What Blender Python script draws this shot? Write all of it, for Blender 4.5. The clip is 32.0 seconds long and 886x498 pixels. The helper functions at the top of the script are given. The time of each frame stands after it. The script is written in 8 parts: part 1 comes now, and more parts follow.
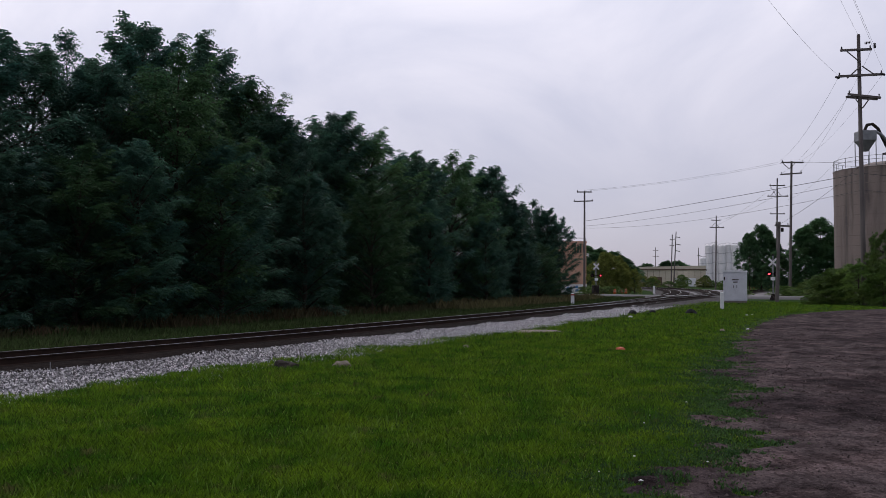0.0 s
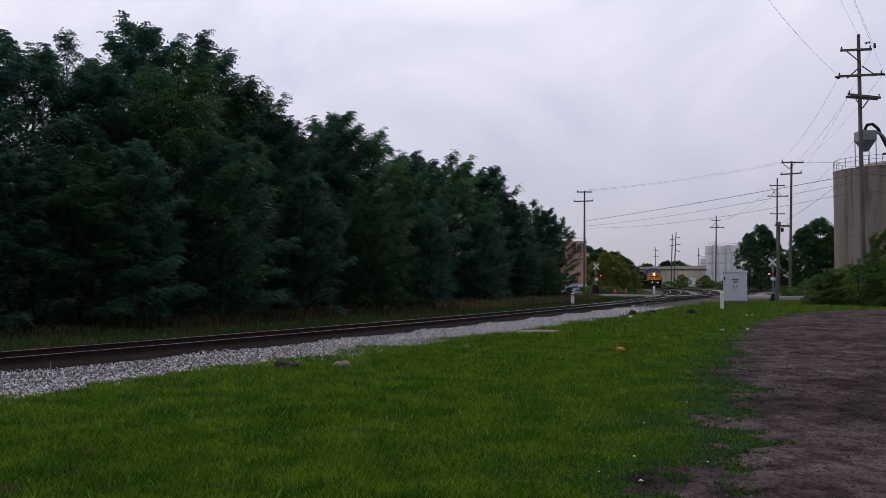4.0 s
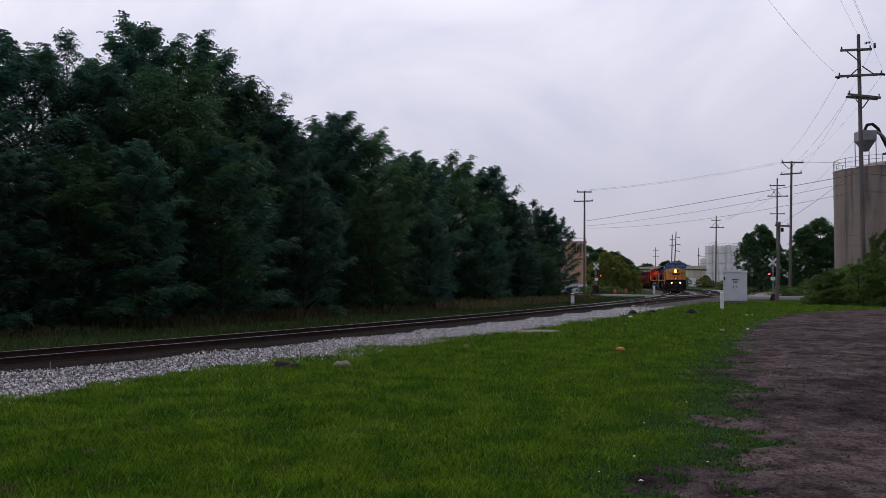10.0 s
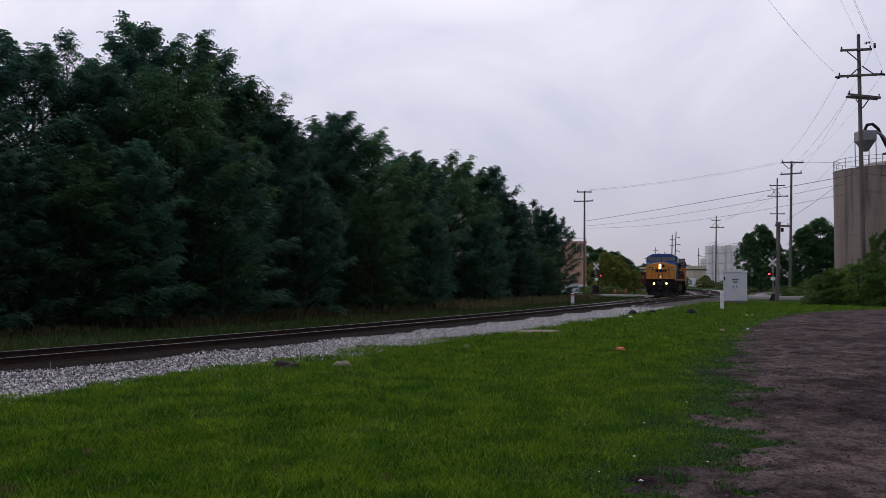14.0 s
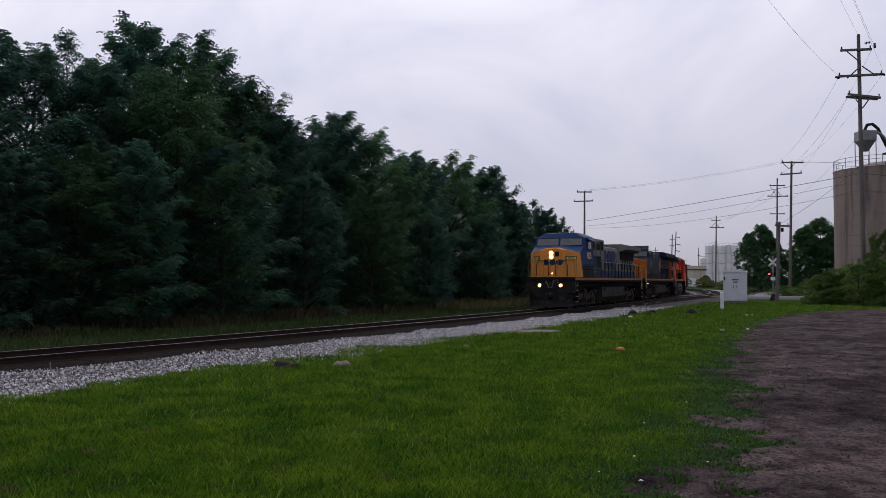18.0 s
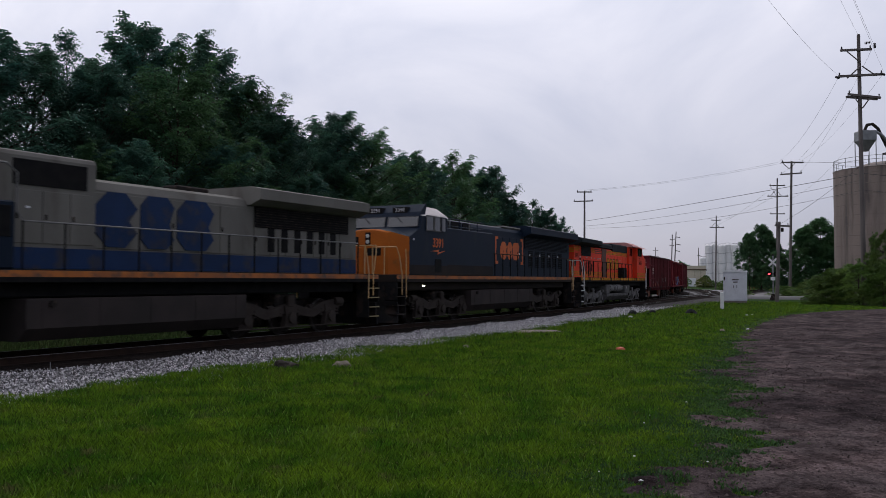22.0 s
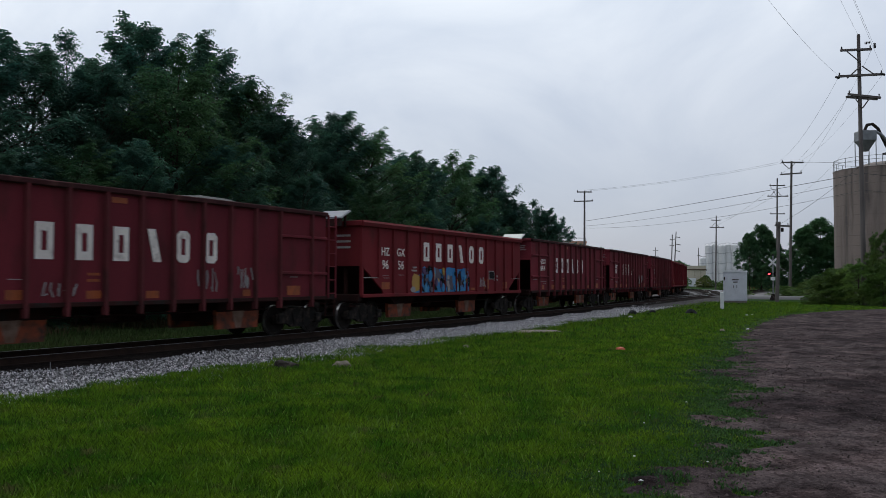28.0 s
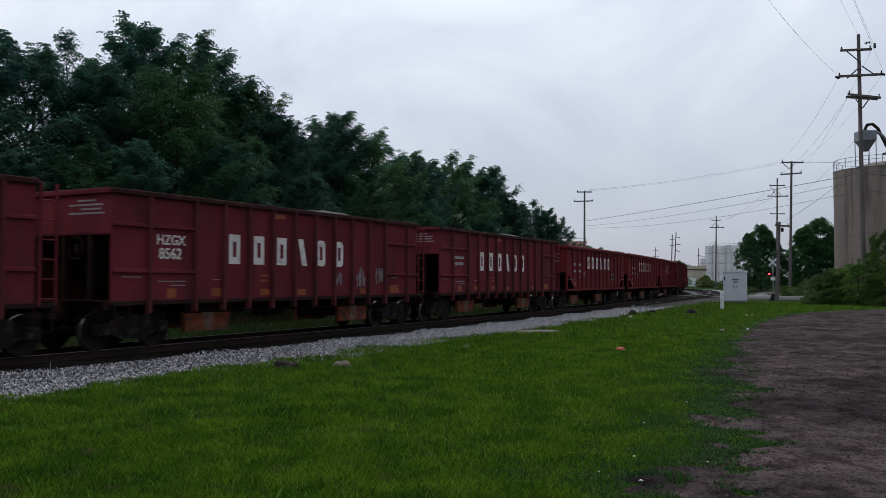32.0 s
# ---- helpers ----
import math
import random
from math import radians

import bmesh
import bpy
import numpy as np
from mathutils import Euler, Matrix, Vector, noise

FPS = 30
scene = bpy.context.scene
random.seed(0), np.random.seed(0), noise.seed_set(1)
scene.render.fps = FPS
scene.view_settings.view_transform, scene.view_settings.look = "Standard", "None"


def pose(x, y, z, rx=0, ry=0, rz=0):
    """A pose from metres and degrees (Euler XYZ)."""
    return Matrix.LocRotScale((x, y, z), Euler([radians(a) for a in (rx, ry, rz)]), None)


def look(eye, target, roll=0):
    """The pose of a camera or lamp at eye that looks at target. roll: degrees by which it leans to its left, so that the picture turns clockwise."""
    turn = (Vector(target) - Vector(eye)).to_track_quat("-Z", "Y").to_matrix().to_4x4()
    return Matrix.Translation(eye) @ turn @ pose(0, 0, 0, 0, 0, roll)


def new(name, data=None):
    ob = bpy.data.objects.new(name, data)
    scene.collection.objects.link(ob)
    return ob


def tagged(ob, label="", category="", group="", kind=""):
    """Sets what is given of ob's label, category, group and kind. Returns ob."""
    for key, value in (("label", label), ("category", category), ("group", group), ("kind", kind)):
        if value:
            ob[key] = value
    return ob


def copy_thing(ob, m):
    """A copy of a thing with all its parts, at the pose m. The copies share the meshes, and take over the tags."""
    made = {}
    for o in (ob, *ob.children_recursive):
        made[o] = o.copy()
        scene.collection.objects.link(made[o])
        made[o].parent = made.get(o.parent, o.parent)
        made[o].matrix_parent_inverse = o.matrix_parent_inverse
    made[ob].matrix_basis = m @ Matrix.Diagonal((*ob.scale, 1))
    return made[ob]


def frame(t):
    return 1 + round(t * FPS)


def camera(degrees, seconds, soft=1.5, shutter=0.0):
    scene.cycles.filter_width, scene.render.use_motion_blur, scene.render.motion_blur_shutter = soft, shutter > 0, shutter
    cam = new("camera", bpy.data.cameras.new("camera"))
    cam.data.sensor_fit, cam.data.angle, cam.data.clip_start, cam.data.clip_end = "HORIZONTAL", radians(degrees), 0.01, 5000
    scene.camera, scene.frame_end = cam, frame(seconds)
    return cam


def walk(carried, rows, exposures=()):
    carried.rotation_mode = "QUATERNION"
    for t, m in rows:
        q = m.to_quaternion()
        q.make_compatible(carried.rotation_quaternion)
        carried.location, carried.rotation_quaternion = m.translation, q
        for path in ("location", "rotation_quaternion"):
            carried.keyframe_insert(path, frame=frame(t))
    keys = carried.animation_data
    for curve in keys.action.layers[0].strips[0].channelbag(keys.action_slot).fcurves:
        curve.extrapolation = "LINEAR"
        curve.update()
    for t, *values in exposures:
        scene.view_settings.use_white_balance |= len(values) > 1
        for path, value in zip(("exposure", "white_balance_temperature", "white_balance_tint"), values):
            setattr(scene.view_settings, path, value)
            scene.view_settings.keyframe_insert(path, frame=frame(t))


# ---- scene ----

# ---------------------------------------------------------------- camera
EYE = (0.0, 0.0, 2.06)
RAIL = 0.40                       # height of the rail heads over the grass
cam = camera(54.77, 32.0, soft=0.8, shutter=0.25)
AIM = look(EYE, (0.0, math.cos(radians(2.115)), 2.06 + math.sin(radians(2.115))), 0.11)
walk(cam, [(0.0, AIM), (32.0, AIM)], exposures=[(0.0, 0.0, 6500, 10), (20.0, 0.0, 6500, 10), (22.0, 0.0, 6460, 7), (25.0, 0.0, 6400, 1), (28.0, 0.0, 6300, -2), (32.0, 0.03, 6320, -1)])

# ---------------------------------------------------------------- world and sun
world = bpy.data.worlds.new("overcast_dusk")
scene.world = world
world.use_nodes = True
wn, wl = world.node_tree.nodes, world.node_tree.links
wn.clear()


def wnode(kind, **settings):
    n = wn.new(kind)
    for key, value in settings.items():
        n.inputs[key].default_value = value
    return n


sky = wnode("ShaderNodeTexSky")
sky.sky_type, sky.sun_disc = "NISHITA", False
sky.sun_elevation, sky.sun_rotation = radians(48), radians(6)
tc = wnode("ShaderNodeTexCoord")
sep = wnode("ShaderNodeSeparateXYZ")
wl.new(tc.outputs["Generated"], sep.inputs[0])
lift = wn.new("ShaderNodeMath")
lift.operation, lift.inputs[1].default_value = "ABSOLUTE", 0.0
wl.new(sep.outputs["Z"], lift.inputs[0])
lift2 = wn.new("ShaderNodeMath")
lift2.operation, lift2.inputs[1].default_value = "ADD", 0.75
wl.new(lift.outputs[0], lift2.inputs[0])
flat = wn.new("ShaderNodeVectorMath")
flat.operation = "DIVIDE"
wl.new(tc.outputs["Generated"], flat.inputs[0])
comb = wnode("ShaderNodeCombineXYZ")
for i in range(3):
    wl.new(lift2.outputs[0], comb.inputs[i])
wl.new(comb.outputs[0], flat.inputs[1])
cloud = wnode("ShaderNodeTexNoise", Scale=3.4, Detail=8.0, Roughness=0.54, Distortion=0.6)
wl.new(flat.outputs[0], cloud.inputs["Vector"])
ramp = wnode("ShaderNodeValToRGB")
ramp.color_ramp.elements[0].position, ramp.color_ramp.elements[1].position = 0.30, 0.70
ramp.color_ramp.elements[0].color = (0.640, 0.650, 0.790, 1)
ramp.color_ramp.elements[1].color = (1.060, 1.010, 1.090, 1)
wl.new(cloud.outputs["Fac"], ramp.inputs[0])
# towards the horizon the cloud deck is greyer
hor = wnode("ShaderNodeMapRange")
hor.inputs["From Min"].default_value, hor.inputs["From Max"].default_value = 0.0, 0.36
wl.new(lift.outputs[0], hor.inputs["Value"])
deck = wn.new("ShaderNodeMix")
deck.data_type = "RGBA"
deck.inputs["A"].default_value = (0.400, 0.385, 0.490, 1)
wl.new(hor.outputs[0], deck.inputs["Factor"])
wl.new(ramp.outputs[0], deck.inputs["B"])
blue = wn.new("ShaderNodeMix")
blue.data_type, blue.blend_type = "RGBA", "ADD"
blue.inputs["Factor"].default_value = 0.012
wl.new(deck.outputs["Result"], blue.inputs["A"])
wl.new(sky.outputs[0], blue.inputs["B"])
# the cloud deck is brightest towards the low sun and dims smoothly to the opposite side
toward = wn.new("ShaderNodeVectorMath")
toward.operation = "DOT_PRODUCT"
toward.inputs[1].default_value = (-0.62, 0.68, 0.39)
wl.new(tc.outputs["Generated"], toward.inputs[0])
dim = wnode("ShaderNodeMapRange")
dim.interpolation_type = "SMOOTHSTEP"
for key, value in (("From Min", -0.60), ("From Max", 0.95), ("To Min", 0.50), ("To Max", 1.02)):
    dim.inputs[key].default_value = value
wl.new(toward.outputs["Value"], dim.inputs["Value"])
# and it turns bluer there
cool = wn.new("ShaderNodeMix")
cool.data_type = "RGBA"
cool.inputs["A"].default_value, cool.inputs["B"].default_value = (0.86, 0.95, 1.17, 1), (1, 1, 1, 1)
wl.new(dim.outputs[0], cool.inputs["Factor"])
tinted = wn.new("ShaderNodeMix")
tinted.data_type, tinted.blend_type = "RGBA", "MULTIPLY"
tinted.inputs["Factor"].default_value = 1.0
wl.new(blue.outputs["Result"], tinted.inputs["A"])
wl.new(cool.outputs["Result"], tinted.inputs["B"])
bg = wnode("ShaderNodeBackground")
wl.new(dim.outputs[0], bg.inputs["Strength"])
wl.new(tinted.outputs["Result"], bg.inputs[0])
wout = wn.new("ShaderNodeOutputWorld")
wl.new(bg.outputs[0], wout.inputs[0])

sun = new("sun", bpy.data.lights.new("sun", "SUN"))
sun.data.energy, sun.data.angle, sun.data.color = 0.5, radians(30), (1.0, 0.96, 0.92)
sun.matrix_world = look((0, 0, 60), (-5, -54, 0))

# ---------------------------------------------------------------- materials


def lin(r, g, b):
    """Linear colour from 0..255 display values."""
    return tuple(((c / 255) / 12.92 if c / 255 < 0.04045 else ((c / 255 + 0.055) / 1.055) ** 2.4) for c in (r, g, b)) + (1,)


def mat(name, c1, c2=None, rough=0.7, metal=0.0, scale=4.0, fine=40.0, bump=0.15, vary=0.0, island=0.0, grime=None,
        streak=0.0, glow=0.0, spec=0.5, depth=0.02, lo=0.35, hi=0.65, grime_at=(0.52, 0.68), trans=0.0):
    """Two colours mixed by coarse noise, a fine grain in value and relief, optional grime spots, variation by object or island."""
    m = bpy.data.materials.new(name)
    m.use_nodes = True
    n, l = m.node_tree.nodes, m.node_tree.links
    b = n["Principled BSDF"]
    b.inputs["Roughness"].default_value, b.inputs["Metallic"].default_value = rough, metal
    b.inputs["Specular IOR Level"].default_value = spec
    co = n.new("ShaderNodeTexCoord")
    src = co.outputs["Object"]
    if streak:
        mp = n.new("ShaderNodeMapping")
        mp.inputs["Scale"].default_value = (1, 1, streak)
        l.new(src, mp.inputs[0])
        src = mp.outputs[0]
    big = n.new("ShaderNodeTexNoise")
    big.inputs["Scale"].default_value, big.inputs["Detail"].default_value = scale, 5
    l.new(src, big.inputs["Vector"])
    rm = n.new("ShaderNodeMapRange")
    rm.inputs["From Min"].default_value, rm.inputs["From Max"].default_value = lo, hi
    l.new(big.outputs["Fac"], rm.inputs["Value"])
    mix = n.new("ShaderNodeMix")
    mix.data_type = "RGBA"
    mix.inputs["A"].default_value, mix.inputs["B"].default_value = c1[:3] + (1,), (c2 or c1)[:3] + (1,)
    l.new(rm.outputs[0], mix.inputs["Factor"])
    col = mix.outputs["Result"]
    small = n.new("ShaderNodeTexNoise")
    small.inputs["Scale"].default_value, small.inputs["Detail"].default_value = fine, 4
    l.new(co.outputs["Object"], small.inputs["Vector"])
    if grime:
        gn = n.new("ShaderNodeTexNoise")
        gn.inputs["Scale"].default_value, gn.inputs["Detail"].default_value = scale * 1.9, 8
        l.new(src, gn.inputs["Vector"])
        gr = n.new("ShaderNodeMapRange")
        gr.inputs["From Min"].default_value, gr.inputs["From Max"].default_value = grime_at
        l.new(gn.outputs["Fac"], gr.inputs["Value"])
        gm = n.new("ShaderNodeMix")
        gm.data_type = "RGBA"
        gm.inputs["B"].default_value = grime[:3] + (1,)
        l.new(col, gm.inputs["A"])
        l.new(gr.outputs[0], gm.inputs["Factor"])
        col = gm.outputs["Result"]
    hsv = n.new("ShaderNodeHueSaturation")
    l.new(col, hsv.inputs["Color"])
    val = n.new("ShaderNodeMapRange")
    val.inputs["To Min"].default_value, val.inputs["To Max"].default_value = 0.75, 1.25
    l.new(small.outputs["Fac"], val.inputs["Value"])
    v = val.outputs[0]
    if vary or island:
        for k, kind, output in ((island, "ShaderNodeNewGeometry", "Random Per Island"), (vary, "ShaderNodeObjectInfo", "Random")):
            if not k:
                continue
            rr = n.new("ShaderNodeMapRange")
            rr.inputs["To Min"].default_value, rr.inputs["To Max"].default_value = 1 - k, 1 + k
            l.new(n.new(kind).outputs[output], rr.inputs["Value"])
            mu = n.new("ShaderNodeMath")
            mu.operation = "MULTIPLY"
            l.new(rr.outputs[0], mu.inputs[0])
            l.new(v, mu.inputs[1])
            v = mu.outputs[0]
    l.new(v, hsv.inputs["Value"])
    l.new(hsv.outputs[0], b.inputs["Base Color"])
    if bump:
        bp = n.new("ShaderNodeBump")
        bp.inputs["Strength"].default_value, bp.inputs["Distance"].default_value = bump, depth
        l.new(small.outputs["Fac"], bp.inputs["Height"])
        l.new(bp.outputs[0], b.inputs["Normal"])
    if glow:
        b.inputs["Emission Color"].default_value, b.inputs["Emission Strength"].default_value = c1[:3] + (1,), glow
    if trans:
        t = n.new("ShaderNodeBsdfTranslucent")
        l.new(hsv.outputs[0], t.inputs["Color"])
        ms = n.new("ShaderNodeMixShader")
        ms.inputs[0].default_value = trans
        l.new(b.outputs[0], ms.inputs[1])
        l.new(t.outputs[0], ms.inputs[2])
        l.new(ms.outputs[0], n["Material Output"].inputs[0])
    return m


# ---------------------------------------------------------------- mesh tools


class Shape:
    """Collects vertices and faces of one part."""

    def __init__(self):
        self.v, self.f = [], []

    def add(self, verts, faces):
        k = len(self.v)
        self.v += [tuple(p) for p in verts]
        self.f += [tuple(k + i for i in f) for f in faces]
        return self

    def box(self, x0, x1, y0, y1, z0, z1, c=0.0):
        """A box, its edges chamfered by c."""
        c = min(c, (x1 - x0) * 0.45, (y1 - y0) * 0.45, (z1 - z0) * 0.45)
        if c <= 0:
            vs = [(x, y, z) for x in (x0, x1) for y in (y0, y1) for z in (z0, z1)]
            return self.add(vs, [(0, 1, 3, 2), (4, 6, 7, 5), (0, 4, 5, 1), (2, 3, 7, 6), (0, 2, 6, 4), (1, 5, 7, 3)])
        pts = []
        for x, sx in ((x0, 1), (x1, -1)):
            for y, sy in ((y0, 1), (y1, -1)):
                for z, sz in ((z0, 1), (z1, -1)):
                    pts += [(x, y + sy * c, z + sz * c), (x + sx * c, y, z + sz * c), (x + sx * c, y + sy * c, z)]
        f = []
        idx = lambda i, j, k, a: ((i * 2 + j) * 2 + k) * 3 + a
        for i in (0, 1):
            q = [idx(i, 0, 0, 0), idx(i, 0, 1, 0), idx(i, 1, 1, 0), idx(i, 1, 0, 0)]
            f.append(q if i == 0 else q[::-1])
            q = [idx(0, i, 0, 1), idx(1, i, 0, 1), idx(1, i, 1, 1), idx(0, i, 1, 1)]
            f.append(q if i == 0 else q[::-1])
            q = [idx(0, 0, i, 2), idx(0, 1, i, 2), idx(1, 1, i, 2), idx(1, 0, i, 2)]
            f.append(q if i == 0 else q[::-1])
        for a in (0, 1):
            for b in (0, 1):
                f.append((idx(a, b, 0, 0), idx(a, b, 0, 1), idx(a, b, 1, 1), idx(a, b, 1, 0)))
                f.append((idx(a, 0, b, 0), idx(a, 0, b, 2), idx(a, 1, b, 2), idx(a, 1, b, 0)))
                f.append((idx(0, a, b, 1), idx(0, a, b, 2), idx(1, a, b, 2), idx(1, a, b, 1)))
        for i in (0, 1):
            for j in (0, 1):
                for k in (0, 1):
                    f.append((idx(i, j, k, 0), idx(i, j, k, 1), idx(i, j, k, 2)))
        return self.add(pts, f)

    def tube(self, pts, r, seg=8, r1=None, cap=True):
        """A round bar along points; r1: radius at the end."""
        pts = [Vector(p) for p in pts]
        r1 = r if r1 is None else r1
        rings, k = [], len(self.v)
        side = None
        for i, p in enumerate(pts):
            t = (pts[min(i + 1, len(pts) - 1)] - pts[max(i - 1, 0)]).normalized()
            ref = side if side is not None else (Vector((0, 0, 1)) if abs(t.z) < 0.9 else Vector((1, 0, 0)))
            a = (ref - t * ref.dot(t)).normalized()
            side = a
            b = t.cross(a)
            rad = r + (r1 - r) * i / max(1, len(pts) - 1)
            rings.append([p + (a * math.cos(2 * math.pi * j / seg) + b * math.sin(2 * math.pi * j / seg)) * rad for j in range(seg)])
        vs = [q for ring in rings for q in ring]
        fs = []
        for i in range(len(pts) - 1):
            for j in range(seg):
                j2 = (j + 1) % seg
                fs.append((i * seg + j, i * seg + j2, (i + 1) * seg + j2, (i + 1) * seg + j))
        if cap:
            fs.append(tuple(range(seg))[::-1])
            fs.append(tuple((len(pts) - 1) * seg + j for j in range(seg)))
        return self.add(vs, fs)

    def prism(self, outline, a, b, axis="y"):
        """A flat outline drawn out from a to b. axis y: outline is (x, z); axis x: (y, z); axis z: (x, y)."""
        def put(p, d):
            return {"y": (p[0], d, p[1]), "x": (d, p[0], p[1]), "z": (p[0], p[1], d)}[axis]
        n = len(outline)
        vs = [put(p, a) for p in outline] + [put(p, b) for p in outline]
        fs = [tuple(range(n))[::-1], tuple(range(n, 2 * n))]
        fs += [(i, (i + 1) % n, n + (i + 1) % n, n + i) for i in range(n)]
        return self.add(vs, fs)

    def loft(self, sections, cap=True):
        """Skins closed rings of equal length."""
        n = len(sections[0])
        vs = [p for s in sections for p in s]
        fs = []
        for i in range(len(sections) - 1):
            for j in range(n):
                fs.append((i * n + j, i * n + (j + 1) % n, (i + 1) * n + (j + 1) % n, (i + 1) * n + j))
        if cap:
            fs += [tuple(range(n))[::-1], tuple((len(sections) - 1) * n + j for j in range(n))]
        return self.add(vs, fs)

    def mesh(self, name, material, smooth=False):
        me = bpy.data.meshes.new(name)
        me.from_pydata(self.v, [], self.f)
        bm = bmesh.new()
        bm.from_mesh(me)
        bmesh.ops.recalc_face_normals(bm, faces=bm.faces)
        bm.to_mesh(me)
        bm.free()
        if material:
            me.materials.append(material)
        if smooth:
            me.polygons.foreach_set("use_smooth", [True] * len(me.polygons))
            me.set_sharp_from_angle(angle=radians(38))
        return me


def part(name, shape, material, parent=None, label="", smooth=False, at=None):
    """One mesh object, under a thing or part."""
    data = shape if isinstance(shape, bpy.types.Mesh) else shape.mesh(name, material, smooth)
    ob = new(name, data)
    ob.parent = parent
    if at is not None:
        ob.matrix_basis = at
    if label:
        ob["label"] = label
    return ob


def thing(name, label, category, group="", kind="", at=None):
    ob = tagged(new(name), label, category, group, kind)
    ob.empty_display_size = 0.3
    if at is not None:
        ob.matrix_basis = at
    return ob


def raw(name, verts, faces, material, smooth=False):
    """A mesh straight from arrays; faces: an integer array of triangles or quads."""
    verts, faces = np.asarray(verts, np.float32), np.asarray(faces, np.int32)
    me = bpy.data.meshes.new(name)
    me.vertices.add(len(verts))
    me.vertices.foreach_set("co", verts.ravel())
    k = faces.shape[1]
    me.loops.add(faces.size)
    me.loops.foreach_set("vertex_index", faces.ravel())
    me.polygons.add(len(faces))
    me.polygons.foreach_set("loop_start", np.arange(len(faces), dtype=np.int32) * k)
    me.polygons.foreach_set("use_smooth", np.full(len(faces), smooth))
    me.update(calc_edges=True)
    me.materials.append(material)
    return me


LATTICE = np.random.default_rng(3).random((64, 64))


def vnoise(x, y, size, octaves=3):
    """Smooth random relief with lumps of that size in metres, in -1..1."""
    out, amp, tot = 0.0, 1.0, 0.0
    for k in range(octaves):
        u, v = np.asarray(x) / size * 2**k + 17.3 * k, np.asarray(y) / size * 2**k + 9.1 * k
        i, j = np.floor(u).astype(int), np.floor(v).astype(int)
        a, b = u - i, v - j
        a, b = a * a * (3 - 2 * a), b * b * (3 - 2 * b)
        g = lambda p, q: LATTICE[p % 64, q % 64]
        out = out + amp * ((g(i, j) * (1 - a) + g(i + 1, j) * a) * (1 - b) + (g(i, j + 1) * (1 - a) + g(i + 1, j + 1) * a) * b)
        tot, amp = tot + amp, amp * 0.5
    return 2 * out / tot - 1


def hill(x, y, s=1.0):
    """Gentle unevenness, in -1..1."""
    return (np.sin(x * 0.83 * s + 1.3 * np.sin(y * 0.41 * s)) + np.sin(y * 0.97 * s + 1.7 * np.sin(x * 0.53 * s + 2)) + np.sin((x + y) * 1.9 * s + 4) * 0.5) / 2.5


# ---------------------------------------------------------------- the railway's line
# distance along the line from the place abreast of the camera, and the line's curvature there
KNOT = [5, 15, 30, 50, 70, 90, 110, 135, 165, 200, 240, 290]
BEND = [0.00314, 0.00242, 0.00166, 0.00206, 0.00211, 0.00215, 0.00206, 0.0016, 0.00207, 0.00233, 0.00048, 0.00046]
ARC = np.arange(0, 700, 1.0)
bend = np.interp(ARC, KNOT, BEND) * (ARC < 420)
HEAD = 0.5433 - np.concatenate([[0], np.cumsum((bend[1:] + bend[:-1]) / 2)])
mid = (HEAD[1:] + HEAD[:-1]) / 2
LX = np.concatenate([[0], np.cumsum(np.sin(mid))]) - math.cos(0.5433) * 18.002
LY = np.concatenate([[0], np.cumsum(np.cos(mid))]) + math.sin(0.5433) * 18.002


def line(s, lat=0.0):
    """Place on the line at s, lat metres towards the camera's side, and the heading away."""
    s = np.asarray(s, float)
    h = np.interp(s, ARC, HEAD)
    back = np.minimum(s, 0)
    return np.interp(s, ARC, LX) + back * np.sin(h) + lat * np.cos(h), np.interp(s, ARC, LY) + back * np.cos(h) - lat * np.sin(h), h


def lat_of(x, y):
    """Distance of places from the line, positive on the camera's side."""
    ss = np.arange(-60, 420, 2.0)
    px, py, ph = line(ss)
    x, y = np.asarray(x, float), np.asarray(y, float)
    out = np.empty(x.shape)
    for i in range(0, x.size, 20000):
        q = slice(i, i + 20000)
        d = (x.ravel()[q, None] - px) ** 2 + (y.ravel()[q, None] - py) ** 2
        j = d.argmin(1)
        out.ravel()[q] = (x.ravel()[q] - px[j]) * np.cos(ph[j]) - (y.ravel()[q] - py[j]) * np.sin(ph[j])
    return out


def travelled(t):
    """Metres the train has gone since 22 s."""
    q = t - 22.0
    return 10.52 * q + (-0.0552 * q * q / 2 if q < 0 else 0)

# ---------------------------------------------------------------- material list
GRASS_SOIL = mat("grass_soil", (0.020, 0.046, 0.009), (0.032, 0.062, 0.013), rough=0.95, scale=0.5, fine=30, bump=0.6, depth=0.05, grime=(0.040, 0.036, 0.022), grime_at=(0.60, 0.76), spec=0.02)
BLADE = mat("grass_blades", (0.046, 0.124, 0.006), (0.142, 0.232, 0.013), rough=0.65, scale=1.1, fine=8, bump=0, island=0.6, spec=0.2, trans=0.25, grime=(0.125, 0.120, 0.040), grime_at=(0.60, 0.74))
WEED = mat("low_weed_leaves", (0.030, 0.078, 0.020), (0.058, 0.118, 0.028), rough=0.6, scale=1.6, fine=8, bump=0, island=0.5, spec=0.25, trans=0.2)
STRAW = mat("pale_blades", (0.110, 0.230, 0.025), (0.180, 0.260, 0.045), rough=0.7, scale=0.6, fine=8, bump=0, island=0.5, spec=0.2, trans=0.2)
# drier than the lawn, and darkened for the shade under the trees
VERGE = mat("verge_blades", (0.036, 0.064, 0.018), (0.068, 0.086, 0.032), rough=0.8, scale=0.5, fine=5, bump=0, island=0.5, spec=0.1, trans=0.2)
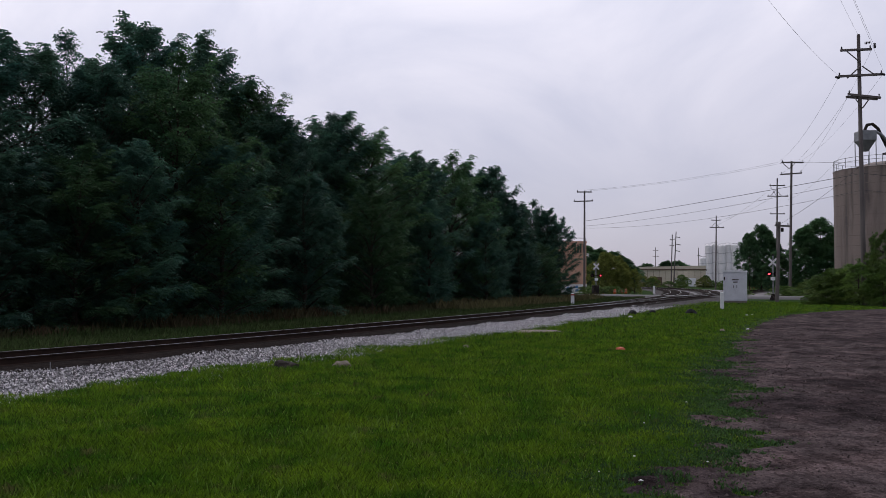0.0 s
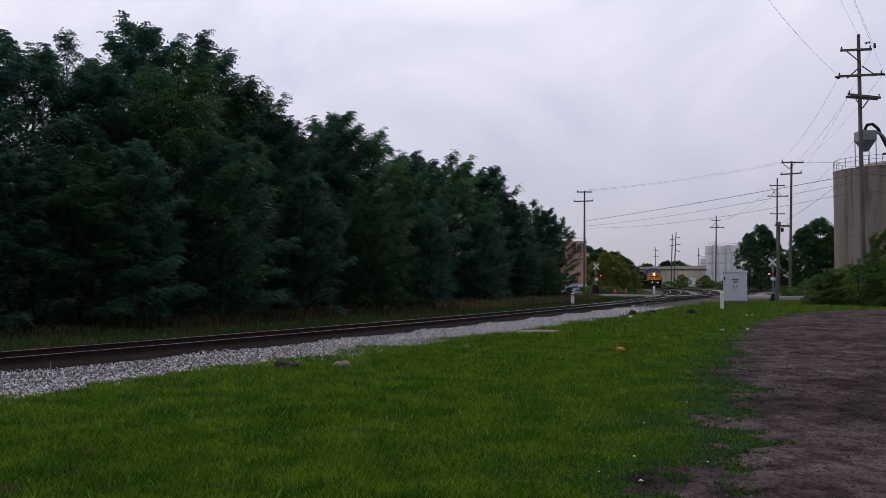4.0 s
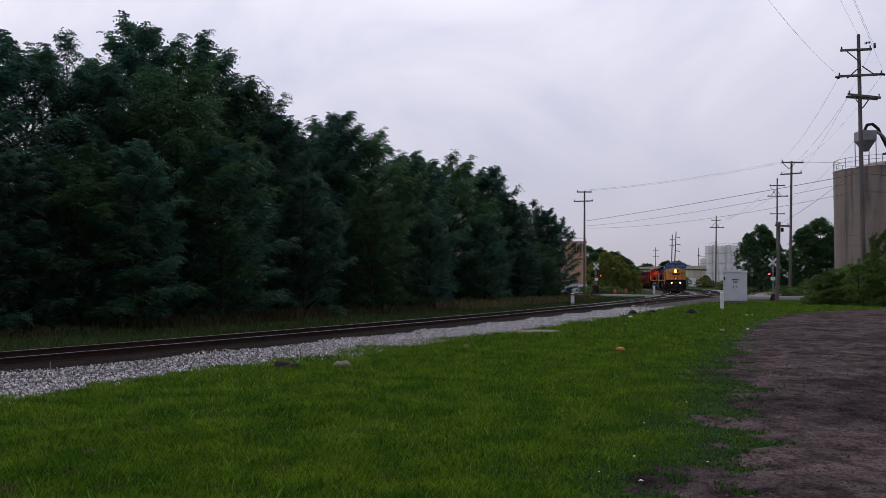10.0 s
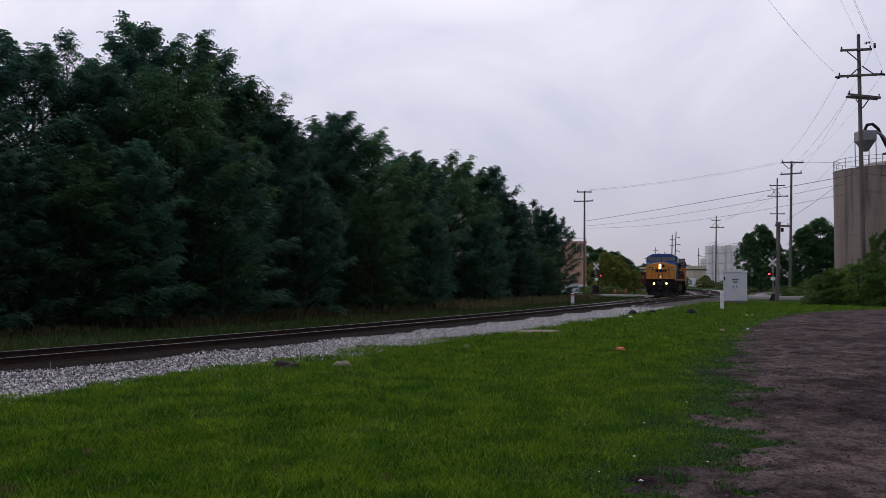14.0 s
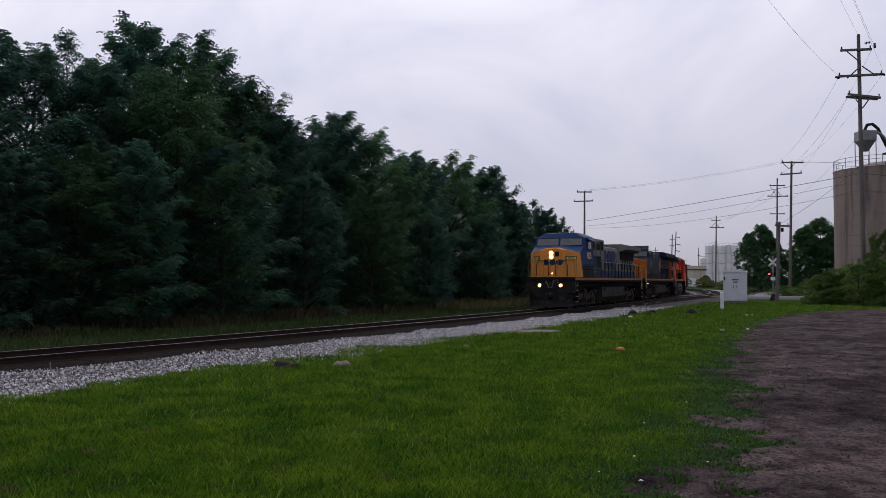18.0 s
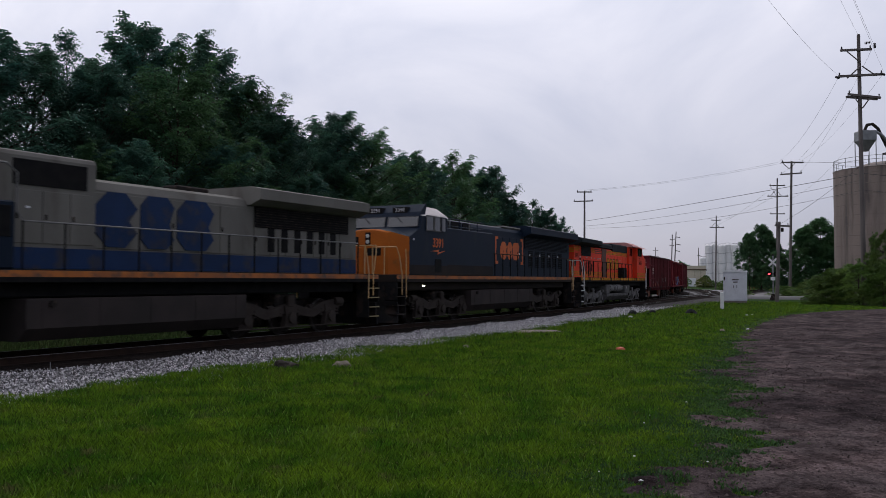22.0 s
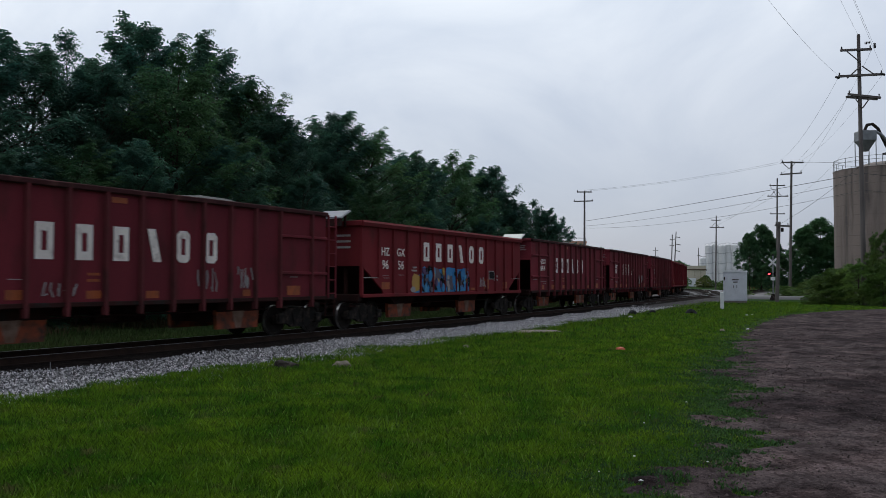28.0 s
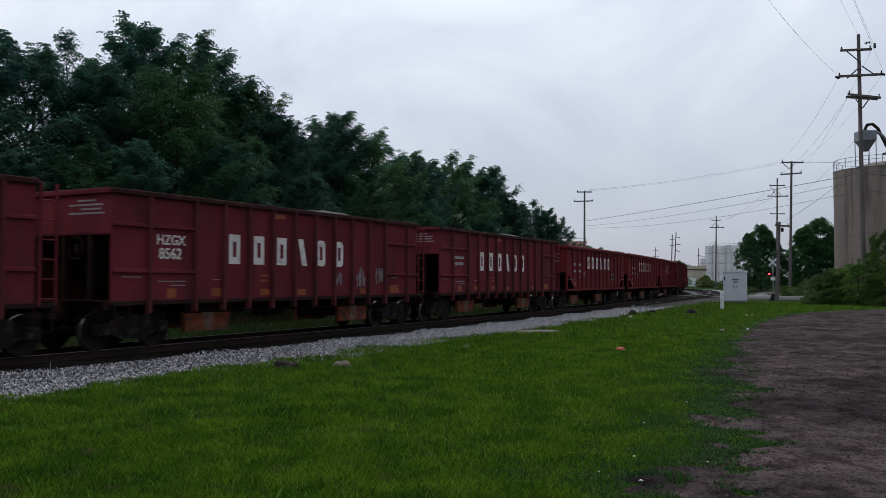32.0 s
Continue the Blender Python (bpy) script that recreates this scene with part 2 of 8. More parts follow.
BANK = mat("bank_grass_blades", (0.100, 0.098, 0.042), (0.140, 0.120, 0.060), rough=0.8, scale=0.5, fine=5, bump=0, island=0.45, spec=0.1, trans=0.2)
REED = mat("dry_stalks", (0.092, 0.064, 0.036), (0.060, 0.064, 0.030), rough=0.8, scale=0.5, fine=5, bump=0, island=0.4, spec=0.1, trans=0.2)
CLOVER = mat("clover_flowers", (0.26, 0.28, 0.10), (0.36, 0.33, 0.10), rough=0.9, bump=0, island=0.2)
CLOD = mat("dark_clods", (0.032, 0.023, 0.022), (0.062, 0.045, 0.042), rough=0.95, scale=9, fine=40, bump=0.4, island=0.4, spec=0.1)


def dirt_material():
    """Trodden soil: pale dry crust, damp dark patches of two sizes, grit."""
    m = mat("packed_dirt", (0.067, 0.052, 0.051), (0.116, 0.090, 0.088), rough=0.95, scale=2.2, fine=34, bump=1.0, depth=0.035, spec=0.03)
    n, l = m.node_tree.nodes, m.node_tree.links
    b = n["Principled BSDF"]
    co = n.new("ShaderNodeTexCoord")
    src = b.inputs["Base Color"].links[0].from_socket
    for scale, detail, lo, hi, tone, stretch in ((0.42, 7, 0.46, 0.60, (0.42, 0.40, 0.42), (1.0, 0.75, 1)), (1.9, 8, 0.49, 0.62, (0.45, 0.43, 0.43), (1.0, 0.7, 1)), (7.0, 6, 0.52, 0.66, (0.45, 0.42, 0.42), (1.0, 0.7, 1)), (19.0, 4, 0.50, 0.62, (0.50, 0.48, 0.48), (1.0, 0.8, 1)), (28.0, 3, 0.55, 0.66, (1.7, 1.65, 1.65), (1, 1, 1)), (0.9, 4, 0.48, 0.66, (1.5, 1.42, 1.40), (1, 1, 1))):
        mp = n.new("ShaderNodeMapping")
        mp.inputs["Scale"].default_value, mp.inputs["Location"].default_value = stretch, (scale * 3.7, scale, 0)
        l.new(co.outputs["Object"], mp.inputs[0])
        t = n.new("ShaderNodeTexNoise")
        t.inputs["Scale"].default_value, t.inputs["Detail"].default_value, t.inputs["Roughness"].default_value = scale, detail, 0.62
        l.new(mp.outputs[0], t.inputs["Vector"])
        r = n.new("ShaderNodeMapRange")
        r.inputs["From Min"].default_value, r.inputs["From Max"].default_value = lo, hi
        l.new(t.outputs["Fac"], r.inputs["Value"])
        x = n.new("ShaderNodeMix")
        x.data_type, x.blend_type = "RGBA", "MULTIPLY"
        l.new(r.outputs[0], x.inputs["Factor"])
        l.new(src, x.inputs["A"])
        x.inputs["B"].default_value = tone + (1,)
        src = x.outputs["Result"]
    l.new(src, b.inputs["Base Color"])
    return m


DIRT = dirt_material()
PEBBLE = mat("pebbles", (0.055, 0.042, 0.039), (0.12, 0.095, 0.088), rough=0.9, scale=9, fine=60, bump=0.3, island=0.5, spec=0.1)
BALLAST = mat("ballast_bed", (0.050, 0.046, 0.045), (0.13, 0.122, 0.118), rough=0.95, scale=7, fine=28, bump=1.0, depth=0.06, spec=0.05)
STONE = mat("ballast_stones", (0.25, 0.235, 0.23), (0.62, 0.595, 0.59), rough=0.9, scale=9, fine=40, bump=0.3, island=0.85, spec=0.15)
DARKBED = mat("oily_ballast", (0.014, 0.011, 0.010), (0.030, 0.024, 0.021), rough=0.95, scale=6, fine=25, bump=1.0, depth=0.05, spec=0.02)
RUSTY = mat("rusty_rail_side", (0.028, 0.018, 0.014), (0.045, 0.028, 0.020), rough=0.85, metal=0.1, scale=3, fine=60, bump=0.25, spec=0.12)
RAILTOP = mat("worn_rail_head", (0.26, 0.250, 0.245), (0.20, 0.19, 0.185), rough=0.38, metal=0.9, scale=2, fine=50, bump=0.05)
TIE = mat("creosoted_tie", (0.030, 0.023, 0.018), (0.055, 0.042, 0.032), rough=0.9, scale=5, fine=50, bump=0.5, vary=0.35, spec=0.05)
GRAVEL = mat("grey_gravel", (0.20, 0.19, 0.19), (0.29, 0.275, 0.27), rough=0.95, scale=0.6, fine=12, bump=0.7, depth=0.04, spec=0.1)
ASPHALT = mat("worn_asphalt", (0.13, 0.125, 0.125), (0.17, 0.165, 0.16), rough=0.9, scale=0.5, fine=30, bump=0.3)
BARK = mat("bark", (0.040, 0.032, 0.026), (0.070, 0.056, 0.044), rough=0.95, scale=5, fine=30, bump=0.8, depth=0.04, spec=0.1)
LEAF = mat("pinnate_leaves", (0.036, 0.100, 0.078), (0.074, 0.156, 0.096), rough=0.7, scale=0.35, fine=3, bump=0, island=0.45, vary=0.25, spec=0.3, trans=0.34)
LEAF_B = mat("broad_leaves", (0.042, 0.108, 0.052), (0.082, 0.160, 0.062), rough=0.7, scale=0.3, fine=3, bump=0, island=0.45, vary=0.25, spec=0.3, trans=0.34)
LEAF_C = mat("bush_leaves", (0.075, 0.140, 0.030), (0.135, 0.200, 0.046), rough=0.6, scale=0.5, fine=3, bump=0, island=0.45, vary=0.3, spec=0.3, trans=0.32)
OLIVE = mat("olive_leaves", (0.135, 0.165, 0.036), (0.215, 0.235, 0.060), rough=0.65, scale=0.4, fine=3, bump=0, island=0.45, vary=0.2, spec=0.2, trans=0.35)

rng = np.random.default_rng(7)

# ---------------------------------------------------------------- ground


def sheet(name, xs, ys, height, material, label, smooth=True):
    gx, gy = np.meshgrid(xs, ys)
    gz = height(gx, gy)
    n, m = len(xs), len(ys)
    i = np.arange(n * m).reshape(m, n)
    q = np.stack([i[:-1, :-1], i[:-1, 1:], i[1:, 1:], i[1:, :-1]], -1).reshape(-1, 4)
    ob = new(name, raw(name, np.stack([gx, gy, gz], -1).reshape(-1, 3), q, material, smooth))
    return tagged(ob, label, name.split("_")[0], kind="structure")


def ground_z(x, y):
    r = np.hypot(x, y)
    near = np.clip(1 - r / 90, 0, 1)
    return vnoise(x, y, 2.6) * 0.05 * near - 0.02


axis_far = np.concatenate([-np.geomspace(2500, 61, 14), np.arange(-60, 60.1, 1.0), np.geomspace(61, 2500, 14)])
axis_dep = np.concatenate([-np.geomspace(900, 12, 8), np.arange(-10, 110, 1.0), np.geomspace(111, 3500, 16)])
sheet("ground", axis_far, axis_dep, ground_z, GRASS_SOIL, "mown green grass with clover and bare patches")

# the dirt lot: its edge against the grass, as depth and place across
LOT_Y = [-20, 4, 8.1, 12.3, 16, 20.4, 30.3, 41.6, 53, 60, 66]
LOT_X = [1.0, 1.6, 2.5, 4.1, 5.4, 6.75, 10.5, 15.4, 21.5, 27.5, 36.0]


def lot_edge(y):
    return np.interp(y, LOT_Y, LOT_X) + 0.14 * np.sin(y * 1.3) + 0.10 * np.sin(y * 2.3 + 1)


# bare patches in the lawn, and tongues of weeds on the dirt: place, half width, half depth, weight
PATCHES = [(1.95, 8.7, 0.42, 0.42, 1.5), (1.86, 9.6, 0.28, 0.30, 1.3), (2.40, 9.5, 0.25, 0.30, 1.1), (3.36, 10.8, 0.36, 0.40, 1.1), (3.97, 12.9, 0.28, 0.5, 0.9), (2.95, 12.4, 0.34, 0.5, 1.0), (5.90, 19.7, 0.45, 1.0, 1.1), (1.2, 9.0, 0.3, 0.3, 1.1),
           (3.95, 10.9, 0.46, 0.42, -1.2), (3.30, 9.45, 0.26, 0.22, -1.1), (2.94, 8.45, 0.18, 0.16, -1.0), (4.35, 11.9, 0.22, 0.25, -0.9), (6.0, 17.6, 0.3, 0.9, -0.9), (4.7, 13.9, 0.2, 0.5, -0.7)]


def bareness(x, y):
    """How far a place lies out on the bare dirt, in metres, with ragged edges; negative in the grass."""
    x, y = np.asarray(x, float), np.asarray(y, float)
    e = x - lot_edge(y) + 0.38 * vnoise(x, y * 0.8, 0.9) + 0.34 * vnoise(x + 7, y, 0.24, 2)
    for px_, py_, rx, ry, w in PATCHES:
        q = ((x - px_) / rx) ** 2 + ((y - py_) / ry) ** 2
        e = e + 0.72 * w * np.exp(-q) * (1 + 0.9 * vnoise(x + 3, y, 0.2, 2))
    return e


def lot_z(x, y):
    # wheel ruts run along the lot
    e = x - lot_edge(y) + 0.7
    b_ = bareness(x, y)
    rut = np.zeros_like(x)
    for k, (o, w, d) in enumerate(((2.2, 0.20, 0.018), (3.9, 0.22, 0.02), (5.7, 0.2, 0.016), (7.4, 0.25, 0.018), (9.8, 0.3, 0.015))):
        c = o + 0.35 * np.sin(y * 0.23 + k)
        rut -= d * np.exp(-((e - c) / w) ** 2) - 0.6 * d * np.exp(-((e - c - 2 * w) / w) ** 2)
    tread = 0.0 * x
    for cx, cy, hx, hy, bend in ((7.55, 20.2, 0.42, 1.5, 0.0), (5.85, 15.8, 0.42, 0.9, 0.35), (8.9, 17.5, 0.4, 1.2, 0.1), (4.9, 11.2, 0.35, 0.6, -0.2)):
        inside = np.clip(1.6 - 1.6 * np.maximum(abs(x - cx - bend * (y - cy)) / hx, abs(y - cy) / hy), 0, 1)
        tread = tread + 0.022 * inside * np.sin((x - cx - bend * (y - cy) - 0.2 * bend * (y - cy) ** 2) * 6.2832 / 0.105)
    pits = -0.05 * np.clip(vnoise(x + 9, y * 0.9, 0.55, 2) - 0.25, 0, 1)
    rough = vnoise(x, y * 0.9, 1.3, 2) * 0.012 + vnoise(x + 5, y * 0.85, 0.12, 2) * 0.012 * np.clip((30 - y) / 10, 0, 1) + tread + pits
    return ground_z(x, y) - 0.03 + 0.06 * np.clip((b_ + 0.55) / 0.9, 0, 1) + 0.055 * np.clip(b_ / 2.2, 0, 1) + (rut + rough) * np.clip(e / 2.5, 0.25, 1)


ly = np.concatenate([np.arange(-12, 5, 1.0), np.arange(5, 16, 0.06), np.arange(16, 28, 0.12), np.arange(28, 66, 0.4)])
lu = np.concatenate([np.arange(-1.6, 4.6, 0.030), np.linspace(4.62, 10, 130), np.linspace(10.2, 18, 40), np.linspace(19, 60, 20)])
gy = np.repeat(ly[:, None], len(lu), 1)
gx = lot_edge(gy) - 0.7 + lu[None, :]
idx = np.arange(gx.size).reshape(gx.shape)
lot = new("dirt_lot", raw("dirt_lot", np.stack([gx, gy, lot_z(gx, gy)], -1).reshape(-1, 3),
                          np.stack([idx[:-1, :-1], idx[:-1, 1:], idx[1:, 1:], idx[1:, :-1]], -1).reshape(-1, 4), DIRT, True))
tagged(lot, "bare packed purplish dirt lot with tyre ruts", "ground", kind="structure")

# ---------------------------------------------------------------- railway


def sweep(path, profile, z=0.0, closed=False):
    """Skins a profile of (lat, height) along x, y, heading arrays."""
    x, y, h = path
    m, n = len(profile), len(x)
    v = np.empty((n, m, 3))
    for j, (lat, up) in enumerate(profile):
        v[:, j, 0], v[:, j, 1], v[:, j, 2] = x + lat * np.cos(h), y - lat * np.sin(h), z + up
    i = np.arange(n * m).reshape(n, m)
    if closed:
        i = np.concatenate([i, i[:, :1]], 1)
    q = np.stack([i[:-1, :-1], i[:-1, 1:], i[1:, 1:], i[1:, :-1]], -1).reshape(-1, 4)
    return v.reshape(-1, 3), q


def spline(points, step=2.0):
    """x, y, heading along a smooth line through points."""
    p = np.array(points, float)
    t = np.concatenate([[0], np.cumsum(np.hypot(*np.diff(p, axis=0).T))])
    g = np.gradient(p, t, axis=0)
    out = []
    for k in range(len(p) - 1):
        d = t[k + 1] - t[k]
        u = np.arange(0, d, step)[:, None] / d
        out.append((2 * u**3 - 3 * u**2 + 1) * p[k] + (u**3 - 2 * u**2 + u) * d * g[k] + (-2 * u**3 + 3 * u**2) * p[k + 1] + (u**3 - u**2) * d * g[k + 1])
    q = np.concatenate(out + [p[-1:]])
    dx, dy = np.gradient(q[:, 0]), np.gradient(q[:, 1])
    return q[:, 0], q[:, 1], np.arctan2(dx, dy)


RAIL_SIDE = [(-0.075, -0.172), (0.075, -0.172), (0.072, -0.160), (0.012, -0.145), (0.010, -0.042), (0.036, -0.032), (0.036, -0.006), (-0.036, -0.006), (-0.036, -0.032), (-0.010, -0.042), (-0.012, -0.145), (-0.072, -0.160)]
RAIL_HEAD = [(-0.036, -0.0055), (0.036, -0.0055), (0.035, -0.001), (0.022, 0.0), (-0.022, 0.0), (-0.035, -0.001)]
TIE_MESH = Shape().box(-0.115, 0.115, -1.3, 1.3, -0.18, 0, 0.012).mesh("tie", TIE)


def railway(name, path, label, bed, shoulder, ties, single=0):
    """A track: two rails with polished heads, ties and ballast."""
    x, y, h = path
    track = thing(name, label, "railway track", kind="structure")
    ob = new("ballast", raw("ballast", *sweep(path, shoulder, 0), BALLAST, True))
    ob.parent, ob["label"] = track, "pale grey crushed stone ballast"
    ob = new("oily_bed", raw("oily_bed", *sweep(path, bed, 0), DARKBED, True))
    ob.parent, ob["label"] = track, "dark oily stone between the rails"
    for lat in (-0.7525, 0.7525):
        rail = new("rail", raw("rail", *sweep((x + lat * np.cos(h), y - lat * np.sin(h), h), RAIL_SIDE, RAIL, True), RUSTY, False))
        rail.parent, rail["label"] = track, "rusty steel rail with a bright worn head"
        head = new("rail_head", raw("rail_head", *sweep((x + lat * np.cos(h), y - lat * np.sin(h), h), RAIL_HEAD, RAIL, True), RAILTOP, False))
        head.parent = rail
    rest = Shape()
    for k, (tx, ty, th) in enumerate(ties):
        m = pose(tx, ty, RAIL - 0.175 + 0.004 * math.sin(k * 7.1), 0, 0, -math.degrees(th) + 90 + 0.7 * math.sin(k * 3.7))
        if k < single:
            part("tie", TIE_MESH, None, track, at=m)
        else:
            c = [m @ v.co for v in TIE_MESH.vertices]
            rest.add(c, [tuple(p.vertices) for p in TIE_MESH.polygons])
    if rest.v:
        r = part("further_ties", rest, TIE, track)
        r["kind"] = "stuff"
    return track


s_main = np.concatenate([np.arange(-45, 0, 3.0), np.arange(0, 420, 1.0)])
SHOULDER = [(-3.6, -0.06), (-2.9, 0.05), (-1.75, 0.215), (-1.3, 0.222), (1.3, 0.222), (1.75, 0.215), (2.4, 0.13), (3.1, 0.045), (3.8, 0.0), (4.5, -0.07)]
BED = [(-2.0, 0.17), (-1.75, 0.222), (-1.5, 0.229), (-0.9, 0.231), (0, 0.232), (0.9, 0.231), (1.5, 0.229), (1.75, 0.222), (2.08, 0.165)]
tie_s = np.concatenate([np.arange(3, 250, 0.53), np.arange(-44, 3, 0.53)])
main_track = railway("railway_track", line(s_main), "main line of worn steel rails on dark ties and pale ballast", BED, SHOULDER, list(zip(*line(tie_s))), 290)

bx, by, bh = line(45.0)
d0 = np.arange(2.0, 190, 2.0)
branch_path = (bx + d0 * np.sin(bh - 0.002) + 0.00006 * d0**2 * np.cos(bh), by + d0 * np.cos(bh) - 0.00006 * d0**2 * np.sin(bh), np.full_like(d0, float(bh)))
dt = np.arange(2.0, 150, 0.53)
branch = railway("branch_track", branch_path, "branch track that leaves the main line to the road", BED, SHOULDER,
                 list(zip(bx + dt * np.sin(bh) + 0.00006 * dt**2 * np.cos(bh), by + dt * np.cos(bh) - 0.00006 * dt**2 * np.sin(bh), np.full_like(dt, float(bh)))), 0)
wye_path = spline([(53.3, 255), (54.6, 235), (54.6, 205), (51.3, 175), (45.9, 147), (39.5, 124), (33.5, 107.5), (29, 97.5)])
wye = railway("connecting_track", wye_path, "curved connecting track through grey gravel", BED, SHOULDER, [(wye_path[0][i], wye_path[1][i], wye_path[2][i]) for i in range(0, len(wye_path[0]))], 0)

# gravel between the tracks
g = Shape()
g.prism([(14.5, 72), (20.5, 79), (28, 92), (40, 112), (48, 120), (58, 150), (61, 200), (58, 240), (52, 240), (46, 180), (38, 146), (29, 113), (20.5, 88)], -0.2, 0.10, "z")
tagged(part("gravel_yard", g, GRAVEL), "grey gravel between diverging tracks", "ground", kind="structure")

# street that crosses the tracks
road_path = spline([(3, 122), (20, 113.5), (32, 104.5), (44, 99), (60, 97), (90, 99), (140, 110)], 2.0)
ob = new("road", raw("road", *sweep(road_path, [(-3.6, -0.1), (-3.4, 0.255), (0, 0.275), (3.4, 0.255), (3.6, -0.1)]), ASPHALT, True))
tagged(ob, "grey asphalt street over the level crossing", "road", kind="structure")

# loose ballast stones on the near shoulder and the far one
ICO = np.array([(0, 0, 1), (0.9, 0, 0.1), (0.28, 0.85, 0.2), (-0.72, 0.52, 0), (-0.72, -0.52, 0.15), (0.28, -0.85, 0.05), (0.1, 0.1, -0.8)])
ICO_F = np.array([(0, 1, 2), (0, 2, 3), (0, 3, 4), (0, 4, 5), (0, 5, 1), (6, 2, 1), (6, 3, 2), (6, 4, 3), (6, 5, 4), (6, 1, 5)])


def pebbles(name, x, y, z, size, material, parent, label):
    n = len(x)
    a = rng.uniform(0, 2 * math.pi, n)
    sc = size[:, None] * rng.uniform(0.6, 1.3, (n, 3))
    base = ICO[None] * (1 + rng.uniform(-0.25, 0.25, (n, 7, 1))) * sc[:, None]
    ca, sa = np.cos(a)[:, None], np.sin(a)[:, None]
    tilt = rng.uniform(-0.6, 0.6, (n, 1))
    bx_, by_, bz_ = base[..., 0], base[..., 1], base[..., 2]
    by2, bz2 = by_ * np.cos(tilt) - bz_ * np.sin(tilt), by_ * np.sin(tilt) + bz_ * np.cos(tilt)
    v = np.stack([bx_ * ca - by2 * sa + x[:, None], bx_ * sa + by2 * ca + y[:, None], bz2 + z[:, None]], -1)
    f = ICO_F[None] + (np.arange(n) * 7)[:, None, None]
    ob = tagged(new(name, raw(name, v.reshape(-1, 3), f.reshape(-1, 3), material)), label, kind="stuff")
    ob.parent = parent
    if parent is None:
        ob["category"] = "stones"
    return ob


n = 62000
s = 4 + 70 * rng.random(n) ** 1.7
la = np.where(rng.random(n) < 0.93, 1.95 + (1.9 + 0.75 * np.clip((26 - s) / 10, 0, 1)) * rng.random(n) + 0.25 * np.sin(s * 1.1) * (rng.random(n) < 0.5), -rng.uniform(1.6, 3.0, n))
x, y, _ = line(s, la)
up = np.interp(np.abs(la), [1.3, 1.75, 2.4, 3.1, 3.8, 4.6], [0.222, 0.215, 0.13, 0.045, 0.01, -0.01])
pebbles("ballast_stones", x, y, up + 0.012, 0.011 + 0.022 * rng.random(n) ** 1.8 + s * 0.00016, STONE, main_track, "pale grey and brown crushed stones")

# ---------------------------------------------------------------- grass


def blades(name, x, y, z, height, width, material, label, category="grass", lean=0.5):
    n = len(x)
    a = rng.uniform(0, 2 * math.pi, n)
    h = height * rng.uniform(0.55, 1.25, n)
    w = width * rng.uniform(0.7, 1.3, n)
    d = rng.uniform(0, 2 * math.pi, n)
    k = h * lean * rng.uniform(0.1, 1.0, n)
    v = np.empty((n, 4, 3))
    for j, sgn in ((0, -1), (1, 1)):
        v[:, j] = np.stack([x + sgn * w / 2 * np.cos(a), y + sgn * w / 2 * np.sin(a), z - 0.01], -1)
    v[:, 2] = np.stack([x + 0.35 * k * np.cos(d) + w * 0.35 * np.cos(a), y + 0.35 * k * np.sin(d) + w * 0.35 * np.sin(a), z + h * 0.6], -1)
    v[:, 3] = np.stack([x + k * np.cos(d), y + k * np.sin(d), z + h], -1)
    i = np.arange(n)[:, None] * 4
    f = np.concatenate([i + np.array([[0, 1, 2]]), i + np.array([[0, 2, 3]])])
    return tagged(new(name, raw(name, v.reshape(-1, 3), f, material)), label, category, kind="stuff")


def on_grass(n, z0, z1, spread=0.60, margin=0.0):
    """Random places on the lawn within reach of the view, denser near by."""
    u = rng.random(n)
    y = z0 * (z1 / z0) ** u
    x = rng.uniform(-spread, spread, n) * y
    la = lat_of(x, y)
    tuft = vnoise(x, y, 1.3) * 0.55 + vnoise(x, y, 0.35, 2) * 0.2
    p = np.clip(-bareness(x, y) / 1.1 + 0.34 + tuft * 1.1, 0, 1)
    keep = (la > 3.3 + 0.7 * np.clip((27 - y) / 9, 0, 1) + tuft * 1.6) & (rng.random(n) < p)
    return x[keep], y[keep]


def worn(x, y):
    """Grass grows shorter towards the lot."""
    return np.clip((lot_edge(y) - x) / 2.9 + 0.16, 0.26, 1)


x, y = on_grass(440000, 6.0, 30.0)
blades("lawn", x, y, ground_z(x, y), (0.098 + 0.075 * np.clip(vnoise(x, y, 0.9), -0.6, 1)) * worn(x, y), 0.0030 + y * 0.00038, BLADE, "green lawn grass, uneven and tufted", lean=0.75)
x, y = on_grass(7000, 6.0, 24.0)
blades("tall_grass", x, y, ground_z(x, y), (0.135 + 0.05 * vnoise(x, y, 0.7)) * worn(x, y), 0.0022 + y * 0.0002, STRAW, "longer pale blades standing out of the lawn", lean=0.6)
x, y = on_grass(270000, 14.0, 85.0, 0.52)
k = rng.random(len(x)) < np.clip((y - 14) / 13, 0, 1)
x, y = x[k], y[k]
blades("far_lawn", x, y, ground_z(x, y), (0.12 + 0.05 * hill(x * 1.3, y * 1.3)) * np.clip(worn(x, y) + 0.1, 0, 1), 0.006 + y * 0.0008, BLADE, "green grass further off", lean=0.8)
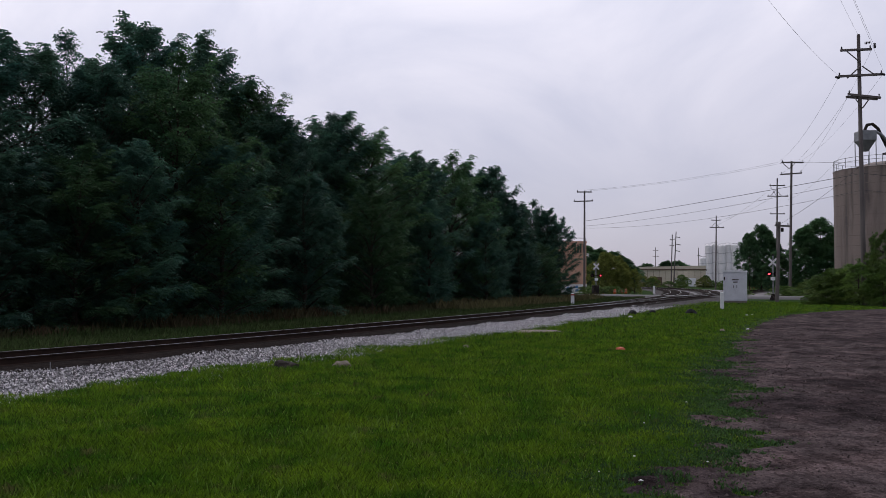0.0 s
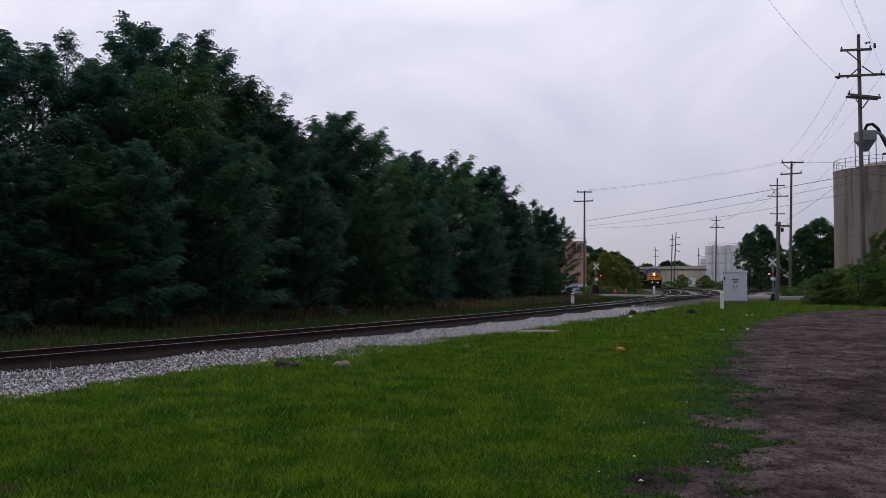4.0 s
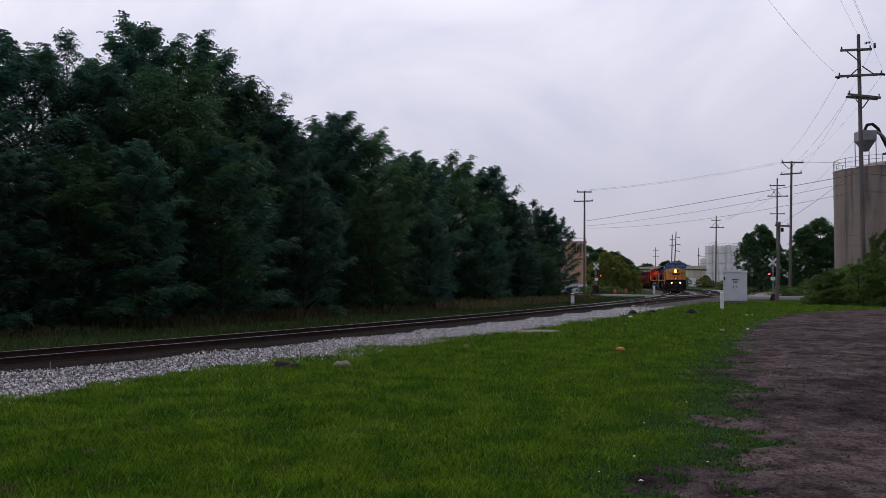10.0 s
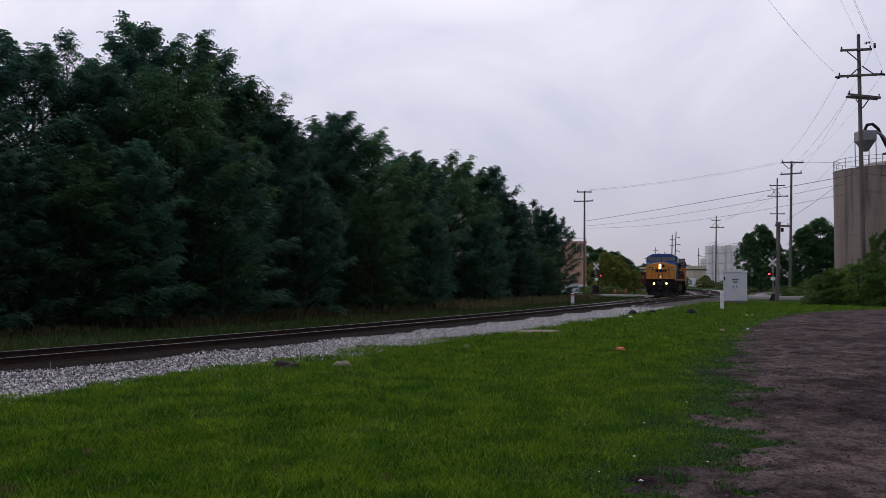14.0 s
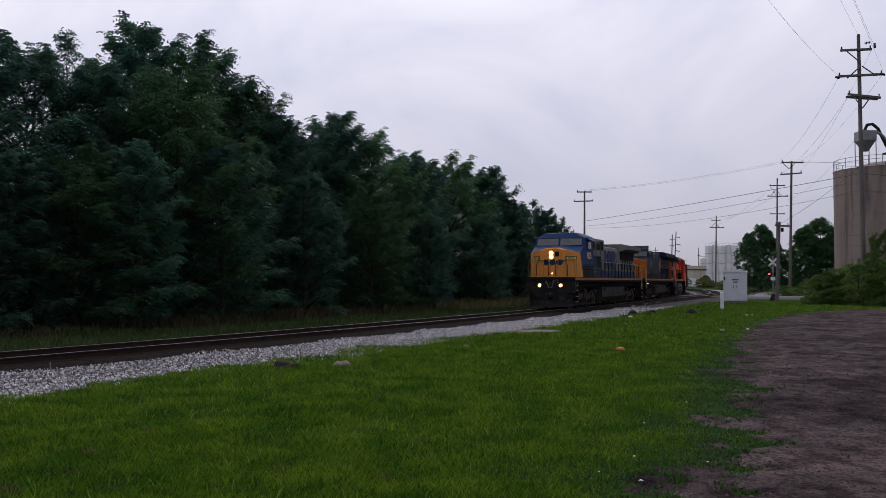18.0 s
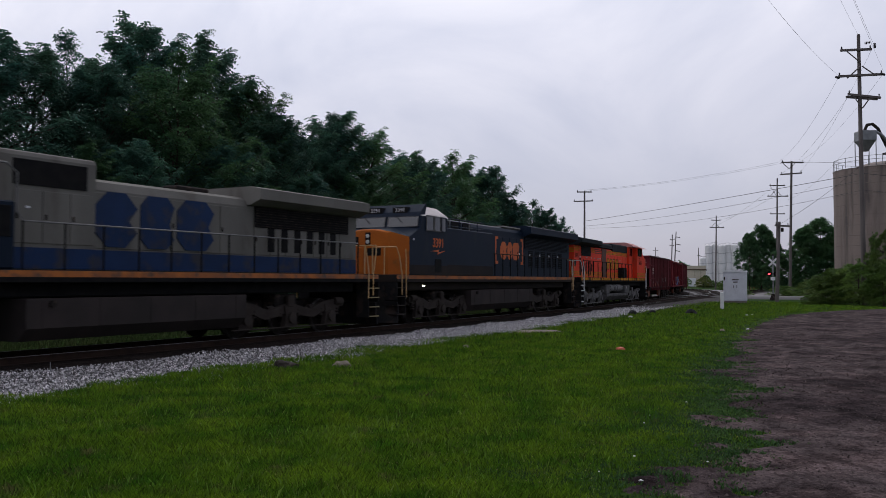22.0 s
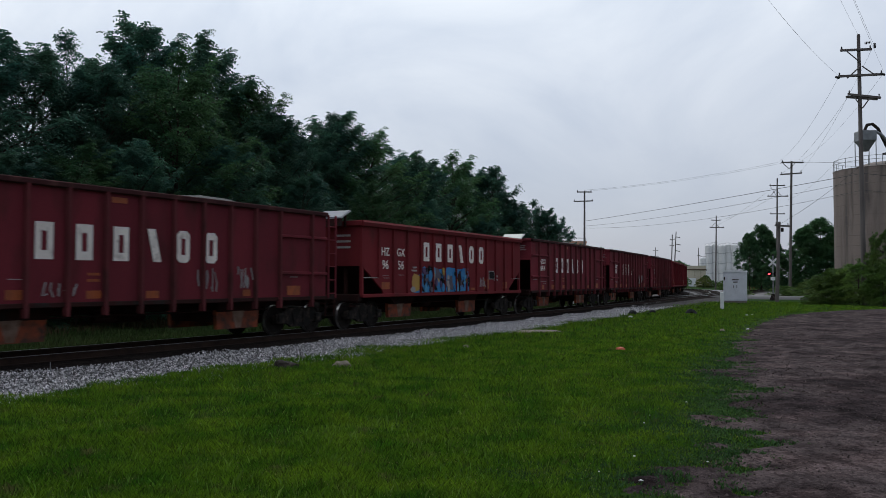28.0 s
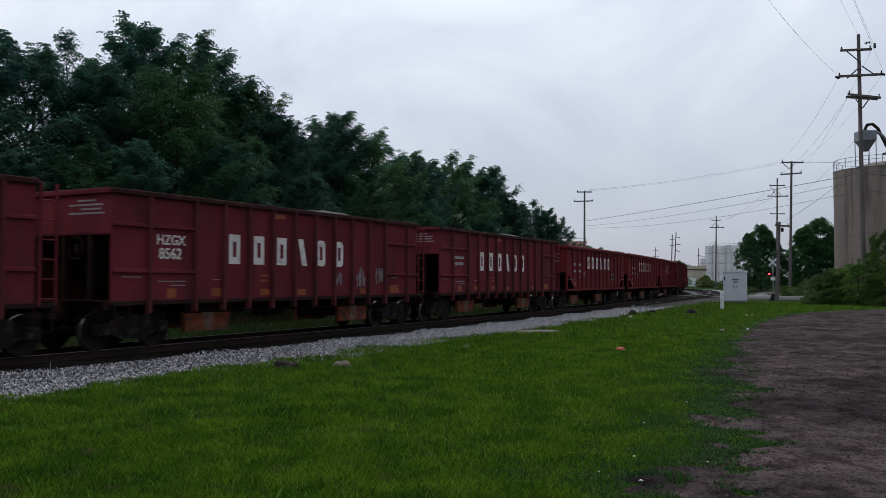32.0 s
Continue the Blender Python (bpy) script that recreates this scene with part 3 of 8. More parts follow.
# low weeds where the lawn thins out towards the dirt
n = 90000
y = 6 * (30 / 6.0) ** rng.random(n)
x = lot_edge(y) + rng.uniform(-3.0, 1.2, n)
k = rng.random(n) < np.clip(0.45 - bareness(x, y) / 0.8 + 1.1 * vnoise(x, y, 0.35, 2), 0, 1) * np.clip((x - lot_edge(y) + 3.0) / 1.2, 0, 1)
blades("low_weeds", x[k], y[k], lot_z(x[k], y[k]) * 0.5 + ground_z(x[k], y[k]) * 0.5 + 0.012, 0.034 + 0.018 * vnoise(x[k], y[k], 0.4), 0.016 + y[k] * 0.0007, WEED, "low dark green clover and plantain at the lawn's edge", "weeds", lean=1.6)
# seed heads and clover flowers
x, y = on_grass(4200, 6.0, 28.0)
pebbles("clover_flowers", x, y, ground_z(x, y) + 0.11 * worn(x, y), 0.0045 + 0.00012 * y, CLOVER, None, "small pale clover flowers in the lawn")["category"] = "flowers"
# beyond the track: rough grass and brown stalks at the wood's edge
n = 62000
s = 2 + 105 * rng.random(n) ** 1.3
la = -rng.uniform(2.9, 14.0, n)
x, y, _ = line(s, la)
blades("verge_grass", x, y, ground_z(x, y), 0.22 + 0.1 * hill(x, y), 0.012 + s * 0.0007, VERGE, "rough green grass beside the track", lean=0.7)
n = 26000
s = 2 + 95 * rng.random(n)
la = -rng.uniform(9.0, 14.0, n)
x, y, _ = line(s, la)
k = vnoise(x, y, 3.0) + rng.uniform(-0.5, 0.5, n) > -0.1
blades("dry_stalks", x[k], y[k], ground_z(x[k], y[k]), 0.50 + 0.3 * vnoise(x[k], y[k], 1.5), 0.010 + s[k] * 0.0004, REED, "brown dry stalks at the edge of the wood", lean=0.45)
# a pale bank of tall grass where the verge widens
n = 14000
s = 52 + 44 * rng.random(n)
la = -rng.uniform(6.5, 12.5, n)
x, y, _ = line(s, la)
k = vnoise(x, y, 4.0) + rng.uniform(-0.5, 0.5, n) > -0.15
blades("bank_grass", x[k], y[k], ground_z(x[k], y[k]), 0.62 + 0.3 * vnoise(x[k], y[k], 1.8), 0.014 + s[k] * 0.0006, BANK, "pale brownish tall grass on the bank", lean=0.6)
# stones on the dirt lot
n = 11000
y = 6 * (40 / 6.0) ** rng.random(n)
x = lot_edge(y) - 0.9 + rng.random(n) * 12
k = bareness(x, y) > -0.25
x, y, n = x[k], y[k], int(k.sum())
pebbles("lot_stones", x, y, lot_z(x, y) + 0.004, 0.005 + 0.018 * rng.random(n) ** 4 + y * 0.0002, PEBBLE, None, "small stones strewn over the dirt")

n = 16000
y = 6 * (34 / 6.0) ** rng.random(n)
x = lot_edge(y) - 0.6 + rng.random(n) * 13
k = (vnoise(x + 3, y, 0.8, 3) + 0.5 * vnoise(x, y, 2.4, 2) > 0.24) & (bareness(x, y) > -0.1)
pebbles("dirt_clods", x[k], y[k], lot_z(x[k], y[k]) + 0.004, 0.005 + 0.020 * rng.random(k.sum()) ** 4 + y[k] * 0.00025, CLOD, None, "dark damp clods of soil on the dirt")

# ---------------------------------------------------------------- trees


def frond_mesh(centres, out, size, pairs=4, droop=0.5, wide=0.30):
    """Feathered leaves: each a row of leaflets along a stalk that starts at a centre and points outwards."""
    n = len(centres)
    out = out / np.linalg.norm(out, axis=1, keepdims=True)
    side = np.cross(out, rng.normal(size=(n, 3)) * 0.35 + np.array([0, 0, 1.0]))
    side /= np.linalg.norm(side, axis=1, keepdims=True) + 1e-9
    up = np.cross(side, out)
    L = size * rng.uniform(0.7, 1.3, n)
    vs = []
    for k in range(pairs):
        u = (k + 0.6) / pairs
        base = centres + out * (L * u)[:, None] - np.array([0, 0, 1.0]) * (L * droop * u * u)[:, None]
        ll = L * wide * (1.15 - 0.5 * abs(u - 0.5))
        for sgn in (-1, 1):
            tip = base + side * (sgn * ll)[:, None] + out * (ll * 0.35)[:, None] - np.array([0, 0, 1.0]) * (ll * 0.35)[:, None]
            m = (base + tip) / 2
            w = (L * 0.5 / pairs)[:, None]
            vs.append(np.stack([base, m + out * w * 0.62 + up * w * 0.15, tip, m - out * w * 0.62 + up * w * 0.15], 1))
    v = np.concatenate(vs, 0).reshape(-1, 3)
    f = np.arange(len(v)).reshape(-1, 4)
    return v, f


def crown_points(height, radius, low, clumps, per, flat, seed, slim=1.0):
    """Clumps of leaves on a crown, and small shoots that stand out of it: centres and outward directions."""
    r = np.random.default_rng(seed)
    cs, ds = [], []
    shoots = clumps // 3
    for i in range(clumps + shoots):
        shoot = i >= clumps
        u = (i + 0.5) / clumps if not shoot else r.uniform(0.45, 1.0)
        z = low + (height - low) * (u ** 0.92 if not shoot else u)
        rel = min(1.0, (z - low) / (height - low))
        prof = np.interp(rel, [0, 0.12, 0.35, 0.6, 0.8, 0.93, 1.0], [0.62, 0.85, 1.0, 0.88, 0.62, 0.36, 0.10]) * (1 - (1 - slim) * rel)
        a = i * 2.39996 + r.uniform(-0.5, 0.5)
        if shoot:
            rad, cr, m = radius * prof * r.uniform(0.95, 1.22), radius * r.uniform(0.07, 0.13), per // 3
            z += radius * r.uniform(0.0, 0.14)
        else:
            rad, cr, m = radius * prof * (0.45 + 0.55 * r.random() ** 0.6), radius * r.uniform(0.15, 0.38) * (0.55 + 0.45 * (1 - rel)), per
        c = np.array([rad * math.cos(a), rad * math.sin(a), z])
        p = r.normal(size=(m, 3))
        p /= np.linalg.norm(p, axis=1, keepdims=True)
        p[:, 2] = np.where(p[:, 2] < -0.25, -p[:, 2], p[:, 2])
        p *= (r.random(m) ** 0.4)[:, None]
        p = p * np.array([cr, cr, cr * (flat if not shoot else 1.3)])
        cs.append(c + p)
        ds.append(p + np.array([math.cos(a), math.sin(a), 0.25]) * cr * 0.5 + r.normal(size=(m, 3)) * cr * 0.3)
    return np.concatenate(cs), np.concatenate(ds)


def tree(name, label, height, radius, low, seed, leaf, clumps=64, per=115, size=0.46, flat=0.6, pairs=3, droop=0.5, wide=0.36, category="tree", slim=1.0):
    t = thing(name, label, category)
    r = random.Random(seed)
    cs, ds = crown_points(height, radius, low, clumps, per, flat, seed, slim)
    v, f = frond_mesh(cs, ds, size, pairs, droop, wide)
    crown = new("crown", raw("crown", v, f, leaf))
    crown.parent = t
    wood = Shape()
    lean = r.uniform(-0.05, 0.05)
    top = height * 0.9
    pts = [(lean * z + 0.15 * math.sin(z * 0.5 + seed), 0.12 * math.sin(z * 0.4), z) for z in np.linspace(-0.3, top, 9)]
    wood.tube(pts, 0.011 * height + 0.05, 9, 0.03)
    part("trunk", wood, BARK, t, smooth=True)
    for i in range(0, clumps, 6):
        c = cs[i * per:(i + 1) * per].mean(0)
        z0 = max(0.4, c[2] - 0.45 * math.hypot(c[0], c[1]))
        z0 = min(z0, top * 0.97)
        b = Vector((lean * z0, 0, z0))
        m = (b + Vector(c)) / 2 + Vector((0, 0, -0.12 * (Vector(c) - b).length))
        part("limb", Shape().tube([b, m, Vector(c)], 0.05 + 0.003 * height, 5, 0.012), BARK, t)
    return t


def bough_crown(height, radius, low, boughs, twigs, per, seed, slim, rise, fill):
    """Boughs that arch out from the trunk, twigs along them and feathered leaves along the twigs."""
    r = np.random.default_rng(seed)
    up = np.array([0, 0, 1.0])
    cs, ds, arcs, sticks = [], [], [], []
    for i in range(boughs):
        rel = ((i + 0.5) / boughs) ** 0.88
        z = low + (height - low) * rel
        prof = np.interp(rel, [0, 0.12, 0.35, 0.6, 0.8, 0.93, 1.0], [0.66, 0.88, 1.0, 0.90, 0.66, 0.40, 0.16]) * (1 - (1 - slim) * rel)
        a = i * 2.39996 + r.uniform(-0.5, 0.5)
        rad = radius * prof * r.uniform(0.66, 1.20)
        b = np.array([0, 0, max(0.3, z - 0.5 * rad - rise * height * rel)])
        t = np.array([rad * math.cos(a), rad * math.sin(a), z + r.uniform(-0.35, 0.45)])
        m = b * 0.42 + t * 0.58 + up * 0.13 * np.linalg.norm(t - b)
        arc = lambda u: (1 - u) ** 2 * b + 2 * u * (1 - u) * m + u * u * t
        arcs.append([arc(u) for u in (0, 0.25, 0.5, 0.75, 1.0)])
        for j in range(twigs):
            u = 0.30 + 0.70 * ((j + 0.6) / twigs) ** 0.85
            p = arc(u)
            along = 2 * (1 - u) * (m - b) + 2 * u * (t - m)
            along /= np.linalg.norm(along)
            across = np.cross(along, up)
            across /= np.linalg.norm(across) + 1e-9
            d = along * 0.75 + across * r.uniform(-1.1, 1.1) + up * r.uniform(-0.25, 0.55)
            d /= np.linalg.norm(d)
            L = radius * 0.25 * r.uniform(0.55, 1.35) * (1.25 - 0.45 * u) * (0.6 + 0.4 * prof)
            if j >= twigs - 2 and rel > 0.35:
                d = along * 0.5 + across * r.uniform(-0.5, 0.5) + up * r.uniform(0.2, 0.8)
                d /= np.linalg.norm(d)
                L = radius * r.uniform(0.14, 0.25)
            sticks.append((p, p + d * L * 0.55 + up * 0.03 * L, p + d * L - up * 0.10 * L))
            w = (np.arange(per) + r.uniform(0.3, 0.9, per)) / per
            c = p + d * (L * w)[:, None] - up * (0.10 * L * w * w)[:, None]
            side = np.cross(d, up)
            side /= np.linalg.norm(side) + 1e-9
            sgn = np.where(np.arange(per) % 2, 1.0, -1.0)[:, None]
            cs.append(c)
            ds.append(d * 0.65 + side * sgn * 0.85 + r.normal(size=(per, 3)) * 0.30 + up * 0.06)
    # leaves further inside the crown
    n = int(fill * boughs * twigs * per)
    rel = r.random(n) ** 0.85
    prof = np.interp(rel, [0, 0.12, 0.35, 0.6, 0.8, 0.93, 1.0], [0.66, 0.88, 1.0, 0.90, 0.66, 0.40, 0.16]) * (1 - (1 - slim) * rel)
    a, q = r.uniform(0, 2 * math.pi, n), radius * prof * 0.80 * r.random(n) ** 0.5
    cs.append(np.stack([q * np.cos(a), q * np.sin(a), low + (height - low) * 0.95 * rel], -1))
    ds.append(np.stack([np.cos(a), np.sin(a), 0.1 + 0 * a], -1) + r.normal(size=(n, 3)) * 0.5)
    return np.concatenate(cs), np.concatenate(ds), arcs, sticks


def wood_tree(name, label, height, radius, low, seed, leaf, boughs=50, twigs=15, per=9, size=0.54, slim=1.0, rise=0.06, pairs=4, wide=0.25, droop=0.62, category="tree", limbs=9, fill=0.24):
    """A tree grown from boughs: trunk, main limbs, thin branches and a feathery crown."""
    t = thing(name, label, category)
    cs, ds, arcs, sticks = bough_crown(height, radius, low, boughs, twigs, per, seed, slim, rise, fill)
    crown = new("crown", raw("crown", *frond_mesh(cs, ds, size, pairs, droop, wide), leaf))
    crown.parent = t
    lean, top = random.Random(seed).uniform(-0.03, 0.03), height * 0.93
    part("trunk", Shape().tube([(lean * z + 0.12 * math.sin(z * 0.5 + seed), 0.10 * math.sin(z * 0.4), z) for z in np.linspace(-0.3, top, 9)], 0.011 * height + 0.05, 9, 0.03), BARK, t, smooth=True)
    thin, k = Shape(), max(1, boughs // limbs)
    for i, a in enumerate(arcs):
        w = 0.012 * np.linalg.norm(a[4] - a[0]) + 0.015
        if i % k == 0:
            part("limb", Shape().tube(a, w * 1.5, 6, 0.012), BARK, t)
        else:
            thin.tube(a, w, 4, 0.010, cap=False)
    for q in sticks:
        thin.tube(q, 0.011, 3, 0.005, cap=False)
    me = raw("branchwork", thin.v, thin.f, BARK)
    part("branchwork", me, None, t, "thin dark branches and twigs")["kind"] = "stuff"
    return t


LOCUST = "tall dark green tree with feathered leaves at the wood's edge"
kinds = [wood_tree("tree", LOCUST, 14.0, 4.6, 0.5, 11, LEAF), wood_tree("tree", LOCUST, 14.0, 4.2, 0.8, 12, LEAF, boughs=48),
         wood_tree("tree", LOCUST, 14.0, 5.0, 0.4, 13, LEAF_B, boughs=52, size=0.50, wide=0.30, pairs=3), wood_tree("tree", LOCUST, 14.0, 3.9, 0.6, 14, LEAF, boughs=50, slim=0.84, rise=0.09, fill=0.25),
         wood_tree("tree", LOCUST, 14.0, 4.3, 1.5, 15, LEAF, boughs=44, slim=0.9, rise=0.08, fill=0.1)]
used = [False] * 5
# where each tree of the wood stands: across, depth, height, width factor, which kind
WOOD = [(-19.3, 34.7, 11.7, 0.97, 4), (-18.7, 38.1, 12.5, 0.98, 4), (-18.7, 42.2, 13.6, 0.85, 4), (-15.8, 39.2, 12.0, 0.83, 3), (-16.5, 46.5, 16.1, 1.21, 3), (-14.5, 52.5, 16.8, 1.06, 3), (-13.2, 42.1, 12.5, 0.93, 2), (-16.3, 34.0, 7.1, 0.66, 1), (-12.3, 52.4, 13.9, 0.91, 2), (-9.8, 50.6, 12.0, 0.83, 3), (-9.3, 58.0, 12.2, 0.93, 0), (-7.4, 59.5, 13.6, 1.1, 3), (-5.4, 61.1, 12.2, 0.93, 2), (-3.8, 68.5, 12.4, 0.93, 0), (-1.7, 66.0, 11.7, 0.87, 3), (0.8, 75.1, 12.4, 0.98, 2), (4.6, 82.2, 12.9, 0.94, 3), (2.8, 83.2, 13.0, 0.89, 0), (6.5, 81.7, 9.9, 0.7, 3), (9.4, 91.4, 10.2, 0.68, 0), (10.9, 90.0, 9.5, 0.67, 3), (12.5, 91.5, 8.5, 0.55, 4), (9.3, 82.7, 5.5, 0.51, 2), (7.0, 78.3, 5.8, 0.51, 1), (-16.5, 31.5, 6.9, 0.61, 1), (-14.8, 34.6, 7.1, 0.62, 2), (-13.0, 35.9, 7.9, 0.63, 3), (-10.9, 42.0, 8.9, 0.69, 0), (-7.8, 48.1, 8.0, 0.63, 1), (-4.5, 54.3, 7.8, 0.58, 2), (-1.0, 61.0, 7.7, 0.54, 3), (3.6, 71.8, 7.3, 0.53, 0), (-17.6, 52.9, 14.7, 1.02, 2), (-14.4, 61.3, 14.8, 1.13, 0), (-9.5, 70.5, 13.8, 1.11, 2), (-3.0, 82.9, 13.0, 0.99, 1), (0.9, 83.8, 11.6, 0.96, 2), (5.1, 91.8, 11.5, 0.87, 1), (8.7, 96.4, 8.9, 0.73, 2), (11.6, 99.9, 7.8, 0.54, 1), (-4.1, 74.3, 9.9, 0.84, 2)]
for k, (tx, ty, th, tw, kind) in enumerate(WOOD):
    m = pose(tx, ty, -0.05, 0, 0, (k * 77) % 360)
    if not used[kind]:
        t = kinds[kind]
        t.matrix_basis = m
        used[kind] = True
    else:
        t = copy_thing(kinds[kind], m)
    t.scale = (tw, tw, th / 14.0)
    tagged(t, group="trees of the wood")
# added row behind the front trees to block sky light; leftmost ones out of view
for k, d in enumerate(np.arange(-4, 106, 5.5)):
    x, y, _ = line(d, -27 + 2.0 * math.sin(k * 2.1))
    t = copy_thing(kinds[(k * 2 + 1) % 5], pose(float(x), float(y), -0.05, 0, 0, k * 61))
    w = 1.15 - 0.0035 * max(d, 0)
    t.scale = (w, w, (9.0 - 0.025 * max(d, 0) + math.sin(k * 1.7)) / 14.0)
    tagged(t, "dark green tree deeper in the wood, added to block sky light", group="trees of the inner wood")
# undergrowth at the foot of the wood
UNDER = "dark green undergrowth at the foot of the wood"
under = [wood_tree("bush", UNDER, 3.0, 2.3, 0.05, 51, LEAF_B, boughs=22, twigs=10, per=9, size=0.34, pairs=3, wide=0.34, category="bush", limbs=3),
         wood_tree("bush", UNDER, 3.0, 2.0, 0.05, 52, LEAF_B, boughs=20, twigs=10, per=9, size=0.32, pairs=3, wide=0.36, category="bush", limbs=3)]
for k in range(30):
    d = 14 + 2.75 * k
    x, y, _ = line(d, -14.6 - 1.6 * math.sin(k * 2.3) - (1.2 if k % 3 == 0 else 0))
    m = pose(float(x), float(y), -0.05, 0, 0, k * 83)
    t = copy_thing(under[k % 2], m) if k > 1 else under[k]
    t.matrix_basis = m
    h = 2.5 + 1.1 * math.sin(k * 1.9)
    t.scale = (0.8 + 0.25 * math.sin(k * 3.1), 0.8 + 0.25 * math.sin(k * 3.1), h / 3.0)
    tagged(t, group="undergrowth of the wood")

# ---------------------------------------------------------------- the train: materials
REDMARK = mat("red_reflector", (0.45, 0.05, 0.04), rough=0.4, bump=0.02)
YELLOW = mat("nose_yellow", (0.76, 0.300, 0.058), (0.66, 0.250, 0.050), rough=0.62, spec=0.22, scale=1.2, fine=60, bump=0.05, grime=(0.22, 0.11, 0.03), grime_at=(0.60, 0.80), streak=0.4)
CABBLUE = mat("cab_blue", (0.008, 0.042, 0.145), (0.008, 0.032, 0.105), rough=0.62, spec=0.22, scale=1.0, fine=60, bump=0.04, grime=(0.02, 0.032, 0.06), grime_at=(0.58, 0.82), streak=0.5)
DUSTY = mat("sooty_lower_body", (0.013, 0.013, 0.015), (0.022, 0.020, 0.019), rough=0.85, spec=0.12, scale=1.5, fine=50, bump=0.1, grime=(0.045, 0.032, 0.026))
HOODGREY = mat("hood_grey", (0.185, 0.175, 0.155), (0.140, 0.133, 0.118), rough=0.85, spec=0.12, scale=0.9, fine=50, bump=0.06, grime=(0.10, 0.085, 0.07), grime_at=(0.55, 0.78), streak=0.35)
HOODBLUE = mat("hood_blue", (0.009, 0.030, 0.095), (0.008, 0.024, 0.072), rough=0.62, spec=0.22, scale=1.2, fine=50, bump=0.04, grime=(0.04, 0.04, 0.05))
NAVY = mat("dark_navy_paint", (0.0035, 0.0105, 0.024), (0.005, 0.0135, 0.030), rough=0.55, spec=0.16, scale=0.8, fine=60, bump=0.04, grime=(0.022, 0.024, 0.028), grime_at=(0.60, 0.88), streak=0.4)
NAVYDUST = mat("dusty_navy", (0.024, 0.021, 0.021), (0.036, 0.028, 0.024), rough=0.85, spec=0.12, scale=1.0, fine=50, bump=0.08)
AMBER = mat("amber_nose", (0.50, 0.130, 0.012), (0.42, 0.105, 0.012), rough=0.62, spec=0.22, scale=1.1, fine=60, bump=0.05, grime=(0.20, 0.09, 0.02), grime_at=(0.6, 0.82))
LOGO_AMBER = mat("amber_lettering", (0.62, 0.13, 0.020), (0.50, 0.10, 0.02), rough=0.6, scale=2, bump=0.03)
SILL = mat("amber_sill_stripe", (0.46, 0.130, 0.012), (0.27, 0.080, 0.014), rough=0.5, scale=2, bump=0.05, grime=(0.09, 0.05, 0.03), grime_at=(0.48, 0.70))
ORANGE = mat("locomotive_orange", (0.86, 0.056, 0.018), (0.72, 0.046, 0.015), rough=0.62, spec=0.22, scale=1.0, fine=60, bump=0.05, grime=(0.24, 0.05, 0.025), grime_at=(0.58, 0.8), streak=0.4)
NUMYEL = mat("yellow_lettering", (0.85, 0.55, 0.26), (0.74, 0.47, 0.22), rough=0.7, scale=3, bump=0.0)
GOLD = mat("gold_stripe", (0.66, 0.28, 0.022), (0.46, 0.18, 0.018), rough=0.85, spec=0.12, scale=2, bump=0.04, grime=(0.16, 0.08, 0.02))
BROWNPATCH = mat("brown_burnt_panel", (0.075, 0.028, 0.022), (0.11, 0.045, 0.03), rough=0.8, scale=2, bump=0.1)
BLACKGREEN = mat("black_roof", (0.018, 0.022, 0.026), (0.028, 0.031, 0.034), rough=0.85, spec=0.12, scale=1.5, bump=0.1)
WHITE = mat("white_paint", (0.72, 0.72, 0.74), (0.60, 0.60, 0.60), rough=0.6, scale=3, bump=0.04, grime=(0.36, 0.30, 0.28), grime_at=(0.55, 0.8))
# pale pink that holds the sky's light on the chamfered roof edge
SKYLIT_ROOF = mat("skylit_pink_roof", (0.56, 0.25, 0.23), (0.48, 0.20, 0.18), rough=0.7, scale=2, bump=0.05)
GOLD_DARK = mat("dark_gold_shadow", (0.20, 0.075, 0.02), (0.14, 0.05, 0.015), rough=0.85, spec=0.12, scale=3, bump=0.03)
TANKGREY = mat("grey_tank_paint", (0.125, 0.120, 0.118), (0.085, 0.082, 0.080), rough=0.85, spec=0.12, scale=1.5, fine=40, bump=0.12, grime=(0.05, 0.043, 0.038), grime_at=(0.5, 0.72))
AIRTANK = mat("grey_reservoir_paint", (0.20, 0.195, 0.19), (0.15, 0.145, 0.14), rough=0.75, spec=0.2, scale=2, fine=40, bump=0.08, grime=(0.08, 0.07, 0.06), grime_at=(0.52, 0.74))
ROOFWHITE = mat("pale_cab_roof", (0.55, 0.50, 0.48), (0.45, 0.40, 0.38), rough=0.6, scale=2, bump=0.05)
STEEL = mat("dark_steel", (0.016, 0.014, 0.013), (0.027, 0.023, 0.021), rough=0.85, spec=0.12, scale=3, fine=50, bump=0.15, grime=(0.075, 0.055, 0.042))
TRUCK = mat("dusty_truck_steel", (0.034, 0.027, 0.023), (0.052, 0.042, 0.036), rough=0.85, spec=0.12, scale=2.5, fine=40, bump=0.2, grime=(0.04, 0.034, 0.03), grime_at=(0.5, 0.7))
SILVER = mat("grey_truck_paint", (0.165, 0.160, 0.155), (0.120, 0.115, 0.110), rough=0.85, spec=0.12, scale=2, fine=40, bump=0.15, grime=(0.07, 0.06, 0.05), grime_at=(0.52, 0.72))
TANKM = mat("dusty_fuel_tank", (0.048, 0.038, 0.036), (0.034, 0.029, 0.027), rough=0.85, spec=0.12, scale=1.2, fine=40, bump=0.1, grime=(0.035, 0.03, 0.028))
BLACK = mat("black_gap", (0.008, 0.008, 0.009), (0.014, 0.013, 0.013), rough=0.85, spec=0.12, bump=0.05)
WHEEL = mat("wheel_steel", (0.020, 0.016, 0.014), (0.032, 0.026, 0.023), rough=0.85, spec=0.1, scale=3, bump=0.1)
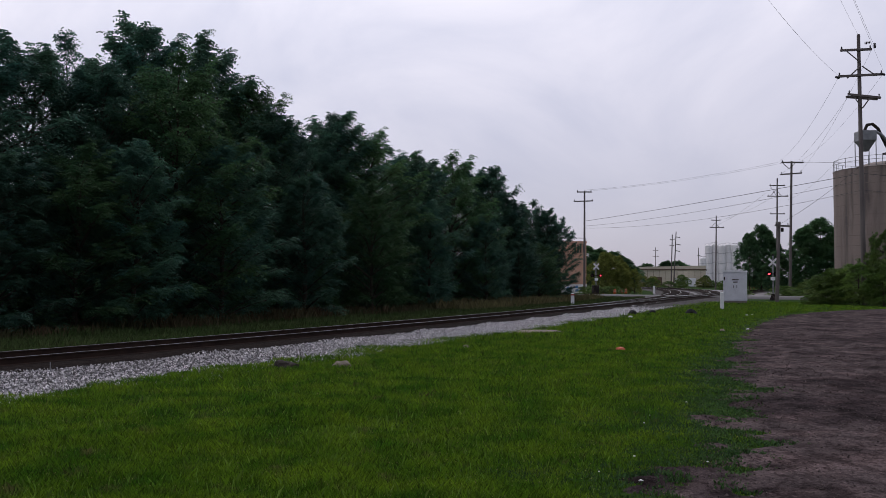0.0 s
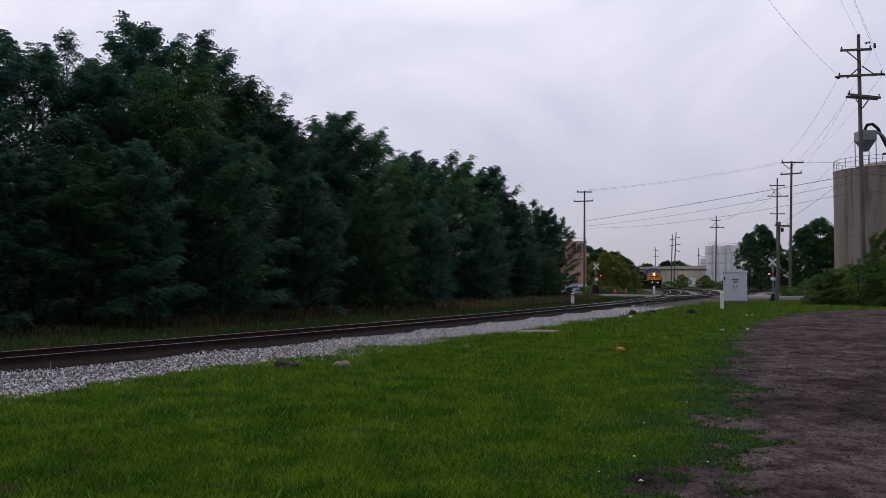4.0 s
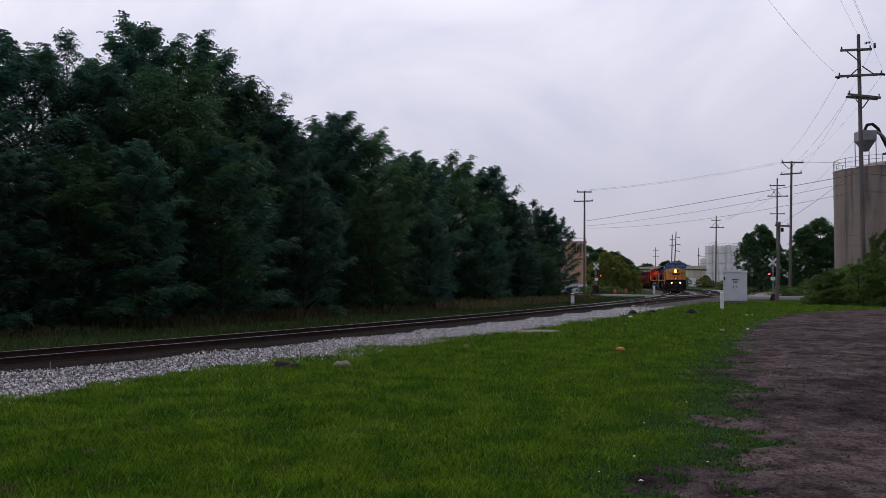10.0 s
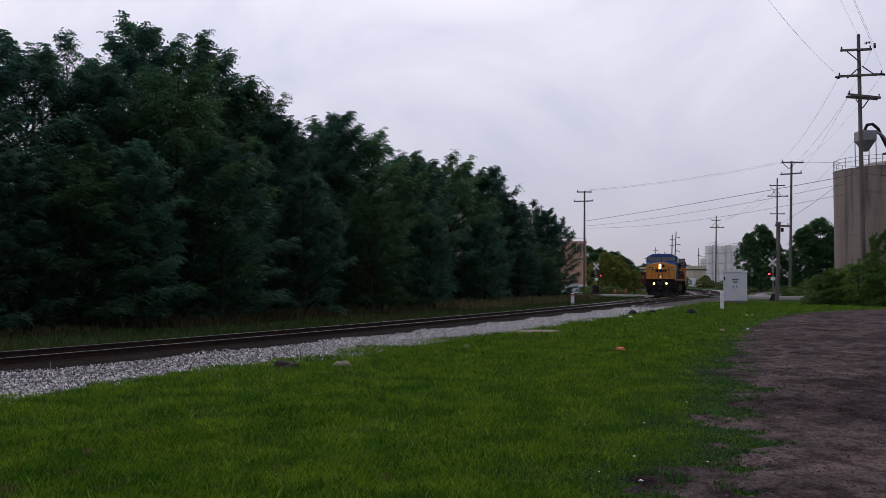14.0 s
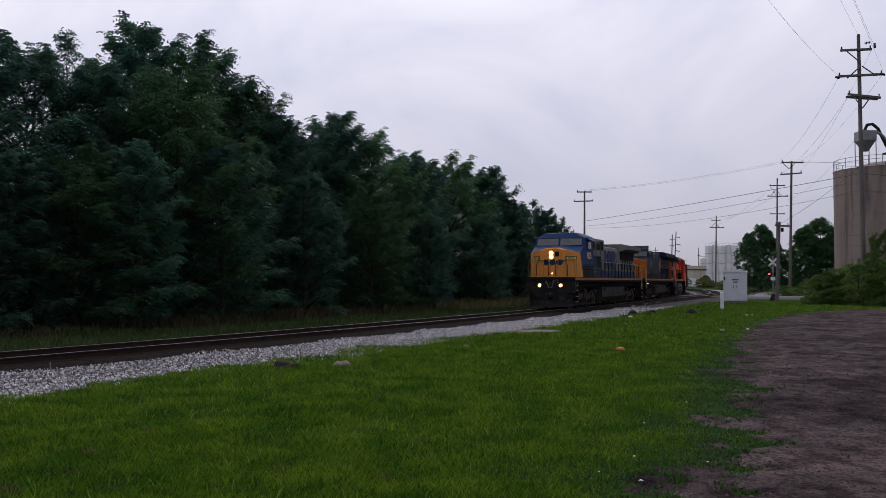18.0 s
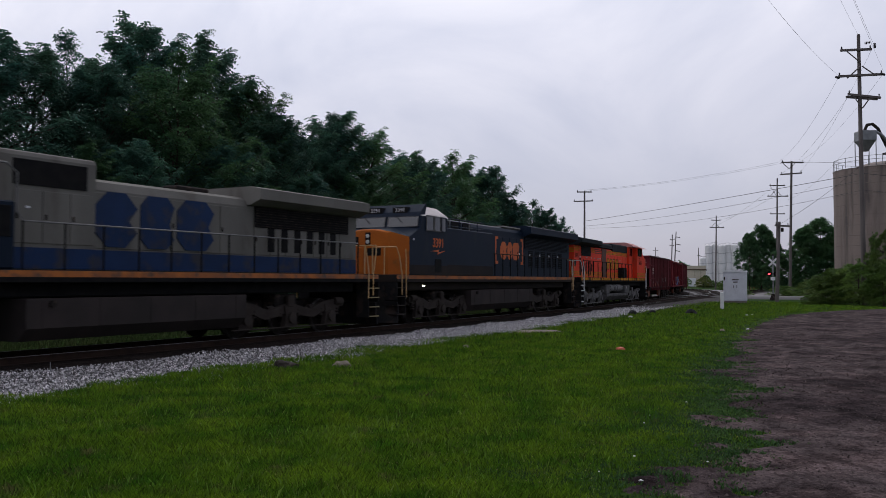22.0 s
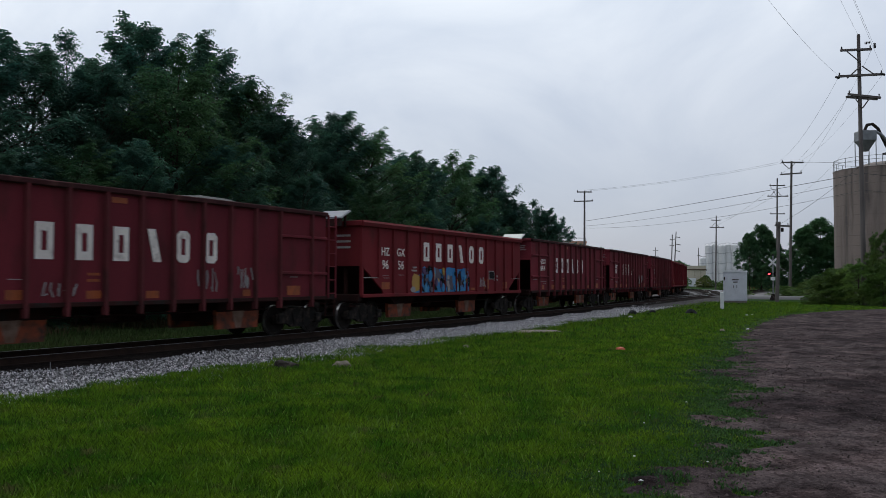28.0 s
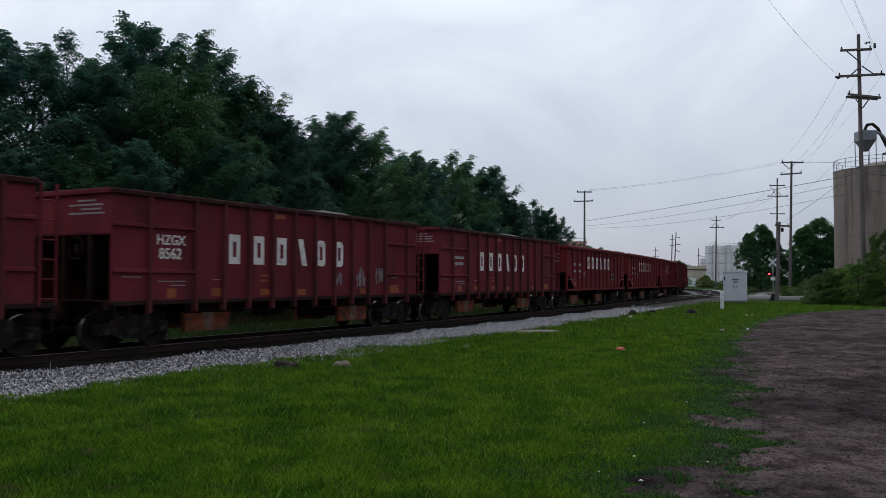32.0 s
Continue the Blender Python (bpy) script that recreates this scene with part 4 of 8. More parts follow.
TREAD = mat("bright_wheel_tread", (0.48, 0.47, 0.46), rough=0.35, metal=0.9, scale=6, bump=0.03)
GLASS = mat("cab_glass", (0.012, 0.015, 0.018), (0.02, 0.024, 0.028), rough=0.05, scale=1, fine=4, bump=0.0, spec=1.0)
RAILWHITE = mat("white_handrail", (0.62, 0.62, 0.62), rough=0.6, scale=4, bump=0.03)
RAILAMBER = mat("amber_handrail", (0.50, 0.30, 0.10), (0.55, 0.36, 0.18), rough=0.6, scale=4, bump=0.03)
RAILDULL = mat("dull_yellow_handrail", (0.26, 0.20, 0.085), (0.20, 0.165, 0.085), rough=0.6, scale=4, bump=0.03)
RAILGREY = mat("grey_handrail", (0.13, 0.128, 0.122), (0.18, 0.172, 0.165), rough=0.6, scale=4, bump=0.03)
LAMPGLOW = mat("headlight_glow", (1.0, 0.55, 0.18), glow=70.0, bump=0)
LAMPSIDE = mat("side_lamp_glow", (1.0, 0.85, 0.6), glow=5.0, bump=0)
NUMBERGLOW = mat("number_board", (0.50, 0.46, 0.14), glow=0.06, bump=0)
OXIDE = mat("oxide_red_paint", (0.180, 0.028, 0.038), (0.130, 0.023, 0.031), rough=0.85, spec=0.12, scale=0.7, fine=45, bump=0.08, vary=0.10, grime=(0.065, 0.022, 0.020), grime_at=(0.52, 0.76), streak=0.45)
OXIDE_B = mat("brighter_oxide_paint", (0.172, 0.023, 0.027), (0.132, 0.019, 0.023), rough=0.85, spec=0.12, scale=0.7, fine=45, bump=0.08, vary=0.10, grime=(0.075, 0.024, 0.021), grime_at=(0.54, 0.78), streak=0.45)
LETTER = mat("cream_lettering", (0.88, 0.80, 0.72), (0.74, 0.66, 0.60), rough=0.7, scale=2, bump=0.03, grime=(0.26, 0.18, 0.15), grime_at=(0.56, 0.80))
RIBM = mat("dusty_oxide_ribs", (0.145, 0.034, 0.038), (0.105, 0.028, 0.030), rough=0.85, spec=0.12, scale=1.2, fine=45, bump=0.1, grime=(0.045, 0.022, 0.019), grime_at=(0.52, 0.76), streak=0.45)
CHORD = mat("worn_dark_oxide_chord", (0.060, 0.018, 0.020), (0.036, 0.014, 0.014), rough=0.85, spec=0.12, scale=1.5, fine=40, bump=0.12, grime=(0.10, 0.04, 0.035), grime_at=(0.55, 0.75))
# orange glow for the glare halo painted round lit headlights
LAMPHALO = mat("lamp_glare_halo", (1.0, 0.40, 0.07), glow=5.0, bump=0)
# near-black oxide for underframes, slope sheets, floors and rungs
OXIDE_D = mat("dark_oxide_frame", (0.026, 0.011, 0.010), (0.040, 0.014, 0.012), rough=0.85, spec=0.12, scale=1.5, fine=40, bump=0.15, grime=(0.025, 0.02, 0.018))
RUSTDOOR = mat("rusty_chute_door", (0.36, 0.075, 0.026), (0.16, 0.045, 0.022), rough=0.85, scale=2.2, fine=40, bump=0.2, grime=(0.07, 0.035, 0.025), grime_at=(0.48, 0.66))
LOADM = mat("gravel_load", (0.085, 0.082, 0.078), (0.135, 0.128, 0.122), rough=0.95, scale=2, fine=22, bump=1.0, depth=0.06)
DECALO = mat("orange_decal", (0.34, 0.072, 0.010), (0.22, 0.05, 0.010), rough=0.6, scale=6, bump=0.02)
STREAK = mat("worn_rusty_streak", (0.26, 0.17, 0.13), (0.16, 0.085, 0.05), rough=0.85, scale=6, bump=0.1)
GALVRIM = mat("pale_panel_rim", (0.42, 0.42, 0.44), (0.34, 0.34, 0.36), rough=0.5, scale=5, bump=0.03)
SOLAR = mat("solar_cells", (0.05, 0.06, 0.09), (0.07, 0.08, 0.11), rough=0.3, scale=8, bump=0.0, spec=1.0)
TAG_BLUE = mat("graffiti_blue", (0.018, 0.150, 0.36), (0.030, 0.20, 0.44), rough=0.6, scale=1.5, bump=0.0)
TAG_SKY = mat("graffiti_pale_blue", (0.10, 0.30, 0.46), (0.06, 0.24, 0.42), rough=0.6, scale=1.5, bump=0.0)
TAG_PURPLE = mat("graffiti_purple", (0.09, 0.045, 0.13), (0.06, 0.03, 0.10), rough=0.6, scale=1.5, bump=0.0)
TAG_GREY = mat("graffiti_grey", (0.10, 0.085, 0.12), (0.06, 0.05, 0.075), rough=0.6, scale=1.5, bump=0.0)
TAG_YELLOW = mat("graffiti_yellow", (0.50, 0.34, 0.06), (0.44, 0.24, 0.05), rough=0.6, scale=1.5, bump=0.0)
TAG_WHITE = mat("graffiti_white", (0.34, 0.32, 0.31), (0.26, 0.24, 0.24), rough=0.6, scale=4, bump=0.0)


def lathe(profile, seg=24):
    """Turns (radius, y) points about the y axis."""
    s = Shape()
    rings = [[(r * math.cos(2 * math.pi * j / seg), y, r * math.sin(2 * math.pi * j / seg)) for j in range(seg)] for r, y in profile]
    return s.loft(rings)


def lettering(name, words, size, x, y, z, side, material, parent, bold=0.0, label=""):
    """Painted characters on a vehicle's side, centred at x, z; side 1: its left flank, -1: its right, 0: its front."""
    cu = bpy.data.curves.new(name, "FONT")
    cu.body, cu.size, cu.align_x, cu.align_y, cu.extrude, cu.offset = words, size, "CENTER", "CENTER", 0.004, bold
    tmp = bpy.data.objects.new(name, cu)
    scene.collection.objects.link(tmp)
    me = bpy.data.meshes.new_from_object(tmp.evaluated_get(bpy.context.evaluated_depsgraph_get()))
    bpy.data.objects.remove(tmp)
    me.materials.clear()
    me.materials.append(material)
    ax = {1: ((-1, 0, 0), (0, 0, 1), (0, 1, 0)), -1: ((1, 0, 0), (0, 0, 1), (0, -1, 0)), 0: ((0, 1, 0), (0, 0, 1), (1, 0, 0))}[side]
    m = Matrix.Identity(4)
    for c in range(3):
        for r in range(3):
            m[r][c] = ax[c][r]
    m.translation = (x, y, z)
    ob = new(name, me)
    ob.parent, ob.matrix_basis = parent, m
    if label:
        ob["label"] = label
    return ob


def decal(name, x0, x1, z0, z1, y, material, parent, label="", t=0.006, slant=0.0):
    """A painted patch on a flank at y (its sign tells the side)."""
    s = 1 if y > 0 else -1
    return part(name, Shape().prism([(x0, z0), (x1, z0), (x1 + slant, z1), (x0 + slant, z1)], y - s * 0.004, y + s * t, "y"), material, parent, label)


# ---------------------------------------------------------------- running gear
def wheelset_mesh(r, name):
    seg, s = 28, Shape()
    for sg in (1, -1):
        prof = [(r * 0.16, 0.62), (r * 0.80, 0.66), (r * 0.86, 0.675), (r + 0.026, 0.675), (r + 0.028, 0.70), (r + 0.004, 0.715), (r, 0.73), (r - 0.006, 0.81), (r * 0.86, 0.815), (r * 0.80, 0.775), (r * 0.30, 0.745), (r * 0.26, 0.80), (0.09, 0.80), (0.09, 1.02), (0.0, 1.02)]
        ring = [[(q * math.cos(2 * math.pi * j / seg), sg * y, q * math.sin(2 * math.pi * j / seg)) for j in range(seg)] for q, y in prof]
        s.loft(ring)
    s.tube([(0, -0.62, 0), (0, 0.62, 0)], 0.1, 12)
    for sg in (1, -1):
        for j in range(3):
            a = j * 2.0944
            s.tube([(0.05 * math.cos(a), sg * 1.02, 0.05 * math.sin(a)), (0.05 * math.cos(a), sg * 1.045, 0.05 * math.sin(a))], 0.014, 6)
    me = s.mesh(name, WHEEL, True)
    me.materials.append(TREAD)
    for p in me.polygons:
        if math.hypot(p.center.x, p.center.z) > r * 0.97 and 0.73 < abs(p.center.y) < 0.813:
            p.material_index = 1
    return me


LOCO_WHEEL, CAR_WHEEL = wheelset_mesh(0.533, "loco_wheelset"), wheelset_mesh(0.457, "car_wheelset")
spinning = []          # wheelsets with their vehicle's turning sense and radius


def loco_side_frame(paint):
    """Cast side frame of a three-axle truck, with its drooping links, axle boxes and springs."""
    f = Shape()
    top = [(-2.75, 1.02), (-2.3, 1.06), (-1.65, 0.98), (-1.05, 0.78), (-0.55, 0.86), (0, 1.0), (0.55, 0.86), (1.05, 0.78), (1.65, 0.98), (2.3, 1.06), (2.75, 1.02)]
    low = [(2.75, 0.84), (2.35, 0.78), (1.75, 0.70), (1.15, 0.50), (0.55, 0.58), (0, 0.74), (-0.55, 0.58), (-1.15, 0.50), (-1.75, 0.70), (-2.35, 0.78), (-2.75, 0.84)]
    f.prism(top + low, 1.0, 1.14, "y")
    for ax in (-2.0, 0.0, 2.0):
        f.prism([(ax - 0.30, 0.90), (ax + 0.30, 0.90), (ax + 0.24, 0.62), (ax + 0.30, 0.26), (ax - 0.30, 0.26), (ax - 0.24, 0.62)], 1.02, 1.18, "y")
        f.tube([(ax, 1.1, 0.533), (ax, 1.27, 0.533)], 0.17, 14)
        for dx in (-0.42, 0.42):
            for k in range(3):
                f.tube([(ax + dx, 1.08, 0.56 + 0.09 * k), (ax + dx, 1.08, 0.61 + 0.09 * k)], 0.085, 10)
    for ex in (-2.45, 2.45):
        f.tube([(ex - 0.2, 1.12, 0.98), (ex + 0.2, 1.12, 0.98)], 0.13, 12)
    f.tube([(-2.6, 1.2, 0.25), (2.6, 1.2, 0.25)], 0.02, 6)
    f.box(-0.16, 0.16, 1.05, 1.2, 0.85, 1.2, 0.03)
    return f


def loco_truck(x, parent, paint, flip):
    t = part("truck", Shape().box(-2.5, 2.5, -0.45, 0.45, 0.24, 1.05, 0.05).box(-0.5, 0.5, -1.0, 1.0, 0.7, 1.25, 0.05).box(-2.7, -2.5, -1.05, 1.05, 0.7, 0.95, 0.03).box(2.5, 2.7, -1.05, 1.05, 0.7, 0.95, 0.03),
             STEEL, parent, "three-axle truck", at=pose(x, 0, 0))
    a = loco_side_frame(paint)
    for sg in (1, -1):
        b = Shape()
        b.add([(p[0], sg * p[1], p[2]) for p in a.v], a.f)
        part("side_frame", b, paint, t, "dusty cast side frame")
    for k, ax in enumerate((-2.0, 0.0, 2.0)):
        w = part("wheelset", LOCO_WHEEL, None, t, at=pose(ax, 0, 0.533))
        spinning.append((w, (ax, 0, 0.533), 0.533, flip))
        for sg in (1, -1):
            part("brake_cylinder", Shape().tube([(ax + 0.62, sg * 0.95, 0.82), (ax + 0.88, sg * 0.95, 0.80)], 0.09, 10), paint, t)
    return t


def steps(parent, x, sg, paint, rail_paint):
    """A corner stairwell with its treads, at the end whose sign is that of x."""
    e = 1 if x > 0 else -1
    w = part("stairwell", Shape().box(min(x, x - e * 0.62), max(x, x - e * 0.62), sg * 1.0 if sg > 0 else -1.02, sg * 1.02 if sg > 0 else -1.0, 0.45, 1.75)
             .box(x - 0.03 if e > 0 else x, x if e > 0 else x + 0.03, min(sg * 1.0, sg * 1.5), max(sg * 1.0, sg * 1.5), 0.95, 1.75)
             .box(min(x - e * 0.62, x - e * 0.65), max(x - e * 0.62, x - e * 0.65), min(sg * 1.0, sg * 1.5), max(sg * 1.0, sg * 1.5), 0.40, 1.75), DUSTY, parent)
    for k, z in enumerate((0.42, 0.74, 1.06, 1.38)):
        part("step", Shape().box(min(x, x - e * 0.6), max(x, x - e * 0.6), min(sg * 1.02, sg * 1.5), max(sg * 1.02, sg * 1.5), z, z + 0.03), STEEL, w)
        part("step_edge", Shape().box(min(x - e * 0.02, x - e * 0.6), max(x - e * 0.02, x - e * 0.6), min(sg * 1.5, sg * 1.52), max(sg * 1.5, sg * 1.52), z - 0.005, z + 0.035), rail_paint, w, "pale step edge")


def handrails(parent, x0, x1, n, paint, dark, lift=1.02, y=1.42, deck=1.88):
    """Side handrail: one pipe and n posts on each side."""
    for sg in (1, -1):
        part("handrail", Shape().tube([(x0, sg * y, deck + lift), (x1, sg * y, deck + lift)], 0.021, 6), paint, parent)
        for k in range(n):
            x = x0 + (x1 - x0) * k / (n - 1)
            part("post", Shape().tube([(x, sg * y, deck - 0.25), (x, sg * y, deck + lift)], 0.024, 6).box(x - 0.05, x + 0.05, sg * y - 0.03, sg * y + 0.03, deck - 0.3, deck - 0.05), dark, parent)


def grab(parent, pts, paint, r=0.02, name="grab_rail"):
    return part(name, Shape().tube(pts, r, 6), paint, parent, smooth=True)


def coupler(parent, x, paint=STEEL):
    e = 1 if x > 0 else -1
    s = Shape().box(min(x - e * 0.9, x - e * 0.25), max(x - e * 0.9, x - e * 0.25), -0.10, 0.10, 0.74, 0.94, 0.02)
    s.prism([(x - e * 0.28, -0.2), (x - e * 0.02, -0.16), (x, -0.02), (x - e * 0.10, 0.02), (x - e * 0.06, 0.18), (x - e * 0.28, 0.2)], 0.70, 0.98, "z")
    part("coupler", s, paint, parent)
    part("air_hose", Shape().tube([(x - e * 0.6, 0.35, 0.95), (x - e * 0.3, 0.38, 0.60), (x - e * 0.05, 0.3, 0.45), (x, 0.12, 0.5)], 0.025, 6), BLACK, parent)


def plow(parent, x, w=1.45):
    e = 1 if x > 0 else -1
    s = Shape()
    s.loft([[(x, -0.25, 0.98), (x, 0.25, 0.98), (x - e * 0.25, w, 0.90), (x - e * 0.32, w, 0.90), (x - e * 0.32, -w, 0.90), (x - e * 0.25, -w, 0.90)],
            [(x + e * 0.06, -0.2, 0.55), (x + e * 0.06, 0.2, 0.55), (x - e * 0.30, w + 0.03, 0.52), (x - e * 0.36, w + 0.03, 0.52), (x - e * 0.36, -w - 0.03, 0.52), (x - e * 0.30, -w - 0.03, 0.52)],
            [(x + e * 0.22, -0.15, 0.12), (x + e * 0.22, 0.15, 0.12), (x - e * 0.20, w + 0.05, 0.14), (x - e * 0.26, w + 0.05, 0.14), (x - e * 0.26, -w - 0.05, 0.14), (x - e * 0.20, -w - 0.05, 0.14)]])
    part("snow_plow", s, DUSTY, parent, "scuffed dark steel plow")


def hood_section(x0, x1, w, z0, z1, c=0.25):
    """A long hood with rounded top edges."""
    s = Shape()
    prof = [(-w, z0), (-w, z1 - c), (-w + c * 0.3, z1 - c * 0.3), (-w + c, z1), (w - c, z1), (w - c * 0.3, z1 - c * 0.3), (w, z1 - c), (w, z0)]
    return s.prism(prof, x0, x1, "x")


def cab_body(parent, paint, roof_paint, x_rear, x_corner, x_sill, x_head, x_brow, zb, zn, zs, zh, zt, x_back=None):
    """Wide cab: side walls, sloping nose lid, upright windscreen wall, brow and chamfered flat roof."""
    w = 1.53
    wall = Shape().prism([(x_rear, zb), (x_corner, zb), (x_corner, zn - 0.012), (x_sill, zs - 0.012), (x_head, zh), (x_rear, zh)], -w, w, "y")
    cab = part("cab", wall, paint, parent, smooth=False)
    v = w - 0.015
    lid = Shape().loft([[(x_corner - 0.004, -v, zn - 0.3), (x_corner - 0.004, v, zn - 0.3), (x_corner - 0.004, v, zn), (x_corner - 0.004, 0.3, zn + 0.27), (x_corner - 0.004, -0.3, zn + 0.27), (x_corner - 0.004, -v, zn)],
                        [(x_sill, -v, zs - 0.3), (x_sill, v, zs - 0.3), (x_sill, v, zs), (x_sill, 0.3, zs + 0.05), (x_sill, -0.3, zs + 0.05), (x_sill, -v, zs)]])
    part("nose_lid", lid, paint, cab)
    roof = Shape()
    full = lambda x, d=0.0: [(x, -w - 0.015, zh), (x, -w + 0.05, zh + 0.10 - d), (x, -1.0, zt - 0.03 - d), (x, -0.9, zt - d), (x, 0.9, zt - d), (x, 1.0, zt - 0.03 - d), (x, w - 0.05, zh + 0.10 - d), (x, w + 0.015, zh)]
    low = [(x_head + 0.02, -w - 0.015, zh - 0.01)] + [(x_head + 0.03, y, zh + 0.02) for y in (-w + 0.05, -1.0, -0.9, 0.9, 1.0, w - 0.05)] + [(x_head + 0.02, w + 0.015, zh - 0.01)]
    roof.loft([full(x_back or x_rear - 0.05), full(x_brow - 0.3), full(x_brow, 0.04), low])
    part("roof", roof, roof_paint, cab)
    return cab


def window(parent, x0, x1, z0, z1, y, frame_paint, label=""):
    """A side window with its frame, set on a flank at y."""
    s = 1 if y > 0 else -1
    g = part("window", Shape().box(x0, x1, min(y, y + s * 0.012), max(y, y + s * 0.012), z0, z1), GLASS, parent, label)
    f = Shape()
    for a, b, c, d in ((x0 - 0.04, x1 + 0.04, z1, z1 + 0.04), (x0 - 0.04, x1 + 0.04, z0 - 0.04, z0), (x0 - 0.04, x0, z0, z1), (x1, x1 + 0.04, z0, z1)):
        f.box(a, b, min(y, y + s * 0.03), max(y, y + s * 0.03), c, d)
    part("window_frame", f, frame_paint, g)
    return g


def slab(p, u, v, n, t=0.02):
    """A thin plate from corner p along u and v, with thickness along n."""
    p, u, v, n = (Vector(q) for q in (p, u, v, n))
    a = [p, p + u, p + u + v, p + v]
    return Shape().add(a + [q + n * t for q in a], [(0, 1, 2, 3), (4, 5, 6, 7), (0, 1, 5, 4), (1, 2, 6, 5), (2, 3, 7, 6), (3, 0, 4, 7)])


def windscreen(parent, x0, z0, x1, z1, frame_paint):
    """Two panes on the raked cab front between sill (x0, z0) and head (x1, z1), with wipers."""
    d = Vector((x1 - x0, 0, z1 - z0))
    nrm = Vector((z1 - z0, 0, x0 - x1)).normalized()
    for y0, y1 in ((0.09, 1.36), (-1.36, -0.09)):
        a = Vector((x0, y0, z0)) + d * 0.06
        pane = part("windscreen", slab(a, (0, y1 - y0, 0), d * 0.84, nrm, 0.02), GLASS, parent)
        f = Shape()
        for p, u, v in ((a + Vector((0, -0.03, 0)) - d * 0.03, (0, y1 - y0 + 0.06, 0), d * 0.035), (a + Vector((0, -0.03, 0)) + d * 0.84, (0, y1 - y0 + 0.06, 0), d * 0.035),
                        (a + Vector((0, -0.035, 0)), (0, 0.035, 0), d * 0.84), (a + Vector((0, y1 - y0, 0)), (0, 0.035, 0), d * 0.84)):
            q = slab(p, u, v, nrm, 0.035)
            f.add(q.v, q.f)
        part("window_frame", f, frame_paint, pane)
        wv = a + d * 0.86 + Vector((0, 0.35, 0)) + nrm * 0.05
        part("wiper", Shape().tube([wv, wv - d * 0.55 + Vector((0, 0.28, 0))], 0.012, 5), BLACK, pane)


def lamp(parent, name, x, y, z, r, e, glow, label=""):
    b = part(name, Shape().tube([(x - e * 0.10, y, z), (x + e * 0.02, y, z)], r * 1.25, 14), BLACK, parent, label)
    part("lens", Shape().tube([(x + e * 0.02, y, z), (x + e * 0.034, y, z)], r * (0.85 if glow is LAMPGLOW else 1.0), 14), glow, b)
    # lit headlights get a glowing disc wider than the housing, as their glare
    if glow is LAMPGLOW:
        part("reflector", Shape().tube([(x + e * 0.02, y, z), (x + e * 0.027, y, z)], r * 1.5, 18), LAMPHALO, b, "glowing orange disc that stands for the lamp's glare")
    return b


def nose(parent, paint, x0, x1, zb, z_side, z_mid, w_front):
    """A wide nose ahead of x0: a flat front and tapered flanks under a ridged lid."""
    s, w = Shape(), 1.526
    s.loft([[(x0, -w, zb), (x0, w, zb), (x0, w, z_side), (x0, 0.3, z_mid), (x0, -0.3, z_mid), (x0, -w, z_side)],
            [(x1 - 0.05, -w_front - 0.06, zb), (x1 - 0.05, w_front + 0.06, zb), (x1 - 0.05, w_front + 0.06, z_side + (z_mid - z_side) * 0.62), (x1 - 0.05, 0.3, z_mid - 0.01), (x1 - 0.05, -0.3, z_mid - 0.01), (x1 - 0.05, -w_front - 0.06, z_side + (z_mid - z_side) * 0.62)],
            [(x1, -w_front, zb), (x1, w_front, zb), (x1, w_front, z_side + (z_mid - z_side) * 0.62 - 0.05), (x1, 0.29, z_mid - 0.05), (x1, -0.29, z_mid - 0.05), (x1, -w_front, z_side + (z_mid - z_side) * 0.62 - 0.05)]])
    return part("nose", s, paint, parent)


def taper_board(parent, x0, y0, x1, y1, z0, z1, digits, size):
    """A number board standing on the tapered flank between two plan points."""
    u = Vector((x1 - x0, y1 - y0, 0))
    sg = 1 if y0 > 0 else -1
    n = Vector((u.y, -u.x, 0)).normalized() * sg
    b = part("number_board", slab(Vector((x0, y0, z0)) - n * 0.02, u, (0, 0, z1 - z0), n, 0.08), BLACK, parent)
    m = part("lit_digits_panel", slab(Vector((x0, y0, z0 + 0.03)) + u * 0.06 + n * 0.06, u * 0.88, (0, 0, z1 - z0 - 0.06), n, 0.006), NUMBERGLOW, b, "glowing number panel")
    cu = lettering("board_digits", digits, size, 0, 0, 0, 0, BLACK, b)
    c = Vector(((x0 + x1) / 2, (y0 + y1) / 2, (z0 + z1) / 2)) + n * 0.07
    cu.matrix_basis = Matrix.Translation(c) @ Matrix.Rotation(math.atan2(n.y, n.x), 4, "Z") @ Matrix(((0, 0, 1, 0), (1, 0, 0, 0), (0, 1, 0, 0), (0, 0, 0, 1)))
    return b


